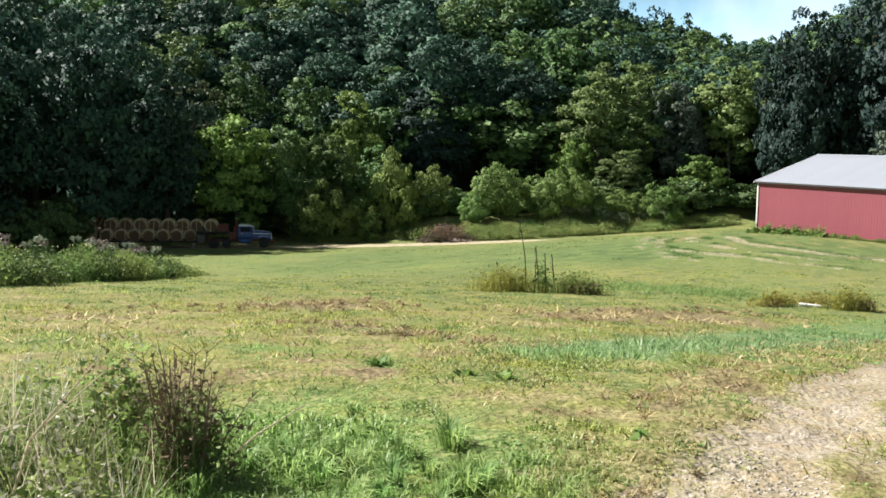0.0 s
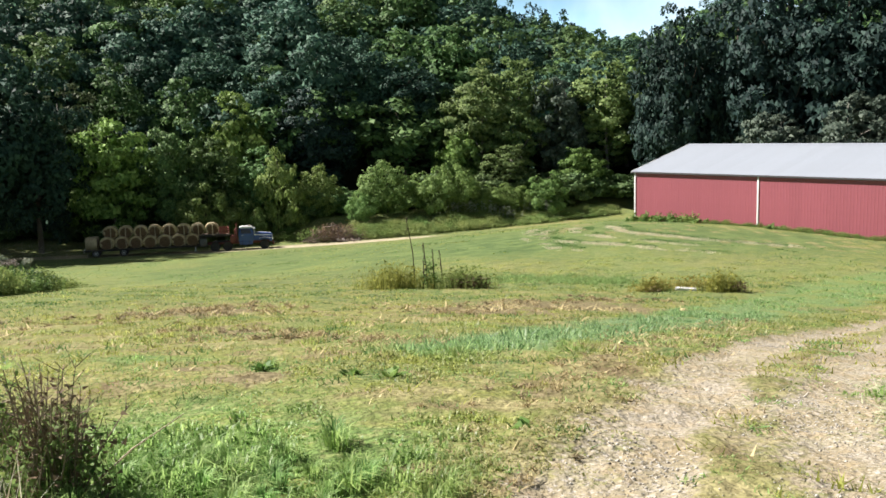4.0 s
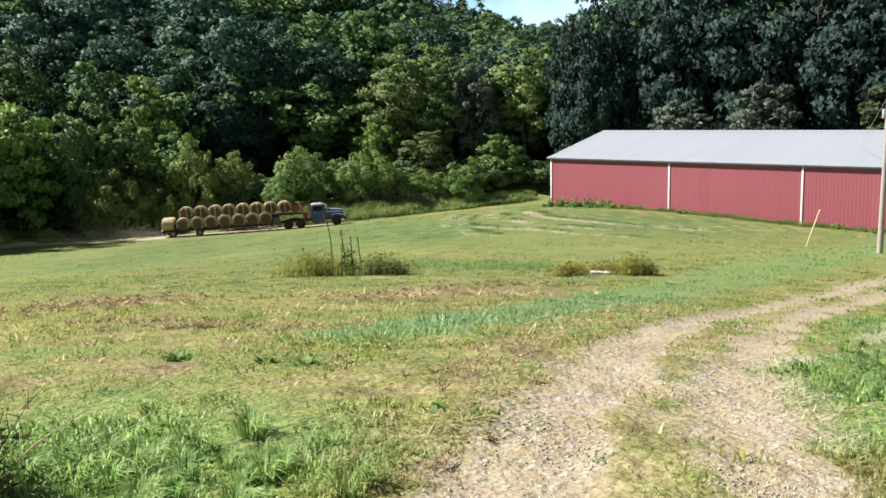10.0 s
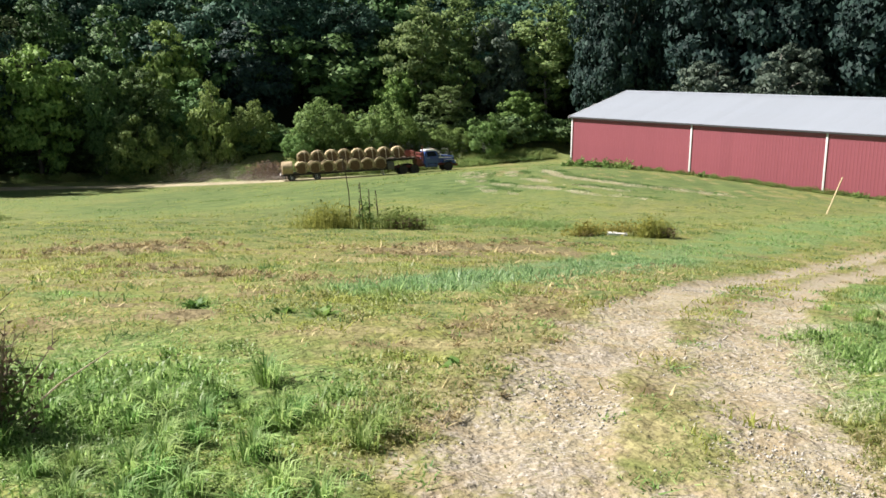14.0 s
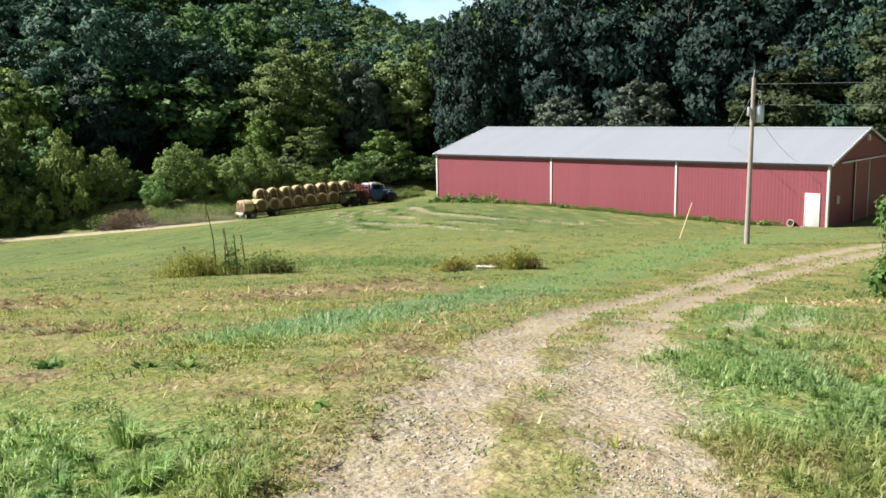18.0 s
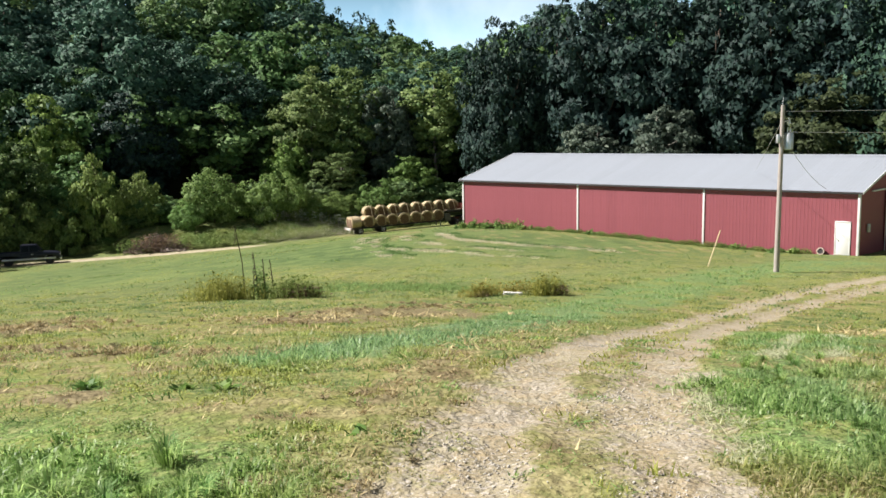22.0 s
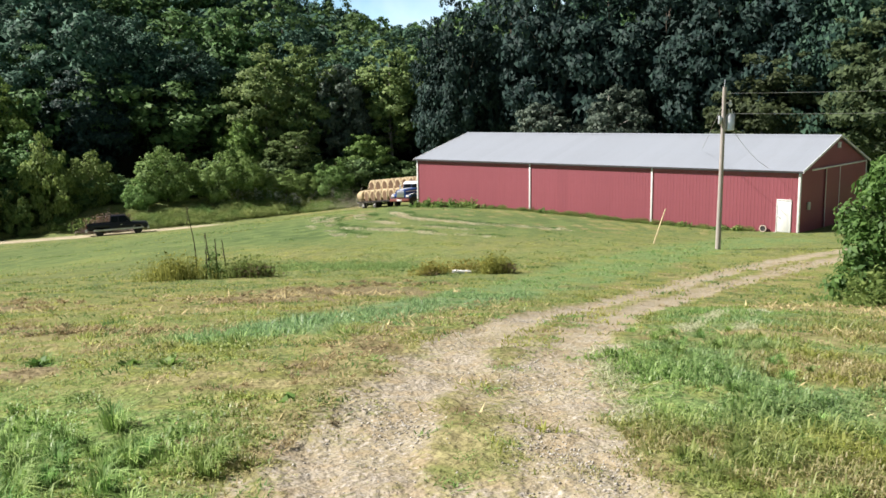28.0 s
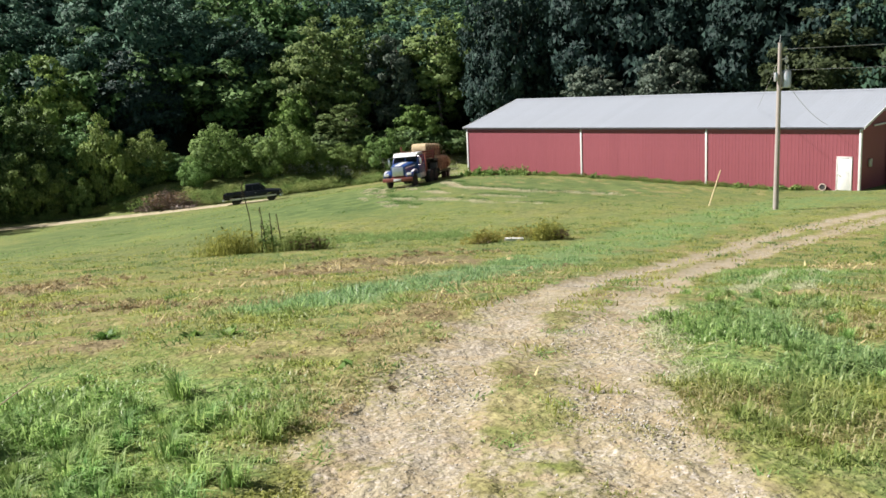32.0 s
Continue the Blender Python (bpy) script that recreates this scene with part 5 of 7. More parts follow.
M_BUSH = leaf_mat("leaves_bush", (0.075, 0.155, 0.034), (0.215, 0.340, 0.090), through=0.4, gloss=0.35)
M_STALK = mat("dead_stalk", (0.06, 0.045, 0.03), 0.9, scale=8.0)
build_weeds()


def build_foreground():
    rs = random.Random(3)
    r2 = np.random.RandomState(12)
    # dead brown bush
    x0, y0 = -1.62, 4.75
    bush = thing("dead_bush", pose(x0, y0, float(ground_z(x0, y0))), "dead brown twiggy bush in the near grass", "bush")
    bm = bmesh.new()
    for i in range(42):
        a, sp = rs.uniform(0, 6.28), rs.uniform(0.06, 0.34)
        h = rs.uniform(0.36, 0.84)
        p0 = Vector((rs.uniform(-.10, .10), rs.uniform(-.10, .10), -0.03))
        p2 = p0 + Vector((math.cos(a) * sp, math.sin(a) * sp, h))
        p1 = p0.lerp(p2, 0.5) + Vector((rs.uniform(-.04, .04), rs.uniform(-.04, .04), 0.03))
        tube(bm, [p0, p1, p2], [0.007, 0.005, 0.002], 5)
        for k in range(7):
            q = p1.lerp(p2, rs.random())
            d = Vector((rs.uniform(-1, 1), rs.uniform(-1, 1), rs.uniform(0.2, 1.2))).normalized() * rs.uniform(0.05, 0.16)
            rod(bm, q, q + d, 0.003, 0.0012, 4)
    tagged(part("twig_growth", bm, M_TWIG, bush), kind="stuff")
    herb("dead_foliage", herb_mesh("foliage", 111, 0.27, 0.24, 0.80, 60, 720, 0.034, 0.004), M_DEAD, bush)
    herb("green_foliage", herb_mesh("foliage", 112, 0.28, 0.22, 0.66, 160, 620, 0.045, 0.009), M_WEED, bush)
    # second, half-green weed with pale heads
    x0, y0 = -2.15, 5.2
    weed = thing("seeding_weed", pose(x0, y0, float(ground_z(x0, y0))), "half-dead weed with pale seed heads in tall grass", "weed")
    herb("foliage", herb_mesh("foliage", 113, 0.28, 0.22, 0.84, 60, 900, 0.045, 0.006), M_FRESH, weed)
    herb("dead_foliage", herb_mesh("foliage", 114, 0.26, 0.2, 0.88, 50, 520, 0.032, 0.004), M_DEAD, weed)
    herb("seed_fluff", herb_mesh("foliage", 115, 0.3, 0.2, 0.95, 24, 160, 0.03, 0.004), M_SILVERY, weed)
    for k, (x0, y0, h) in enumerate(((-2.75, 4.75, 1.0), (-2.4, 4.3, 0.8), (-3.15, 5.2, 0.95), (-2.0, 4.2, 0.6), (-3.3, 4.4, 0.9), (-2.55, 5.1, 0.95), (-2.95, 5.7, 0.9), (-2.25, 4.75, 0.75), (-1.95, 3.85, 0.5))):
        tuft = thing("dry_grass_tuft", pose(x0, y0, float(ground_z(x0, y0))), "tall grass tuft, half green, half straw-coloured", "grass tuft", "dry grass tufts")
        for key, n, lean, material, tallness, broad in (("dry_growth", 34, 0.32, M_STRAWY, 1.0, 0.010), ("green_growth", 240, 0.40, M_FRESH, 0.60, 0.012), ("grey_growth", 40, 0.45, M_GREYSTEM, 0.75, 0.008)):
            x, y = r2.normal(size=n) * 0.19, r2.normal(size=n) * 0.19
            v, f = stems(r2, x, y, np.zeros(n), h * tallness * (0.4 + 0.6 * r2.rand(n)), np.full(n, broad), lean)
            herb(key, raw_mesh(key, v, f), material, tuft)
        herb("dead_foliage", herb_mesh("foliage", 120 + k, 0.26, 0.22, h * 0.80, 40, 170, 0.028, 0.006), M_GREYSTEM, tuft)
        herb("leaf_growth", herb_mesh("foliage", 140 + k, 0.28, 0.24, h * 0.66, 50, 420, 0.045, 0.006), M_FRESH if k % 3 == 0 else M_WEED, tuft)
    for pts in (((-2.55, 4.5, 0), (-2.35, 4.6, 0.35), (-2.05, 4.75, 0.62)), ((-2.9, 4.2, 0), (-2.6, 4.25, 0.3), (-2.25, 4.4, 0.5)), ((-1.5, 4.9, 0.05), (-1.3, 5.05, 0.2), (-1.05, 5.25, 0.32)), ((-2.3, 4.1, 0), (-2.2, 4.2, 0.4), (-1.95, 4.5, 0.75))):
        z = float(ground_z(pts[0][0], pts[0][1]))
        bm = bmesh.new()
        tube(bm, [(a, b, c + z) for a, b, c in pts], [0.007, 0.006, 0.003], 6)
        tagged(part("dry_stalk", bm, M_STRAWY), "bent straw-coloured dry stalk in near grass", "stalk", "bent dry stalks")
    # coarse blue-green tufts
    spots = [(0.39, 4.48, 1.0), (0.30, 4.33, 0.8), (-0.51, 4.77, 1.0), (-0.68, 3.96, 1.0), (-0.87, 9.1, 0.8)]
    for i in range(46):
        x0, y0 = rs.uniform(-1.7, 0.1), rs.uniform(3.3, 5.6)
        spots.append((x0, y0, rs.uniform(0.55, 1.05)))
    for i in range(50):
        t = rs.uniform(3.0, 9.5)
        spots.append((2.3 + t * 0.42 + abs(rs.gauss(0, 0.8)), t, rs.uniform(0.4, 0.7)))
    kinds = []
    for k in range(5):
        n = 110
        a, r = r2.rand(n) * 6.28, np.abs(r2.normal(size=n)) * 0.05
        v, f = blades(r2, r * np.cos(a), r * np.sin(a), np.zeros(n), 0.10 + 0.12 * r2.rand(n), 0.006 + 0.005 * r2.rand(n), a + r2.normal(size=n) * 0.5, 0.2 + 0.9 * r2.rand(n))
        me = raw_mesh("coarse_tuft", v, f)
        me.materials.append(M_COARSE)
        kinds.append(me)
    for k, (x0, y0, h) in enumerate(spots):
        ob = new("coarse_tuft", kinds[k % 5])
        ob.matrix_basis = pose(x0, y0, float(surface_z(np.array(x0), np.array(y0), 0.0)), 0, 0, rs.uniform(0, 360)) @ Matrix.Diagonal((h, h, h, 1))
        tagged(ob, "coarse blue-green grass tuft with arching blades", "grass tuft", "coarse grass tufts")
    # low broad-leaved plants
    for k, (x0, y0, s) in enumerate(((1.08, 5.75, 0.20), (0.62, 5.0, 0.10), (-0.05, 8.3, 0.17), (0.30, 8.05, 0.19), (-0.95, 8.9, 0.18), (5.2, 6.9, 0.15))):
        low = thing("rosette_weed", pose(x0, y0, float(ground_z(x0, y0)) - 0.01, 0, 0, rs.uniform(0, 360)), "low broad-leaved green weed in short grass", "weed", "low broad-leaved weeds")
        vs, fs = [], []
        for i in range(26):
            a, up, ln = rs.uniform(0, 6.28), rs.uniform(0.25, 1.1), s * rs.uniform(0.5, 1.0)
            d = Vector((math.cos(a) * math.cos(up), math.sin(a) * math.cos(up), math.sin(up)))
            w = d.cross(Vector((0, 0, 1))).normalized() * ln * 0.22
            o = Vector((rs.uniform(-.3, .3) * s, rs.uniform(-.3, .3) * s, 0))
            vs += [o, o + d * ln * 0.55 + w, o + d * ln - Vector((0, 0, ln * 0.2)), o + d * ln * 0.55 - w]
            fs.append([4 * i, 4 * i + 1, 4 * i + 2, 4 * i + 3])
        child("leaves", raw_mesh("leaves", [tuple(v) for v in vs], fs), M_BUSH, low)


M_COARSE = leaf_mat("coarse_blades", (0.115, 0.235, 0.050), (0.40, 0.565, 0.20), through=0.4, gloss=0.3)
M_FRESH = leaf_mat("leaves_fresh", (0.17, 0.27, 0.07), (0.38, 0.50, 0.17), through=0.5)
M_GREYSTEM = leaf_mat("grey_stems", (0.34, 0.33, 0.26), (0.62, 0.60, 0.48), through=0.3)
M_TWIG = mat("dead_twigs", (0.22, 0.17, 0.11), 0.9, other=(0.11, 0.085, 0.055), scale=9.0)
build_foreground()


def build_grass():
    """Tufts of blades over the meadow, dense and fine near the eye, coarser farther off."""
    rs = np.random.RandomState(21)
    sets = (("near_grass", 1.9, 5.2, 10000, 0.095, 0.017, 10), ("near_grass", 5.0, 10.0, 19000, 0.085, 0.024, 8), ("meadow_grass", 9.5, 24.0, 42000, 0.08, 0.034, 5),
            ("meadow_grass", 23.0, 46.0, 36000, 0.07, 0.055, 4))
    for name, r0, r1, n, tall, thick, each in sets:
        r = np.sqrt(r0 ** 2 + rs.rand(n) * (r1 ** 2 - r0 ** 2))
        a = np.radians(rs.uniform(-37, 53, n))
        x, y = 0.2 + r * np.sin(a), r * np.cos(a)
        bare, dry, lush, wood = land(x, y)
        inside = (x - 23.68) * 0.4988 - (y - 70.89) * 0.8667
        back = (x - 23.68) * 0.8667 + (y - 70.89) * 0.4988
        keep = (rs.rand(n) > bare * 0.97) & ~((inside > -0.2) & (inside < 32) & (back > -0.1) & (back < 14.5)) & (y < treeline(x) + 2)
        clump = fbm(x * 2.2, y * 2.2, 50, 3)
        keep &= rs.rand(n) < 0.35 + 1.0 * smooth(0.35, 0.6, clump)
        keep &= (rs.rand(n) > dry * 0.35) & (rs.rand(n) > brown(x, y) * 1.1)
        x, y, bare, dry, lush, clump = (np.repeat(q[keep], each) for q in (x, y, bare, dry, lush, clump))
        m = len(x)
        longer = 0.55 * smooth(1.9, 0.7, np.hypot((x + 1.4) * 0.9, (y - 4.6) * 0.8) + (clump - 0.5) * 2.0) + 0.55 * smooth(2.4, 0.4, (0.5 - clump) * 2.5 + np.abs((x - 6.2) * 0.66 - (y - 5.6) * 0.75 - 0.2)) * (x > 3)
        grow = np.repeat(0.55 + 0.9 * rs.rand(m // each) ** 1.5, each)
        h = tall * grow * (0.6 + 0.6 * rs.rand(m)) * ((0.36 if r1 < 11 else 0.56) + 0.50 * lush + (0.60 if r1 < 11 else 0.45) * np.clip(longer, 0, 1)) * (0.6 + 0.9 * clump) * (1 - 0.72 * dry) * (1 - 0.6 * bare) * (1 - 0.3 * smooth(1.3, 0.9, away(x, y, RUT_L)) * smooth(1.3, 0.9, away(x, y, RUT_R)))
        h = h * (0.55 + 1.1 * smooth(0.40, 0.62, fbm(x * 1.1, y * 0.9, 97))) * (1 - 0.25 * lush)
        loose = tall * 0.35
        ox, oy = rs.normal(size=m) * loose, rs.normal(size=m) * loose
        if r1 < 11:
            v, f = blades(rs, x + ox, y + oy, surface_z(x, y, bare), h * (0.85 + 0.4 * np.clip(longer, 0, 1)), thick * 0.60 * (0.6 + 0.7 * rs.rand(m)), np.arctan2(oy, ox) + rs.normal(size=m) * 1.2, 0.30 + 1.2 * rs.rand(m))
        else:
            v, f = stems(rs, x + ox, y + oy, surface_z(x, y, bare), h, thick * (0.7 + 0.6 * rs.rand(m)), 0.55)
        each_v = len(v) // m
        me = raw_mesh(name, v, f, {"dry": np.repeat(dry, each_v), "lush": np.repeat(lush, each_v), "teal": np.repeat(teal(x, y), each_v)})
        tagged(child(name, me, M_BLADE), "short uneven meadow grass, green and straw-coloured" if name == "meadow_grass" else "coarse green grass close by with dry blades", "grass", kind="stuff")


build_grass()


FRINGE = polyline([(1.2, 6.6), (2.4, 8.9), (4.5, 12.0), (6.4, 16.0), (9.5, 20.2)], 10)


def build_thatch():
    """Matted dead grass on the dry spots and darker green tufts that stand out of the turf."""
    rs = np.random.RandomState(77)
    xs, ys = [], []
    for a, b, w, d, s in DRY_SPOTS:
        n = int(40 + 90 * min(4, w * d) * s)
        cx, cy = a + rs.normal(size=n // 12 + 3) * w * 0.6, b + rs.normal(size=n // 12 + 3) * d * 1.0
        k = rs.randint(0, len(cx), n)
        xs.append(cx[k] + rs.normal(size=n) * 0.12)
        ys.append(cy[k] + rs.normal(size=n) * 0.16)
    x, y = np.concatenate(xs), np.concatenate(ys)
    bare = land(x, y)[0]
    keep = (bare < 0.3) & (np.hypot(x, y) > 3.2)
    x, y, bare = x[keep], y[keep], bare[keep]
    far = 0.5 + np.hypot(x, y) / 14
    v, f = stems(rs, x, y, surface_z(x, y, bare), 0.045 * far * (0.5 + rs.rand(len(x))), 0.035 * far, 1.6)
    tagged(child("dead_thatch", raw_mesh("dead_thatch", v, f), M_THATCH), "matted brown dead grass on the mown slope", "dead grass", kind="stuff")
    for name, material, label, n, each, tall, r0, r1 in (("grass_tufts", M_TUFT, "small dark green grass tufts on the slope", 900, 30, 0.055, 4, 39), ("yellow_tufts", M_SEARED, "sun-bleached yellow-green grass tufts on the slope", 2600, 22, 0.045, 4, 39),
                                                         ("straw_tufts", M_CUT, "pale straw-coloured stubble of the mown slope", 1700, 22, 0.035, 4, 39), ("meadow_tufts", M_TUFT, "dark green tufts in the far mown meadow", 1500, 12, 0.07, 38, 96),
                                                         ("pale_tufts", M_SEARED, "pale yellow-green tufts in the far mown meadow", 1300, 12, 0.05, 38, 96)):
        r, a = np.sqrt(r0 * r0 + rs.rand(n) * (r1 * r1 - r0 * r0)), np.radians(rs.uniform(-34, 50, n))
        cx, cy = 0.2 + r * np.sin(a), r * np.cos(a)
        bare, dry, lush, wood = land(cx, cy)
        if r0 > 30:
            inside = BARN.inverted()
            spot = [inside @ Vector((p, q, 0)) for p, q in zip(cx, cy)]
            keep = (bare < 0.1) & (cy < 99) & np.array([not (-1 < p.x < 33 and -1 < p.y < 16) for p in spot]) & (rs.rand(n) < smooth(0.38, 0.6, fbm(cx * 0.3, cy * 0.3, 95)))
        elif name == "grass_tufts":
            keep = (bare < 0.1) & (lush < 0.6)
        else:
            keep = (bare < 0.45) & (rs.rand(n) < (0.25 + (2.2 if name == "straw_tufts" else 1.4) * dry) * (1 - 0.85 * lush))
        keep &= brown(cx, cy) < 0.35
        cx, cy, r = cx[keep], cy[keep], r[keep]
        k = np.repeat(np.arange(len(cx)), each)
        wide = 0.07 * (1 + rs.rand(len(cx)))[k] * (0.7 + r[k] / 20)
        x, y = cx[k] + rs.normal(size=len(k)) * wide, cy[k] + rs.normal(size=len(k)) * wide
        v, f = stems(rs, x, y, surface_z(x, y, np.zeros(len(x))), tall * (0.6 + 1.2 * rs.rand(len(k))) * (0.7 + 0.7 * rs.rand(len(cx))[k]), 0.014 * (0.7 + r[k] / 11), 0.8)
        tagged(child(name, raw_mesh(name, v, f), material), label, "grass tuft", kind="stuff")
    # clumps of raked-up and rotting hay: along the track's edge and scattered on the slope
    lines = ((FRINGE, 260, 0.26, 0.65), (polyline([(-3.6, 16.2), (-1.5, 13.9), (-0.75, 12.6), (0.6, 11.6)], 10), 110, 0.40, 1.0), (polyline([(1.6, 20.2), (3.0, 22.0), (4.6, 25.0), (7.4, 26.5), (9.0, 27.0)], 10), 150, 0.8, 1.1),
             (polyline([(-1.9, 9.0), (-0.9, 8.4), (0.1, 7.2), (0.7, 5.7), (0.5, 4.7)], 10), 60, 0.28, 0.45), (polyline([(-7.5, 17.5), (-3.9, 22.5), (-3.0, 25.5)], 10), 120, 1.1, 1.3))
    at = np.concatenate([line[rs.randint(0, len(line), n)] + rs.normal(size=(n, 2)) * wide for line, n, wide, big in lines])
    big = np.concatenate([np.full(n, b) for line, n, wide, b in lines]) * (0.5 + rs.rand(len(at)))
    for name, material, label, share in (("hay_clumps", M_THATCH, "brown and straw-coloured clumps of raked hay beside the track", (0, 2)), ("rotting_hay", M_ROT, "dark brown rotting hay clumps on the mown slope", (2, 3))):
        mine = np.array([q for q in range(len(at)) if share[0] <= q % 3 < share[1]])
        k = np.repeat(mine, 60)
        r = np.abs(rs.normal(size=len(k))) * 0.6
        a = rs.rand(len(k)) * 6.283
        x, y = at[k, 0] + r * np.cos(a) * 0.13 * big[k], at[k, 1] + r * np.sin(a) * 0.16 * big[k]
        far = np.hypot(x, y)
        lift = 0.055 * big[k] * np.exp(-r * r * 2) * rs.rand(len(k))
        v, f = stems(rs, x, y, surface_z(x, y, np.zeros(len(x))) + lift, (0.012 + 0.045 * rs.rand(len(k))) * big[k], 0.010 * (0.7 + far / 9), 1.3)
        tagged(child(name, raw_mesh(name, v, f), material), label, "hay", kind="stuff")
    # pale rows of cut grass that bend round the knoll, with green regrowth between them
    rows = [polyline(q, 10) for q in ([(14.9, 70), (12.6, 61.5), (12.3, 56.1), (12.4, 51.8), (13.2, 50.1)], [(15.1, 65.8), (13.4, 61.1), (13.2, 57.4), (14.3, 54), (15.9, 51.9), (17.1, 49), (19.3, 45.5)],
                                      [(17.2, 65), (16.2, 61.2), (16.8, 56.1), (18.3, 52.4), (20.6, 48.5), (22.9, 46.2)], [(19.5, 64), (19.0, 59), (20.4, 55.0), (22.4, 51.5), (25.4, 48.0)])]
    for name, material, label, off, each in (("cut_rows", M_STRAWY, "pale rows of cut grass bending round the knoll", 0.0, 420), ("regrowth", M_TUFT, "dark green regrowth between the mown rows", 0.9, 300)):
        at = np.concatenate([q[rs.randint(0, len(q), each)] + rs.normal(size=(each, 2)) * np.array([0.20, 0.5]) + np.array([off, 0]) for q in rows])
        at = at[fbm(at[:, 0] * 0.8, at[:, 1] * 0.5, 66) > 0.44]
        k = np.repeat(np.arange(len(at)), 14)
        x, y = at[k, 0] + rs.normal(size=len(k)) * 0.12, at[k, 1] + rs.normal(size=len(k)) * 0.2
        v, f = stems(rs, x, y, surface_z(x, y, np.zeros(len(x))), 0.05 + 0.07 * rs.rand(len(k)), np.full(len(k), 0.05), 0.9)
        tagged(child(name, raw_mesh(name, v, f), material), label, "grass", kind="stuff")
    # broad-leaved growth below the weed clumps
    n = 260
    t = rs.rand(n)
    cx, cy = 4.6 + 7.0 * t + rs.normal(size=n) * 0.8, 38.6 - 5.6 * t + rs.normal(size=n) * 0.9
    k = np.repeat(np.arange(n), 26)
    x, y = cx[k] + rs.normal(size=len(k)) * 0.13, cy[k] + rs.normal(size=len(k)) * 0.13
    v, f = stems(rs, x, y, surface_z(x, y, np.zeros(len(x))), (0.06 + 0.12 * rs.rand(len(k))) * (0.5 + rs.rand(n)[k]), np.full(len(k), 0.045), 0.8)
    tagged(child("meadow_weeds", raw_mesh("meadow_weeds", v, f), M_MEADOWWEED), "low fresh green weeds in the mown meadow", "weeds", kind="stuff")
    # clover and plantain in the short turf
    n = 2600
    r, a = np.sqrt(3.6 ** 2 + rs.rand(n) * (15 ** 2 - 3.6 ** 2)), np.radians(rs.uniform(-34, 50, n))
    cx, cy = 0.2 + r * np.sin(a), r * np.cos(a)
    keep = (land(cx, cy)[0] < 0.25) & (brown(cx, cy) < 0.3) & (rs.rand(n) < smooth(0.38, 0.58, fbm(cx * 0.9, cy * 0.7, 58)) + 0.15)
    cx, cy, r = cx[keep], cy[keep], r[keep]
    k = np.repeat(np.arange(len(cx)), 22)
    wide = (0.03 + 0.05 * rs.rand(len(cx)))[k] * (0.7 + r[k] / 14)
    x, y = cx[k] + rs.normal(size=len(k)) * wide, cy[k] + rs.normal(size=len(k)) * wide
    v, f = stems(rs, x, y, surface_z(x, y, np.zeros(len(x))) + 0.012, 0.015 + 0.030 * rs.rand(len(k)), 0.016 * (0.7 + r[k] / 12), 1.2)
    tagged(child("low_herbs", raw_mesh("low_herbs", v, f), M_HERB), "clover and other small broad-leaved herbs in the turf", "herbs", kind="stuff")
    # grass laid flat by wheels, bleached
    lines = ((LAID, 230, 0.08), (LAID + np.array([0.60, -0.40]), 180, 0.08), (polyline([(3.3, 4.3), (3.95, 5.9), (4.9, 7.5)], 12), 110, 0.14))
    at = np.concatenate([line[rs.randint(0, len(line), n)] + rs.normal(size=(n, 2)) * wide for line, n, wide in lines])
    k = np.repeat(np.arange(len(at)), 12)
    x, y = at[k, 0] + rs.normal(size=len(k)) * 0.06, at[k, 1] + rs.normal(size=len(k)) * 0.06
    v, f = stems(rs, x, y, surface_z(x, y, np.zeros(len(x))) + 0.03, 0.02 + 0.03 * rs.rand(len(k)), 0.008 * (0.7 + np.hypot(x, y) / 9), 1.8)
    tagged(child("laid_grass", raw_mesh("laid_grass", v, f), M_LAID), "pale grass pressed flat by wheels beside the track", "grass", kind="stuff")
    # straw and clippings lying along the wheel tracks
    n = 8000
    r, a = 2.2 + 26 * rs.rand(n) ** 1.5, np.radians(rs.uniform(-20, 50, n))
    x, y = 0.2 + r * np.sin(a), r * np.cos(a)
    edge = np.minimum(away(x, y, RUT_L), away(x, y, RUT_R))
    keep = (rs.rand(n) < smooth(1.5, 0.3, edge)) & (fbm(x * 1.3, y * 1.3, 91) > 0.44)
    x, y, r = x[keep], y[keep], r[keep]
    v, f = stems(rs, x, y, surface_z(x, y, land(x, y)[0]) + 0.016, 0.006 + 0.009 * rs.rand(len(x)), 0.006 * (1 + r * 0.16), 2.4)
    tagged(child("track_litter", raw_mesh("track_litter", v, f), M_LITTER), "dry straw and clippings strewn over the wheel tracks", "straw", kind="stuff")


M_THATCH = leaf_mat("thatch", (0.235, 0.175, 0.090), (0.60, 0.485, 0.275), through=0.2)
M_TUFT = leaf_mat("tuft_blades", (0.08, 0.15, 0.04), (0.22, 0.33, 0.11), through=0.5)
M_SEARED = leaf_mat("seared_blades", (0.20, 0.225, 0.040), (0.50, 0.52, 0.13), through=0.45)
M_HERB = leaf_mat("leaves_herb", (0.085, 0.185, 0.045), (0.36, 0.49, 0.16), through=0.4, gloss=0.25)
M_ROT = leaf_mat("rotting_hay", (0.165, 0.130, 0.068), (0.42, 0.345, 0.20), through=0.1)
M_MEADOWWEED = leaf_mat("leaves_meadow_weed", (0.11, 0.19, 0.06), (0.28, 0.41, 0.16), through=0.5)
M_LAID = leaf_mat("bleached_blades", (0.25, 0.29, 0.165), (0.48, 0.50, 0.33), through=0.3)
M_LITTER = leaf_mat("litter", (0.30, 0.195, 0.095), (0.64, 0.49, 0.29), through=0.2)
M_CUT = leaf_mat("cut_straw", (0.27, 0.20, 0.10), (0.66, 0.55, 0.33), through=0.25)
build_thatch()


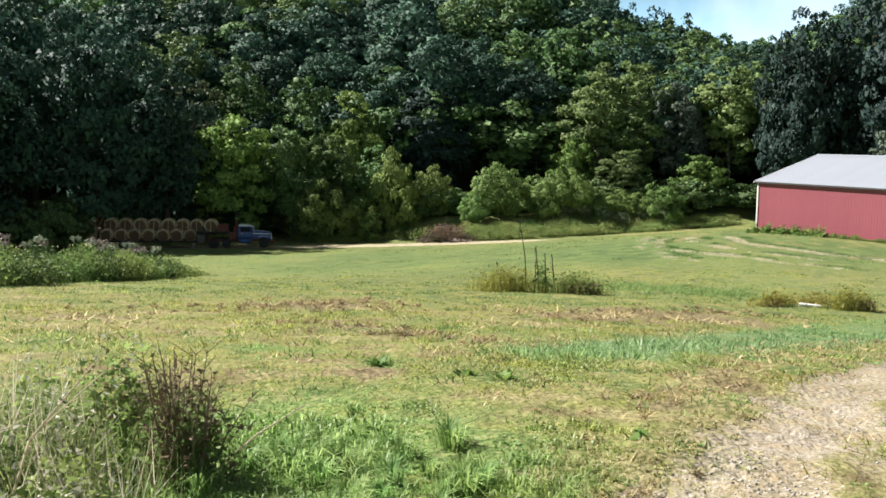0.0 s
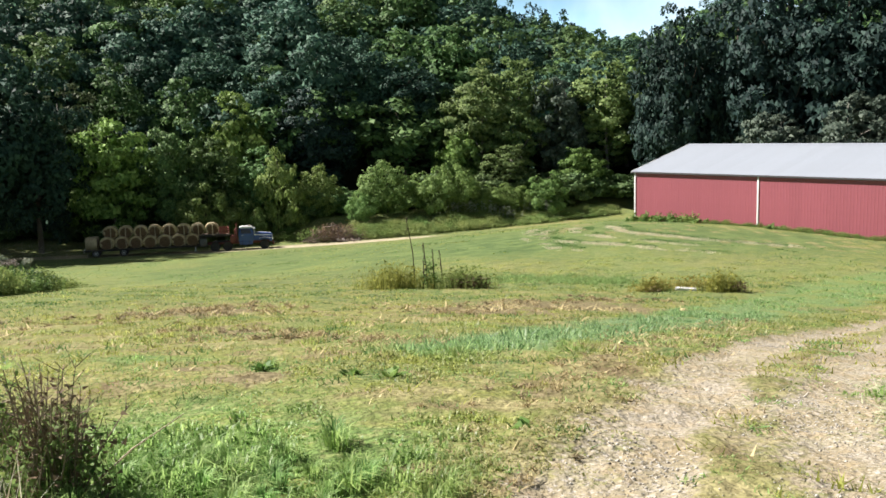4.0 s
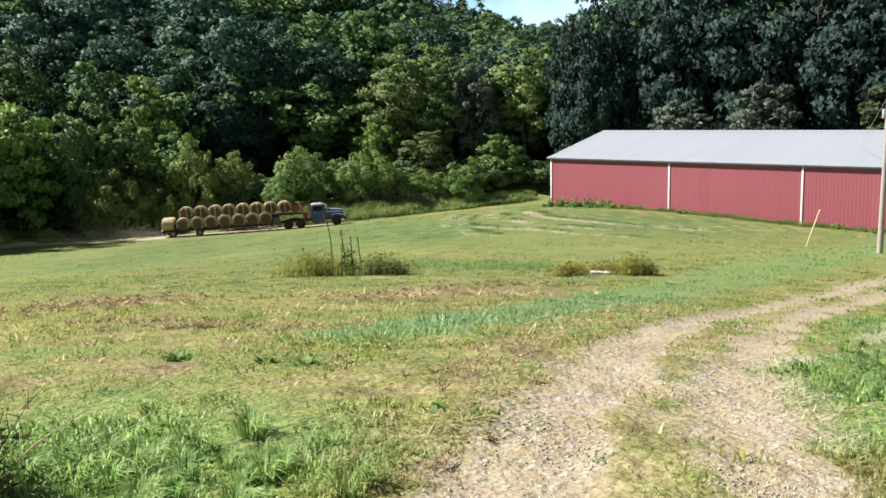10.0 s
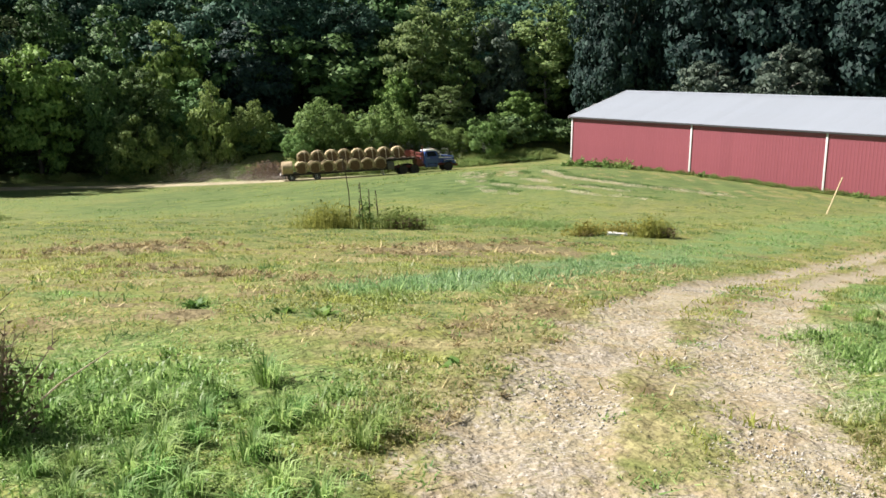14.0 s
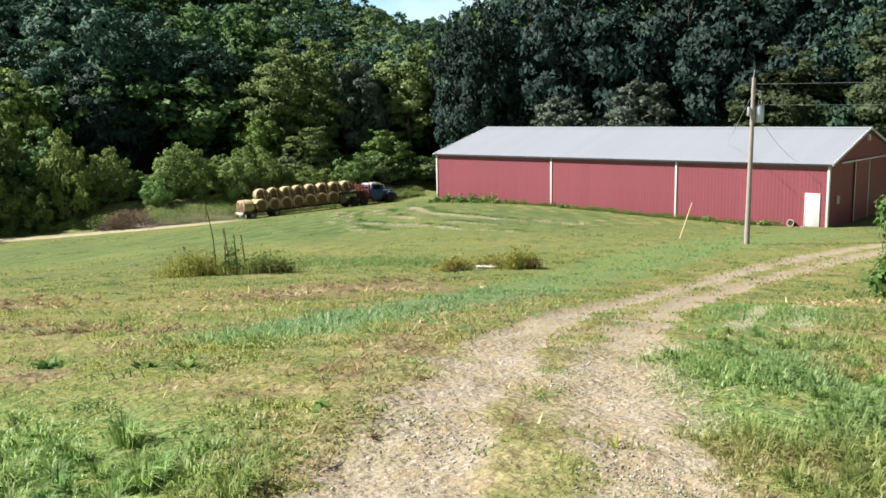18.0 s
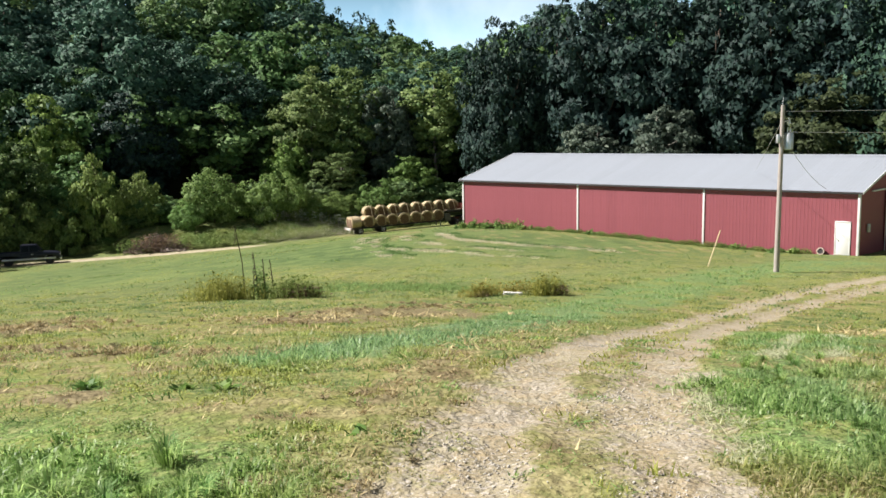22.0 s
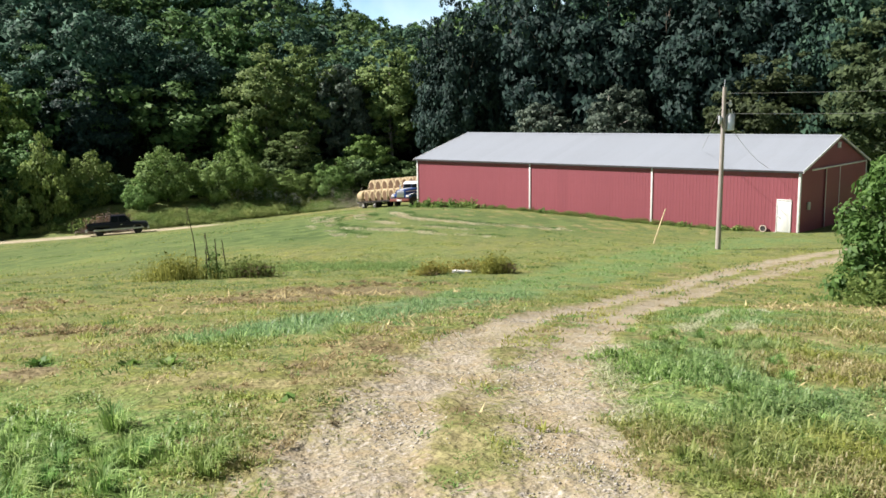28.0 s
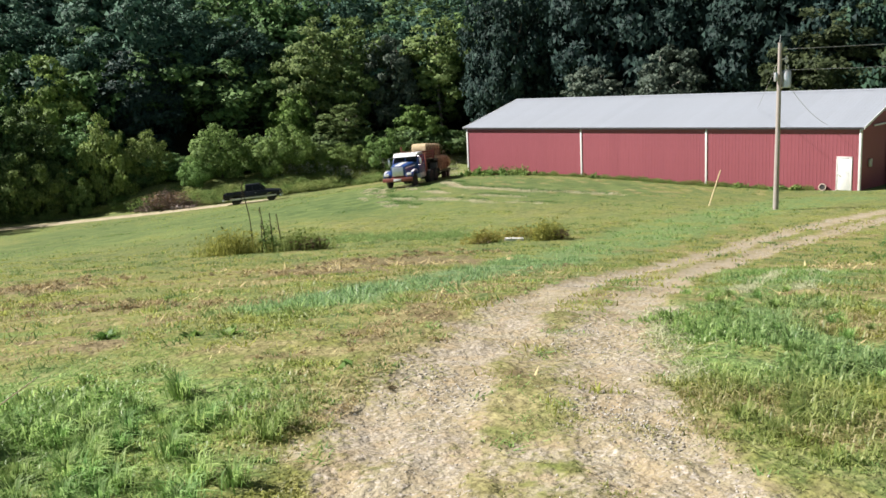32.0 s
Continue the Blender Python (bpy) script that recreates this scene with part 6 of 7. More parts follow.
def build_gravel():
    """Loose stones in the wheel tracks."""
    rs = np.random.RandomState(31)
    n = 22000
    r = 1.9 + 16 * rs.rand(n) ** 1.5
    a = np.radians(rs.uniform(-12, 50, n))
    x, y = 0.2 + r * np.sin(a), r * np.cos(a)
    # where the stones lie thick and white
    spots = np.array([(2.25, 4.1), (2.5, 3.6), (1.67, 5.1), (3.65, 6.6), (3.2, 5.9), (6.2, 11.6), (8.8, 16.6), (7.9, 14.6), (11.0, 18.6), (17.8, 22.6)])
    heap = spots[rs.randint(0, len(spots), 11000)]
    wide = 0.10 + 0.024 * np.hypot(heap[:, 0], heap[:, 1])[:, None]
    heap = heap + rs.normal(size=heap.shape) * wide * np.array([0.9, 1.5])
    x, y = np.append(x, heap[:, 0]), np.append(y, heap[:, 1])
    n, r = len(x), np.hypot(x, y)
    bare = land(x, y)[0]
    k = rs.rand(n) < np.where(np.arange(n) < 22000, bare ** 1.3, bare ** 0.6)
    x, y, bare, r = x[k], y[k], bare[k], r[k]
    m = len(x)
    s = (0.0026 + 0.009 * rs.rand(m) ** 7) * (1 + r * 0.04)
    unit = np.array([(1, 0, 0), (0, 1, 0), (-1, 0, 0), (0, -1, 0), (0, 0, 0.75), (0, 0, -0.75)])
    c = np.stack([x, y, surface_z(x, y, bare) + s * 0.25], 1)
    v = c[:, None, :] + unit[None] * s[:, None, None] * (0.6 + 0.8 * rs.rand(m, 6, 1))
    tri = np.array([(0, 1, 4), (1, 2, 4), (2, 3, 4), (3, 0, 4), (1, 0, 5), (2, 1, 5), (3, 2, 5), (0, 3, 5)])
    f = (np.arange(m)[:, None, None] * 6 + tri[None]).reshape(-1, 3)
    me = raw_mesh("gravel", v.reshape(-1, 3), f)
    tagged(child("gravel", me, M_STONE), "loose grey and white gravel in the wheel tracks", "gravel", kind="stuff")


M_STONE = leaf_mat("gravel_stones", (0.29, 0.26, 0.22), (0.64, 0.60, 0.54), through=0.0)
build_gravel()


# ---- vehicles ----
M_BLUE = mat("blue_paint", (0.022, 0.072, 0.26), 0.4, other=(0.02, 0.055, 0.20), scale=2.0, coat=0.2)
M_CREAM = mat("white_paint", (0.74, 0.75, 0.76), 0.35, other=(0.62, 0.63, 0.63), scale=2.0, coat=0.3)
M_REDP = mat("red_paint", (0.21, 0.052, 0.038), 0.6, other=(0.14, 0.050, 0.038), scale=4.0)
M_CHROME = mat("chrome", (0.75, 0.76, 0.78), 0.38, metal=1.0, scale=4.0)
M_BLACK = mat("black_frame", (0.022, 0.022, 0.024), 0.55, other=(0.06, 0.05, 0.04), scale=4.0)
M_NAVY = mat("dark_navy_paint", (0.010, 0.012, 0.024), 0.35, other=(0.012, 0.013, 0.020), scale=2.0)
M_NAVY.node_tree.nodes["Principled BSDF"].inputs["Specular IOR Level"].default_value = 0.3
M_BLACK.node_tree.nodes["Principled BSDF"].inputs["Specular IOR Level"].default_value = 0.2
M_BOX = mat("grey_steel", (0.10, 0.10, 0.10), 0.55, other=(0.05, 0.048, 0.045), scale=4.0)
M_SILVER = mat("silver_trim", (0.66, 0.66, 0.67), 0.45, metal=0.2, scale=4.0)
M_GLASS = mat("dark_glass", (0.012, 0.015, 0.018), 0.06, scale=2.0, amount=0.2)
M_LAMP = mat("lamp_lens", (0.80, 0.80, 0.76), 0.12, scale=2.0, amount=0.2)
M_TAIL = mat("tail_lens", (0.40, 0.02, 0.02), 0.2, scale=2.0, amount=0.2)
M_DECK = mat("deck_planks", (0.20, 0.155, 0.11), 0.9, other=(0.11, 0.085, 0.06), scale=3.0, bump=0.4)
M_STRAP = mat("tan_strap", (0.46, 0.37, 0.24), 0.7, scale=6.0, amount=0.3)


def add_wheel(parent, x, y, r, wide, rim_mat, dual=False):
    """A tyre with its rim, axis across the vehicle."""
    bm = bmesh.new()
    sets = ((-wide * 0.55, wide * 0.5), (wide * 0.55, wide * 0.5)) if dual else ((0, wide * 0.5),)
    for c, h in sets:
        lathe(bm, [(r * 0.56, c - h * 0.8), (r * 0.86, c - h), (r * 0.97, c - h * 0.75), (r, c - h * 0.4), (r, c + h * 0.4), (r * 0.97, c + h * 0.75), (r * 0.86, c + h), (r * 0.56, c + h * 0.8)], 26)
    for i in range(13):
        a = 2 * math.pi * i / 13
        for c, h in sets:
            box(bm, (math.cos(a) * r - 0.02, c - h * 0.7, math.sin(a) * r - 0.02), (math.cos(a) * r + 0.02, c + h * 0.7, math.sin(a) * r + 0.02))
    wheel = part("wheel", bm, M_RUBBER, parent)
    wheel.matrix_basis = pose(x, y, r)
    out = (1 if y > 0 else -1) * (wide * (1.0 if dual else 0.38))
    bm = bmesh.new()
    lathe(bm, [(r * 0.56, out * 0.2), (r * 0.57, out), (r * 0.50, out * 1.03), (r * 0.46, out * 0.7), (r * 0.30, out * 0.55), (r * 0.22, out * 0.95), (r * 0.12, out * 1.0)], 22)
    for i in range(8):
        a = 2 * math.pi * i / 8
        rod(bm, (math.cos(a) * r * 0.30, out * 0.5, math.sin(a) * r * 0.30), (math.cos(a) * r * 0.30, out * 0.85, math.sin(a) * r * 0.30), 0.016, n=6)
    part("rim", bm, rim_mat, wheel)
    return wheel


def build_tractor():
    t = thing("semi_tractor", pose(-26, 97, -4.8), "old blue and white long-nosed semi tractor with red frame", "truck")
    wheels = []
    for x in (-0.66, 0.66):
        for y in (-0.92, 0.92):
            wheels.append((add_wheel(t, x, y, 0.50, 0.25, M_BLACK, True), x, y, 0.50))
    for y in (-0.98, 0.98):
        wheels.append((add_wheel(t, 4.6, y, 0.50, 0.27, M_CREAM), 4.6, y, 0.50))
    for y in (-0.42, 0.42):
        bm = bmesh.new()
        box(bm, (-1.5, y - 0.05, 0.68), (5.45, y + 0.05, 0.94), 0.01)
        part("frame_rail", bm, M_REDP, t, "red frame rail")
    for x in (-0.66, 0.66, 4.6):
        bm = bmesh.new()
        rod(bm, (x, -0.9, 0.5), (x, 0.9, 0.5), 0.08, n=10)
        part("axle", bm, M_BLACK, t)
    bm = bmesh.new()
    lathe(bm, [(0.46, 1.0), (0.48, 1.06), (0.44, 1.12), (0.1, 1.13)], 20, "Z")
    box(bm, (-0.5, -0.5, 0.94), (0.4, 0.5, 1.02), 0.02)
    part("fifth_wheel", bm, M_BLACK, t)
    # hood, tapering to the front
    bm = bmesh.new()
    rings = []
    for x, half, z0, z1 in ((3.42, 0.78, 0.98, 1.86), (4.2, 0.72, 0.98, 1.82), (5.0, 0.63, 0.98, 1.74), (5.42, 0.58, 0.95, 1.64)):
        prof = [(-half, z0), (-half, z1 - 0.16), (-half + 0.06, z1 - 0.05), (-half + 0.2, z1), (half - 0.2, z1), (half - 0.06, z1 - 0.05), (half, z1 - 0.16), (half, z0)]
        rings.append([bm.verts.new((x, y, z)) for y, z in prof])
    for a, b in zip(rings[:-1], rings[1:]):
        for i in range(8):
            bm.faces.new((a[i], a[(i + 1) % 8], b[(i + 1) % 8], b[i]))
    bm.faces.new(rings[0]), bm.faces.new(rings[-1][::-1])
    bmesh.ops.recalc_face_normals(bm, faces=bm.faces)
    hood = part("hood", bm, M_BLUE, t)
    # white top stripe, which also paints in the highlight on the glossy bonnet
    bm = bmesh.new()
    prism(bm, [(3.5, 1.875), (4.2, 1.835), (5.0, 1.755), (5.36, 1.675), (5.36, 1.66), (5.0, 1.735), (4.2, 1.815), (3.5, 1.855)], -0.24, 0.24)
    part("hood_top_panel", bm, M_CREAM, hood, "white bonnet stripe, widened for the highlight on the gloss", True)
    for s in (-1, 1):
        bm = bmesh.new()
        side = [(3.5, 1.54), (5.30, 1.45), (5.38, 1.50), (5.0, 1.56), (3.5, 1.64)]
        prism(bm, side, min(s * 0.60, s * 0.79), max(s * 0.60, s * 0.79))
        for v in bm.verts:
            if abs(v.co.y) > 0.7:
                v.co.y *= 1 - 0.235 * (v.co.x - 3.5) / 1.9
        part("hood_stripe", bm, M_CREAM, hood, "white stripe along the bonnet side", True)
    bm = bmesh.new()
    box(bm, (5.40, -0.44, 0.92), (5.47, 0.44, 1.60), 0.03)
    for i in range(9):
        box(bm, (5.46, -0.40 + i * 0.093, 0.98), (5.495, -0.355 + i * 0.093, 1.55), 0.006)
    part("grille", bm, M_CHROME, t, "bright radiator grille")
    for s in (-1, 1):
        bm = bmesh.new()
        arch = [(4.02, 0.95), (4.06, 1.14), (4.25, 1.26), (4.6, 1.30), (4.98, 1.24), (5.30, 1.16), (5.46, 1.02), (5.46, 0.84), (5.18, 0.84), (5.12, 0.98), (4.92, 1.12), (4.6, 1.17), (4.3, 1.10), (4.14, 0.95)]
        prism(bm, arch, min(s * 0.62, s * 1.16), max(s * 0.62, s * 1.16), 0.02)
        fender = part("fender", bm, M_BLUE, t)
        # sun glint on the fender's top edge, laid on as a white strip
        bm = bmesh.new()
        rim = [(4.06, 1.15), (4.25, 1.27), (4.6, 1.31), (4.98, 1.25), (5.30, 1.17), (5.30, 1.20), (4.98, 1.285), (4.6, 1.345), (4.24, 1.30), (4.04, 1.18)]
        prism(bm, rim, min(s * 1.00, s * 1.165), max(s * 1.00, s * 1.165))
        part("fender_cap", bm, M_CREAM, fender, "white strip for the sun's glint along the fender", True)
        bm = bmesh.new()
        box(bm, (5.44, min(s * 0.72, s * 1.08), 0.94), (5.50, max(s * 0.72, s * 1.08), 1.15), 0.02)
        part("headlight_bezel", bm, M_CREAM, fender, "white headlight surround")
        for dy in (0.81, 0.99):
            bm = bmesh.new()
            rod(bm, (5.49, s * dy, 1.045), (5.53, s * dy, 1.045), 0.075, 0.07, 14)
            part("headlight", bm, M_LAMP, fender)
        bm = bmesh.new()
        box(bm, (1.95, min(s * 0.55, s * 1.12), 0.56), (3.35, max(s * 0.55, s * 1.12), 0.98), 0.08)
        tank = part("fuel_tank", bm, M_BLUE if s < 0 else M_SILVER, t)
        for x in (2.25, 3.0):
            bm = bmesh.new()
            box(bm, (x - 0.03, min(s * 0.54, s * 1.13), 0.55), (x + 0.03, max(s * 0.54, s * 1.13), 0.99), 0.03)
            part("tank_strap", bm, M_BLACK, tank)
        bm = bmesh.new()
        tube(bm, [(3.55, s * 1.02, 1.55), (3.6, s * 1.28, 1.6), (3.6, s * 1.28, 2.2), (3.5, s * 1.0, 2.25)], 0.015)
        arm = part("mirror_arm", bm, M_CHROME, t)
        bm = bmesh.new()
        box(bm, (3.585, s * 1.28 - 0.08, 1.68), (3.625, s * 1.28 + 0.08, 2.12), 0.01)
        part("mirror", bm, M_CHROME, arm)
    bm = bmesh.new()
    box(bm, (5.48, -1.18, 0.52), (5.66, 1.18, 0.80), 0.03)
    part("bumper", bm, M_REDP, t, "red front bumper")
    bm = bmesh.new()
    box(bm, (5.665, -0.30, 0.56), (5.68, 0.30, 0.74), 0.004)
    part("number_plate", bm, M_CREAM, t)
    # cab
    bm = bmesh.new()
    outline = [(1.85, 0.92), (3.45, 0.92), (3.52, 1.75), (3.30, 2.36), (2.02, 2.40), (1.87, 1.8)]
    prism(bm, outline, -1.06, 1.06, 0.04)
    for v in bm.verts:
        if v.co.z > 1.8:
            v.co.y *= 1 - 0.10 * (v.co.z - 1.8) / 0.6
    cab = part("cab", bm, M_BLUE, t)
    bm = bmesh.new()
    prism(bm, [(1.95, 2.38), (3.42, 2.34), (3.40, 2.42), (3.15, 2.53), (2.25, 2.56), (1.97, 2.50)], -0.98, 0.98, 0.035)
    part("roof", bm, M_CREAM, t, "white cab roof")
    bm = bmesh.new()
    prism(bm, [(3.30, 2.33), (3.62, 2.24), (3.64, 2.27), (3.34, 2.38)], -0.94, 0.94, 0.008)
    part("sun_visor", bm, M_CREAM, t, "white sun visor over the windshield")
    bm = bmesh.new()
    for i in range(5):
        box(bm, (2.95, -0.62 + i * 0.31 - 0.05, 2.54), (3.12, -0.62 + i * 0.31 + 0.05, 2.61), 0.02)
    part("marker_lamps", bm, M_STRAP, t, "amber roof marker lamps")
    for s in (-1, 1):
        bm = bmesh.new()
        a = [(3.53, s * 0.04, 1.80), (3.53, s * 0.96, 1.80), (3.345, s * 0.90, 2.28), (3.345, s * 0.04, 2.28)]
        b = [(x + 0.012, y, z + 0.004) for x, y, z in a]
        va, vb = [bm.verts.new(p) for p in a], [bm.verts.new(p) for p in b]
        bm.faces.new(va), bm.faces.new(vb[::-1])
        for i in range(4):
            bm.faces.new((va[i], vb[i], vb[(i + 1) % 4], va[(i + 1) % 4]))
        bmesh.ops.recalc_face_normals(bm, faces=bm.faces)
        part("windshield", bm, M_GLASS, t, flat=True)
        bm = bmesh.new()
        box(bm, (2.1, min(s * 1.055, s * 1.075), 1.0), (3.3, max(s * 1.055, s * 1.075), 1.72), 0.008)
        door = part("cab_door", bm, M_BLUE, t)
        bm = bmesh.new()
        pts = [(2.15, 1.78), (3.28, 1.78), (3.10, 2.28), (2.15, 2.28)]
        va = [bm.verts.new((x, s * (1.068 - 0.10 * (z - 1.8) / 0.6 * 1.06), z)) for x, z in pts]
        vb = [bm.verts.new((x, s * (1.05 - 0.10 * (z - 1.8) / 0.6 * 1.06), z)) for x, z in pts]
        bm.faces.new(va), bm.faces.new(vb[::-1])
        for i in range(4):
            bm.faces.new((va[i], vb[i], vb[(i + 1) % 4], va[(i + 1) % 4]))
        bmesh.ops.recalc_face_normals(bm, faces=bm.faces)
        part("side_window", bm, M_GLASS, door, flat=True)
        bm = bmesh.new()
        box(bm, (2.18, min(s * 1.075, s * 1.10), 1.58), (2.38, max(s * 1.075, s * 1.10), 1.62), 0.008)
        part("door_handle", bm, M_CHROME, door)
        bm = bmesh.new()
        box(bm, (2.45, min(s * 0.9, s * 1.14), 0.42), (2.95, max(s * 0.9, s * 1.14), 0.47), 0.01)
        part("cab_step", bm, M_BLACK, t)
    bm = bmesh.new()
    box(bm, (1.842, -0.75, 1.8), (1.86, 0.75, 2.25), 0.005)
    part("rear_window", bm, M_GLASS, t)
    # red rack and exhaust behind the cab
    bm = bmesh.new()
    for y in (-1.0, -0.33, 0.33, 1.0):
        box(bm, (1.42, y - 0.05, 0.95), (1.54, y + 0.05, 2.25), 0.01)
    for z in (1.05, 1.45, 1.85, 2.22):
        box(bm, (1.44, -1.05, z - 0.06), (1.52, 1.05, z + 0.06), 0.01)
    part("headache_rack", bm, M_REDP, t, "red rack behind the cab")
    bm = bmesh.new()
    rod(bm, (1.70, -0.86, 1.0), (1.70, -0.86, 2.35), 0.085, n=12)
    rod(bm, (1.70, -0.86, 2.35), (1.70, -0.86, 3.0), 0.055, n=10)
    part("exhaust_stack", bm, M_REDP, t)
    bm = bmesh.new()
    box(bm, (0.98, -0.95, 0.94), (1.40, 0.95, 1.62), 0.02)
    part("tool_box", bm, M_REDP, t, "red tool box on the frame")
    for s in (-1, 1):
        bm = bmesh.new()
        box(bm, (-1.48, min(s * 0.62, s * 1.18), 0.35), (-1.46, max(s * 0.62, s * 1.18), 0.95), 0.004)
        part("mud_flap", bm, M_RUBBER, t)
    return t, wheels


def build_trailer():
    t = thing("drop_deck_trailer", pose(-37, 96, -4.8), "long black drop-deck trailer with raised front deck", "trailer")
    wheels = []
    for x in (-1.55, 1.2):
        for y in (-0.95, 0.95):
            wheels.append((add_wheel(t, x, y, 0.40, 0.22, M_CREAM, True), x, y, 0.40))
    for y in (-0.5, 0.5):
        bm = bmesh.new()
        side = [(-2.6, 0.66), (8.9, 0.56), (9.0, 1.52), (12.1, 1.56), (12.1, 1.72), (8.75, 1.72), (8.7, 0.78), (-2.6, 0.78)]
        prism(bm, side, y - 0.07, y + 0.07, 0.01)
        part("main_beam", bm, M_BLACK, t)
    for y in (-1.22, 1.22):
        bm = bmesh.new()
        box(bm, (-2.7, y - 0.04, 0.64), (8.9, y + 0.04, 0.82), 0.01)
        part("side_rail", bm, M_BLACK, t)
        bm = bmesh.new()
        box(bm, (8.9, y - 0.04, 1.68), (12.15, y + 0.04, 1.85), 0.01)
        part("front_side_rail", bm, M_BLACK, t)
    plank = bpy.data.meshes.new("deck_plank")
    bm = bmesh.new()
    box(bm, (-0.145, -1.18, -0.045), (0.145, 1.18, 0.0), 0.006)
    bm.to_mesh(plank)
    bm.free()
    for i in range(38):
        child("deck_plank", plank, M_DECK, t, m=pose(-2.5 + i * 0.302, 0, 0.82))
    for i in range(11):
        child("deck_plank", plank, M_DECK, t, m=pose(9.05 + i * 0.302, 0, 1.85))
    # faded red stake sides and headboard of the raised deck
    for s in (-1, 1):
        for x in (11.15, 11.6, 12.08):
            bm = bmesh.new()
            box(bm, (x - 0.04, s * 1.19 - 0.03, 1.85), (x + 0.04, s * 1.19 + 0.03, 2.62), 0.008)
            part("stake", bm, M_REDP, t, "faded red stake")
        for z in (2.0, 2.22, 2.44):
            bm = bmesh.new()
            box(bm, (11.05, s * 1.15 - 0.015, z - 0.075), (12.14, s * 1.15 + 0.015, z + 0.075), 0.006)
            part("side_slat", bm, M_REDP, t, "faded red side slat")
    for z in (2.0, 2.22, 2.44):
        bm = bmesh.new()
        box(bm, (12.02, -1.12, z - 0.075), (12.06, 1.12, z + 0.075), 0.006)
        part("headboard_slat", bm, M_REDP, t, "faded red headboard slat")
    bm = bmesh.new()
    box(bm, (8.86, -1.24, 0.62), (8.94, 1.24, 1.84), 0.01)
    part("drop_bulkhead", bm, M_BLACK, t)
    for y0, y1 in ((-1.2, -0.62), (0.62, 1.2)):
        bm = bmesh.new()
        box(bm, (8.98, y0, 0.62), (9.72, y1, 1.48), 0.03)
        part("tool_box", bm, M_BOX, t, "dark grey steel tool box")
    for x in (-1.55, 1.2):
        bm = bmesh.new()
        rod(bm, (x, -1.0, 0.4), (x, 1.0, 0.4), 0.07, n=10)
        part("axle", bm, M_BLACK, t)
    for s in (-1, 1):
        bm = bmesh.new()
        box(bm, (8.45, s * 0.75 - 0.06, 0.12), (8.57, s * 0.75 + 0.06, 0.9), 0.01)
        box(bm, (8.38, s * 0.75 - 0.12, 0.10), (8.64, s * 0.75 + 0.12, 0.13), 0.005)
        part("landing_leg", bm, M_CREAM, t, "pale landing leg")
        bm = bmesh.new()
        box(bm, (-2.76, min(s * 0.8, s * 1.15), 0.62), (-2.72, max(s * 0.8, s * 1.15), 0.74), 0.01)
        part("tail_lamp", bm, M_TAIL, t)
        bm = bmesh.new()
        box(bm, (-2.35, min(s * 0.6, s * 1.2), 0.18), (-2.33, max(s * 0.6, s * 1.2), 0.66), 0.004)
        part("mud_flap", bm, M_CREAM, t, "pale mud flap")
    bm = bmesh.new()
    box(bm, (-2.74, -1.25, 0.55), (-2.68, 1.25, 0.82), 0.01)
    part("rear_bumper", bm, M_CREAM, t, "pale rear cross member")
    return t, wheels


def bale_mesh(seed):
    """A round bale, axis along y, slightly sagged and shaggy."""
    rs = np.random.RandomState(seed)
    bm = bmesh.new()
    lathe(bm, [(0.20, -0.585), (0.52, -0.60), (0.69, -0.585), (0.745, -0.54), (0.755, -0.2), (0.75, 0.2), (0.745, 0.54), (0.69, 0.585), (0.52, 0.60), (0.20, 0.585)], 34)
    for v in bm.verts:
        r = 1 + rs.uniform(-0.018, 0.018)
        v.co.x *= r
        v.co.z *= r
        v.co.y += rs.uniform(-0.012, 0.012)
    for v in bm.verts:
        v.co.z *= 0.90 if v.co.z > 0 else 0.86
    # loose straws standing off the surface
    for k in range(260):
        a, y = rs.rand() * 2 * math.pi, rs.uniform(-0.6, 0.6)
        p = Vector((math.cos(a) * 0.74, y, math.sin(a) * 0.655))
        d = Vector((math.cos(a) * 0.5 + rs.normal() * 0.5, rs.normal() * 0.5, math.sin(a) * 0.5 + rs.normal() * 0.5)).normalized() * rs.uniform(0.05, 0.12)
        s = d.cross(Vector((0.3, 1, 0.2))).normalized() * 0.008
        bm.faces.new([bm.verts.new(p - s), bm.verts.new(p + s), bm.verts.new(p + d)])
    me = bpy.data.meshes.new("hay_bale")
    bm.to_mesh(me)
    bm.free()
    me.shade_smooth()
    me.set_sharp_from_angle(angle=radians(40))
    for p in me.polygons:
        p.material_index = 1 if abs(p.normal.y) > 0.93 and math.hypot(p.center.x, p.center.z / 0.88) < 0.60 else 0
    return me


M_HAY = mat("hay", (0.52, 0.425, 0.265), 0.95, other=(0.30, 0.225, 0.125), scale=4.0, amount=0.85, bump=0.9, bump_scale=28, spread=0.14)
M_HAYEND = mat("hay_end", (0.170, 0.105, 0.060), 0.95, other=(0.080, 0.048, 0.028), scale=5.0, amount=0.9, bump=0.9, bump_scale=28, spread=0.14)


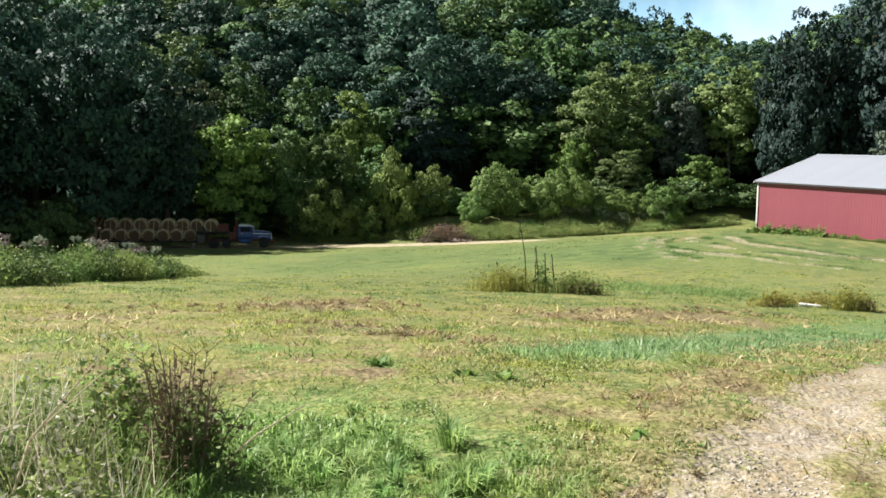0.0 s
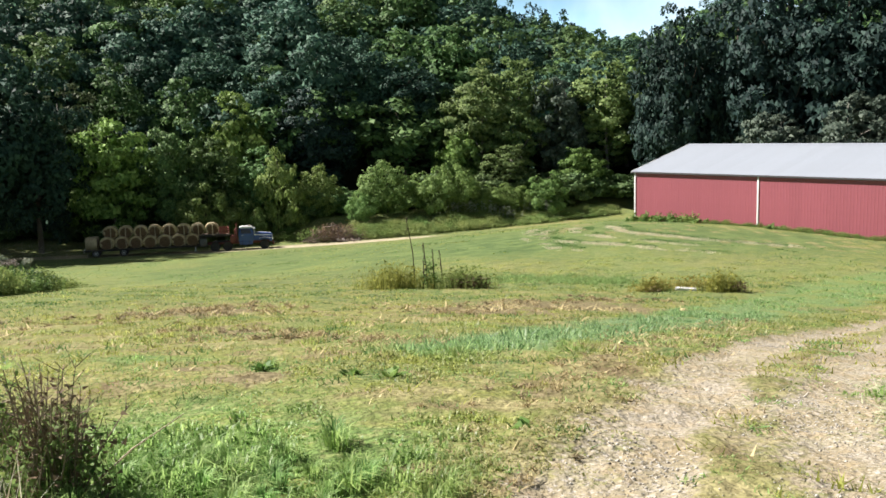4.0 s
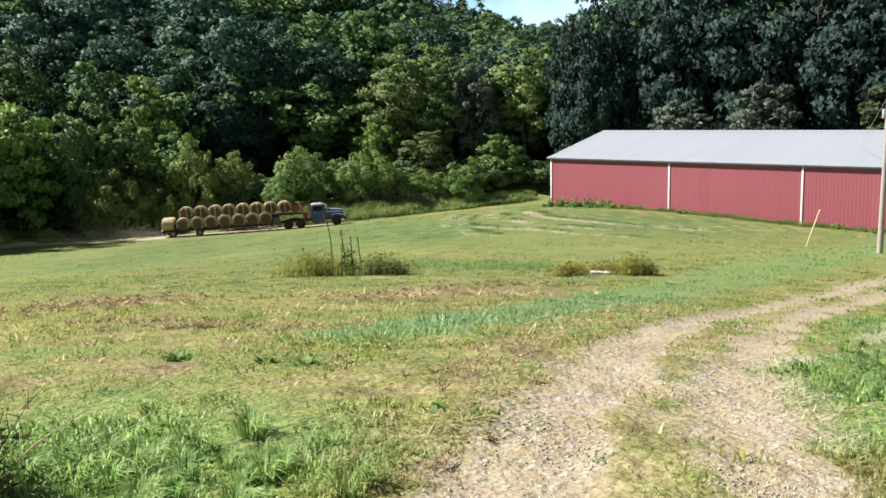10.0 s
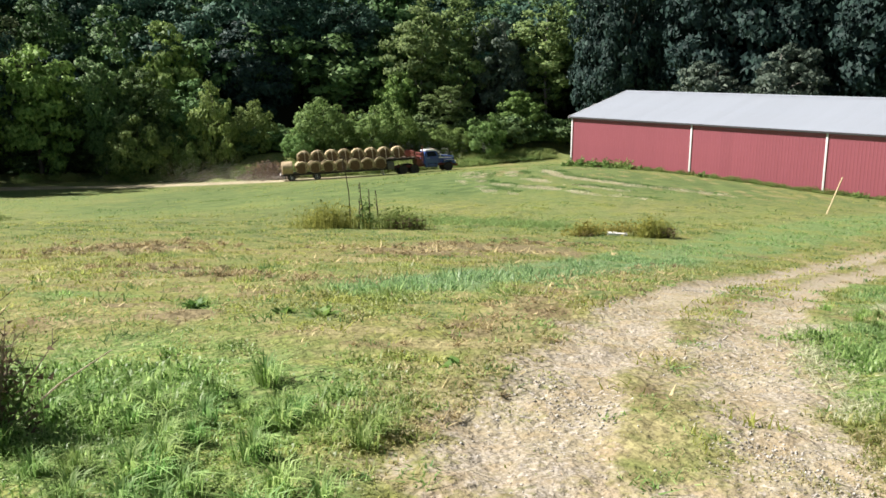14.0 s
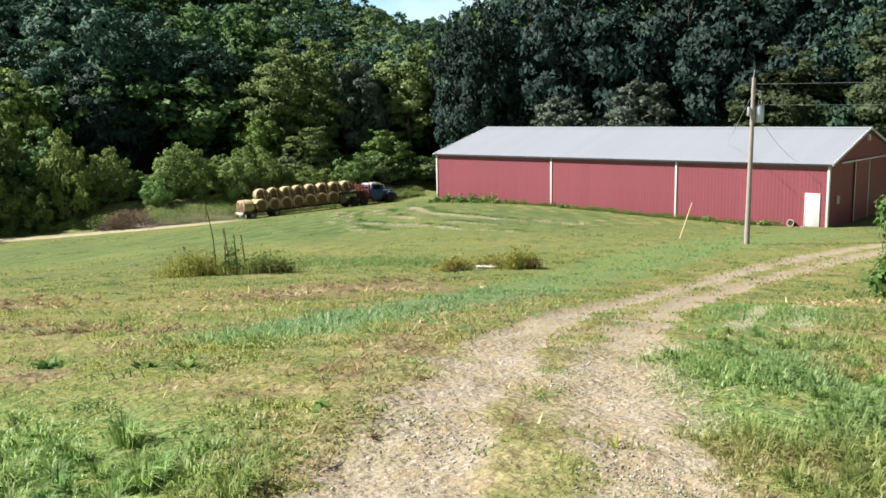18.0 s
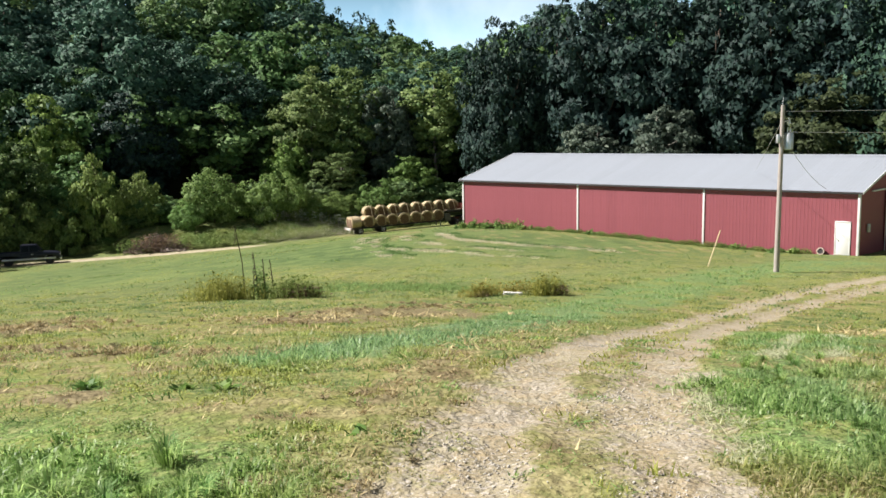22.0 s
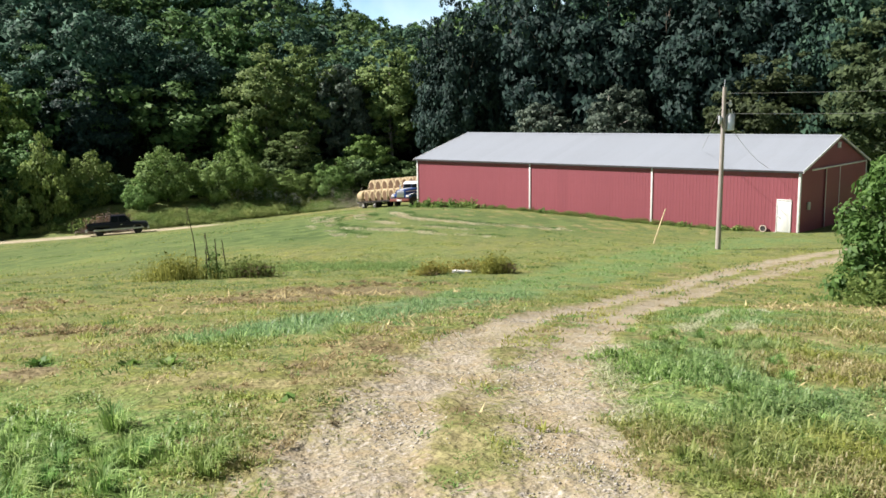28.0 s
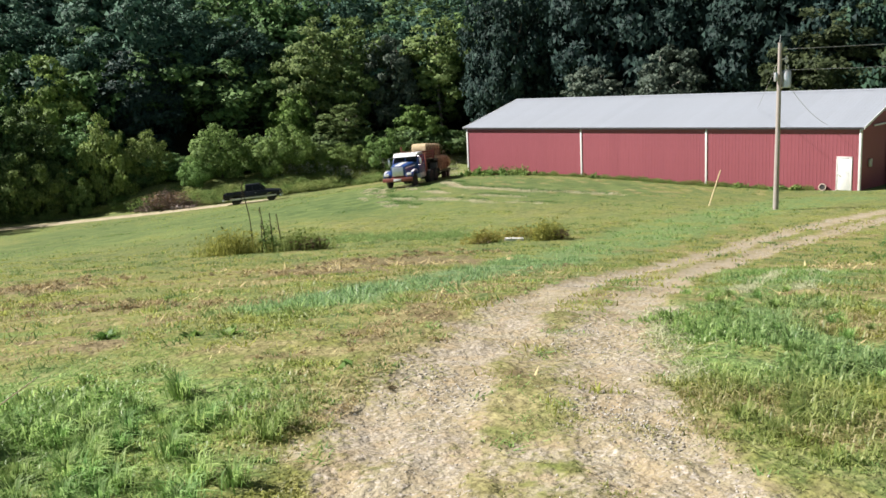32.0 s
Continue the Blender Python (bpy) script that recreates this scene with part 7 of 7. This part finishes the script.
def build_bales(trailer):
    """Bales in two rows across the trailer, two tiers; returns each with its place on the trailer."""
    meshes = [bale_mesh(k) for k in range(5)]
    for me in meshes:
        me.materials.append(M_HAY)
        me.materials.append(M_HAYEND)
    spots = []
    for side in (-0.61, 0.61):
        for i in range(8):
            spots.append((-1.94 if i == 0 else 8.2 - 1.43 * (7 - i), side, 0.82 + 0.60, "lower"))
    for i in range(8):
        spots.append((-0.03 + 1.48 * i, 0.0, 2.52 - 0.01 * i, "upper" if i < 6 else "front"))
    rs = random.Random(4)
    out = []
    for k, (x, y, z, tier) in enumerate(spots):
        label = {"lower": "round hay bale on its side on the trailer deck", "upper": "strapped round hay bale stacked on lower bales",
                 "front": "strapped round hay bale on the raised front deck"}[tier]
        turn = 90 if x < -1.5 else 0
        local = pose(x + rs.uniform(-.03, .03), y, z, 0, rs.uniform(-8, 8), turn + rs.uniform(-1.5, 1.5))
        if turn:
            label = "round hay bale set endways at the trailer's tail"
        local = local @ Matrix.Diagonal((0.95, 1.0 if tier == "lower" else 1.36, 0.95, 1))
        ob = new("hay_bale", meshes[k % 5])
        tagged(ob, label, "hay bale", "hay bales on the trailer")
        out.append((ob, local))
    spots = [(-0.03 + 1.48 * i, 2.52 - 0.01 * i, 0.86 if i < 6 else 1.85) for i in range(8)] + [(-1.94, 1.42, 0.86)]
    for x, z, low in spots:
        bm = bmesh.new()
        pts = [(x + 0.06, -1.27, low), (x + 0.04, -1.27, z - 0.62), (x + 0.02, -0.86, z + 0.36), (x, -0.6, z + 0.60), (x, 0.6, z + 0.60), (x + 0.02, 0.86, z + 0.36), (x + 0.04, 1.27, z - 0.62), (x + 0.06, 1.27, low)]
        for a, b in zip(pts[:-1], pts[1:]):
            va = [bm.verts.new((p[0] + s * 0.038, p[1], p[2])) for p in (a, b) for s in (-1, 1)]
            vb = [bm.verts.new((p[0] + s * 0.038, p[1] * 1.008, p[2] + 0.008)) for p in (a, b) for s in (-1, 1)]
            for q in ((0, 1, 3, 2),):
                bm.faces.new([va[i] for i in q])
                bm.faces.new([vb[i] for i in q][::-1])
            for i, j in ((0, 1), (1, 3), (3, 2), (2, 0)):
                bm.faces.new((va[i], vb[i], vb[j], va[j]))
        bmesh.ops.recalc_face_normals(bm, faces=bm.faces)
        part("tie_strap", bm, M_STRAP, trailer, "tan strap over the bales", True)
    return out


def build_pickup():
    t = thing("pickup_truck", pose(-40, 94, -4.5), "dark navy pickup truck with silver lower trim", "pickup truck")
    wheels = []
    t.scale = (1.08, 1.08, 1.08)
    for x in (0, 3.5):
        for y in (-0.82, 0.82):
            wheels.append((add_wheel(t, x, y, 0.38, 0.26, M_SILVER), x, y, 0.38))
    bm = bmesh.new()
    body = [(-1.06, 0.62), (-1.06, 0.80), (0.92, 0.80), (0.95, 1.20), (3.0, 1.18), (4.25, 1.06), (4.42, 0.95), (4.45, 0.55), (4.1, 0.50), (3.98, 0.70), (3.75, 0.86), (3.5, 0.90), (3.25, 0.86), (3.02, 0.70), (2.9, 0.46), (0.62, 0.46), (0.48, 0.72), (0.25, 0.86), (0, 0.90), (-0.25, 0.86), (-0.48, 0.70), (-0.6, 0.55)]
    prism(bm, body, -0.97, 0.97, 0.03)
    part("body", bm, M_NAVY, t)
    bm = bmesh.new()
    prism(bm, [(0.97, 1.16), (2.98, 1.16), (2.42, 1.86), (1.10, 1.88)], -0.86, 0.86, 0.04)
    for v in bm.verts:
        if v.co.z > 1.4:
            v.co.y *= 0.86
    part("cab", bm, M_NAVY, t)
    bm = bmesh.new()
    box(bm, (-1.14, -0.97, 0.60), (-1.07, 0.97, 1.18), 0.015)
    part("tailgate", bm, M_NAVY, t)
    for s in (-1, 1):
        bm = bmesh.new()
        side = [(-1.06, 0.81), (0.94, 0.81), (0.94, 1.19), (-1.06, 1.18)]
        prism(bm, side, min(s * 0.90, s * 0.97), max(s * 0.90, s * 0.97), 0.012)
        part("bed_side", bm, M_NAVY, t)
    for s in (-1, 1):
        for x0, x1, x2, x3 in ((1.12, 1.74, 1.74, 1.20), (1.84, 2.80, 2.38, 1.84)):
            bm = bmesh.new()
            pts = [(x0, 1.26), (x1, 1.26), (x2, 1.80), (x3, 1.80)]
            va = [bm.verts.new((x, s * (0.872 if z < 1.4 else 0.752), z)) for x, z in pts]
            vb = [bm.verts.new((x, s * (0.845 if z < 1.4 else 0.725), z)) for x, z in pts]
            bm.faces.new(va), bm.faces.new(vb[::-1])
            for i in range(4):
                bm.faces.new((va[i], vb[i], vb[(i + 1) % 4], va[(i + 1) % 4]))
            bmesh.ops.recalc_face_normals(bm, faces=bm.faces)
            part("side_window", bm, M_GLASS, t, flat=True)
        bm = bmesh.new()
        box(bm, (-0.55, min(s * 0.965, s * 0.985), 0.50), (4.05, max(s * 0.965, s * 0.985), 0.66), 0.006)
        part("lower_trim", bm, M_SILVER, t, "silver lower trim")
        bm = bmesh.new()
        box(bm, (4.40, min(s * 0.6, s * 0.92), 0.78), (4.455, max(s * 0.6, s * 0.92), 0.94), 0.01)
        part("headlight", bm, M_LAMP, t)
        bm = bmesh.new()
        box(bm, (-1.155, min(s * 0.78, s * 0.95), 0.72), (-1.11, max(s * 0.78, s * 0.95), 1.08), 0.01)
        part("tail_lamp", bm, M_TAIL, t)
        bm = bmesh.new()
        box(bm, (2.55, min(s * 0.9, s * 1.1), 1.18), (2.68, max(s * 0.9, s * 1.1), 1.36), 0.02)
        part("mirror", bm, M_NAVY, t)
        bm = bmesh.new()
        box(bm, (1.95, min(s * 0.965, s * 0.99), 0.98), (2.12, max(s * 0.965, s * 0.99), 1.02), 0.006)
        part("door_handle", bm, M_CHROME, t)
    bm = bmesh.new()
    a = [(2.93, -0.78, 1.20), (2.93, 0.78, 1.20), (2.47, 0.68, 1.74), (2.47, -0.68, 1.74)]
    va, vb = [bm.verts.new(p) for p in a], [bm.verts.new((x + 0.015, y, z + 0.01)) for x, y, z in a]
    bm.faces.new(va), bm.faces.new(vb[::-1])
    for i in range(4):
        bm.faces.new((va[i], vb[i], vb[(i + 1) % 4], va[(i + 1) % 4]))
    bmesh.ops.recalc_face_normals(bm, faces=bm.faces)
    part("windshield", bm, M_GLASS, t, flat=True)
    for name, lo, hi, m in (("front_bumper", (4.38, -0.98, 0.42), (4.56, 0.98, 0.62), M_CHROME), ("rear_bumper", (-1.3, -0.95, 0.46), (-1.12, 0.95, 0.64), M_CHROME),
                            ("grille", (4.42, -0.55, 0.68), (4.47, 0.55, 0.92), M_BLACK), ("bed_rail", (-1.12, -0.96, 1.16), (1.05, -0.88, 1.21), M_NAVY),
                            ("bed_rail", (-1.12, 0.88, 1.16), (1.05, 0.96, 1.21), M_NAVY), ("tailgate", (-1.14, -0.9, 0.68), (-1.08, 0.9, 1.20), M_NAVY)):
        bm = bmesh.new()
        box(bm, lo, hi, 0.015)
        part(name, bm, m, t)
    bm = bmesh.new()
    rod(bm, (1.05, 0.6, 1.2), (1.02, 0.6, 2.05), 0.012, n=6)
    part("aerial", bm, M_BLACK, t)
    return t, wheels


def build_dust():
    """Fine pale dust hanging behind the trailer, in four drifts."""
    rs = np.random.RandomState(66)
    out = []
    for n, wide, high, late in ((1100, 0.9, 0.45, 0.9), (1900, 1.4, 0.7, 1.7), (2400, 1.8, 0.95, 2.7), (2000, 2.1, 1.1, 3.9)):
        c = rs.normal(size=(n, 3)) * np.array([wide, wide * 0.8, high])
        c[:, 2] = np.abs(c[:, 2]) + 0.1
        u, v = unit(rs.normal(size=(n, 3))) * 0.022, unit(rs.normal(size=(n, 3))) * 0.022
        me = raw_mesh("dust_cloud", np.stack([c - u, c + u, c + v * 1.6], 1).reshape(-1, 3), np.arange(3 * n).reshape(-1, 3))
        me.materials.append(M_DUST)
        out.append((tagged(new("dust_cloud", me), "thin pale dust cloud drifting behind the trailer", "dust", kind="stuff"), late))
    return out


M_DUST = leaf_mat("dust", (0.52, 0.48, 0.40), (0.66, 0.61, 0.52), through=0.5)


# ---- driving along the ground ----
TRACTOR_WAY = [(0.0, -26.1, 96.6), (2.0, -20.0, 98.0), (4.0, -13.6, 98.9), (7.0, -4.9, 99.2), (10.0, 3.4, 98.7), (13.5, 12.6, 98.9), (16.0, 19.0, 100.2), (19.0, 26.4, 103.2), (21.0, 32.2, 103.0),
               (22.0, 33.82, 102.56), (23.0, 35.57, 100.64), (24.0, 36.18, 96.45), (25.0, 34.88, 92.41), (26.3, 32.64, 89.8), (27.5, 31.4, 88.2), (28.3, 29.9, 86.9), (29.0, 27.4, 83.9), (30.0, 24.1, 79.4), (31.0, 21.3, 74.2), (32.0, 18.8, 68.5)]
PICKUP_WAY = [(0, -66.0, 86.5), (8, -50, 91.5), (19, -26, 97.0), (22, -15.6, 97.6), (23, -13.2, 97.9), (25.5, -7.6, 98.3), (28.3, -1.7, 98.3), (30, 1.8, 97.9), (31.5, 4.9, 97.4), (32, 5.9, 97.2)]


def along(way, t):
    """Place on a timed path, with smooth speed."""
    k = max(i for i in range(len(way)) if way[i][0] <= t or i == 0)
    k = min(k, len(way) - 2)
    p = [np.array(q[1:], float) for q in way]
    s = [q[0] for q in way]

    def slope(i):
        a, b = max(0, i - 1), min(len(way) - 1, i + 1)
        return (p[b] - p[a]) / (s[b] - s[a])

    h = s[k + 1] - s[k]
    u = (t - s[k]) / h
    return ((2 * u ** 3 - 3 * u ** 2 + 1) * p[k] + (u ** 3 - 2 * u ** 2 + u) * h * slope(k) + (3 * u ** 2 - 2 * u ** 3) * p[k + 1] + (u ** 3 - u ** 2) * h * slope(k + 1))


def seated(back, way, length):
    """The pose of a vehicle whose hind axle stands at back and that points along way, resting on the land."""
    way = way / np.linalg.norm(way)
    front = back + way * length
    left = np.array([-way[1], way[0]])
    zb, zf = float(ground_z(*back)), float(ground_z(*front))
    zl, zr = float(ground_z(*(back + left))), float(ground_z(*(back - left)))
    x = Vector((way[0] * length, way[1] * length, zf - zb)).normalized()
    y = Vector((left[0] * 2, left[1] * 2, (zl - zr) * 0.6)).normalized()
    z = x.cross(y).normalized()
    y = z.cross(x)
    m = Matrix((x, y, z)).transposed().to_4x4()
    m.translation = (back[0], back[1], zb - 0.02)
    return m


def swing(t):
    return radians(10) * float(smooth(27.0, 29.5, t))


def rolling(wheels, travelled, times):
    """Turns the wheels by the way that their vehicle has gone."""
    for w, x, y, r in wheels:
        walk(w, [(t, pose(x, y, r, 0, math.degrees(d / r), 0)) for t, d in zip(times, travelled)])


def motions():
    tractor, tractor_wheels = build_tractor()
    trailer, trailer_wheels = build_trailer()
    bales = build_bales(trailer)
    pickup, pickup_wheels = build_pickup()
    step = 0.1
    times = [round(i * step, 1) for i in range(321)]
    pin = 11.3
    rear = along(TRACTOR_WAY, 0) - pin * np.array([0.985, 0.17])
    rows_a, rows_b, rows_c, gone_a, gone_b, gone_c = [], [], [], [0.0], [0.0], [0.0]
    for i, t in enumerate(times):
        at = along(TRACTOR_WAY, t)
        way = along(TRACTOR_WAY, min(32, t + 0.3)) - along(TRACTOR_WAY, max(0, t - 0.3))
        for sub in range(4):
            hitch = along(TRACTOR_WAY, min(32, max(0, t - step * (3 - sub) / 4)))
            d = hitch - rear
            before = rear.copy()
            rear = hitch - d / np.linalg.norm(d) * pin
            if sub == 0:
                moved = 0.0
            moved += np.linalg.norm(rear - before)
        m_b = seated(rear, at - rear, pin)
        # the tractor swings out a little as it rounds the barn
        c, sn = math.cos(swing(t)), math.sin(swing(t))
        rows_a.append((t, seated(at, np.array([c * way[0] + sn * way[1], c * way[1] - sn * way[0]]), 4.6)))
        rows_b.append((t, m_b))
        pk = along(PICKUP_WAY, t)
        pway = along(PICKUP_WAY, min(32, t + 0.2)) - along(PICKUP_WAY, max(0, t - 0.2))
        rows_c.append((t, seated(pk, pway, 3.5)))
        if i:
            gone_a.append(gone_a[-1] + np.linalg.norm(at - along(TRACTOR_WAY, times[i - 1])))
            gone_b.append(gone_b[-1] + moved)
            gone_c.append(gone_c[-1] + np.linalg.norm(pk - along(PICKUP_WAY, times[i - 1])))
    walk(tractor, rows_a[::2])
    walk(trailer, rows_b[::2])
    walk(pickup, rows_c[::2])
    for ob, local in bales:
        walk(ob, [(t, m @ local) for t, m in rows_b[::2]])
    for cloud, late in build_dust():
        rows = []
        for i in range(0, len(times), 2):
            m = rows_b[max(0, i - int(late * 10))][1]
            back = m @ Vector((-1.5, 0, 0)) - Vector((max(0, late - times[i]) * 3.0, 0, 0))
            rows.append((times[i], pose(back.x, back.y, float(ground_z(back.x, back.y)))))
        walk(cloud, rows)
    rolling(tractor_wheels, gone_a, times)
    rolling(trailer_wheels, gone_b, times)
    rolling(pickup_wheels, gone_c, times)


motions()
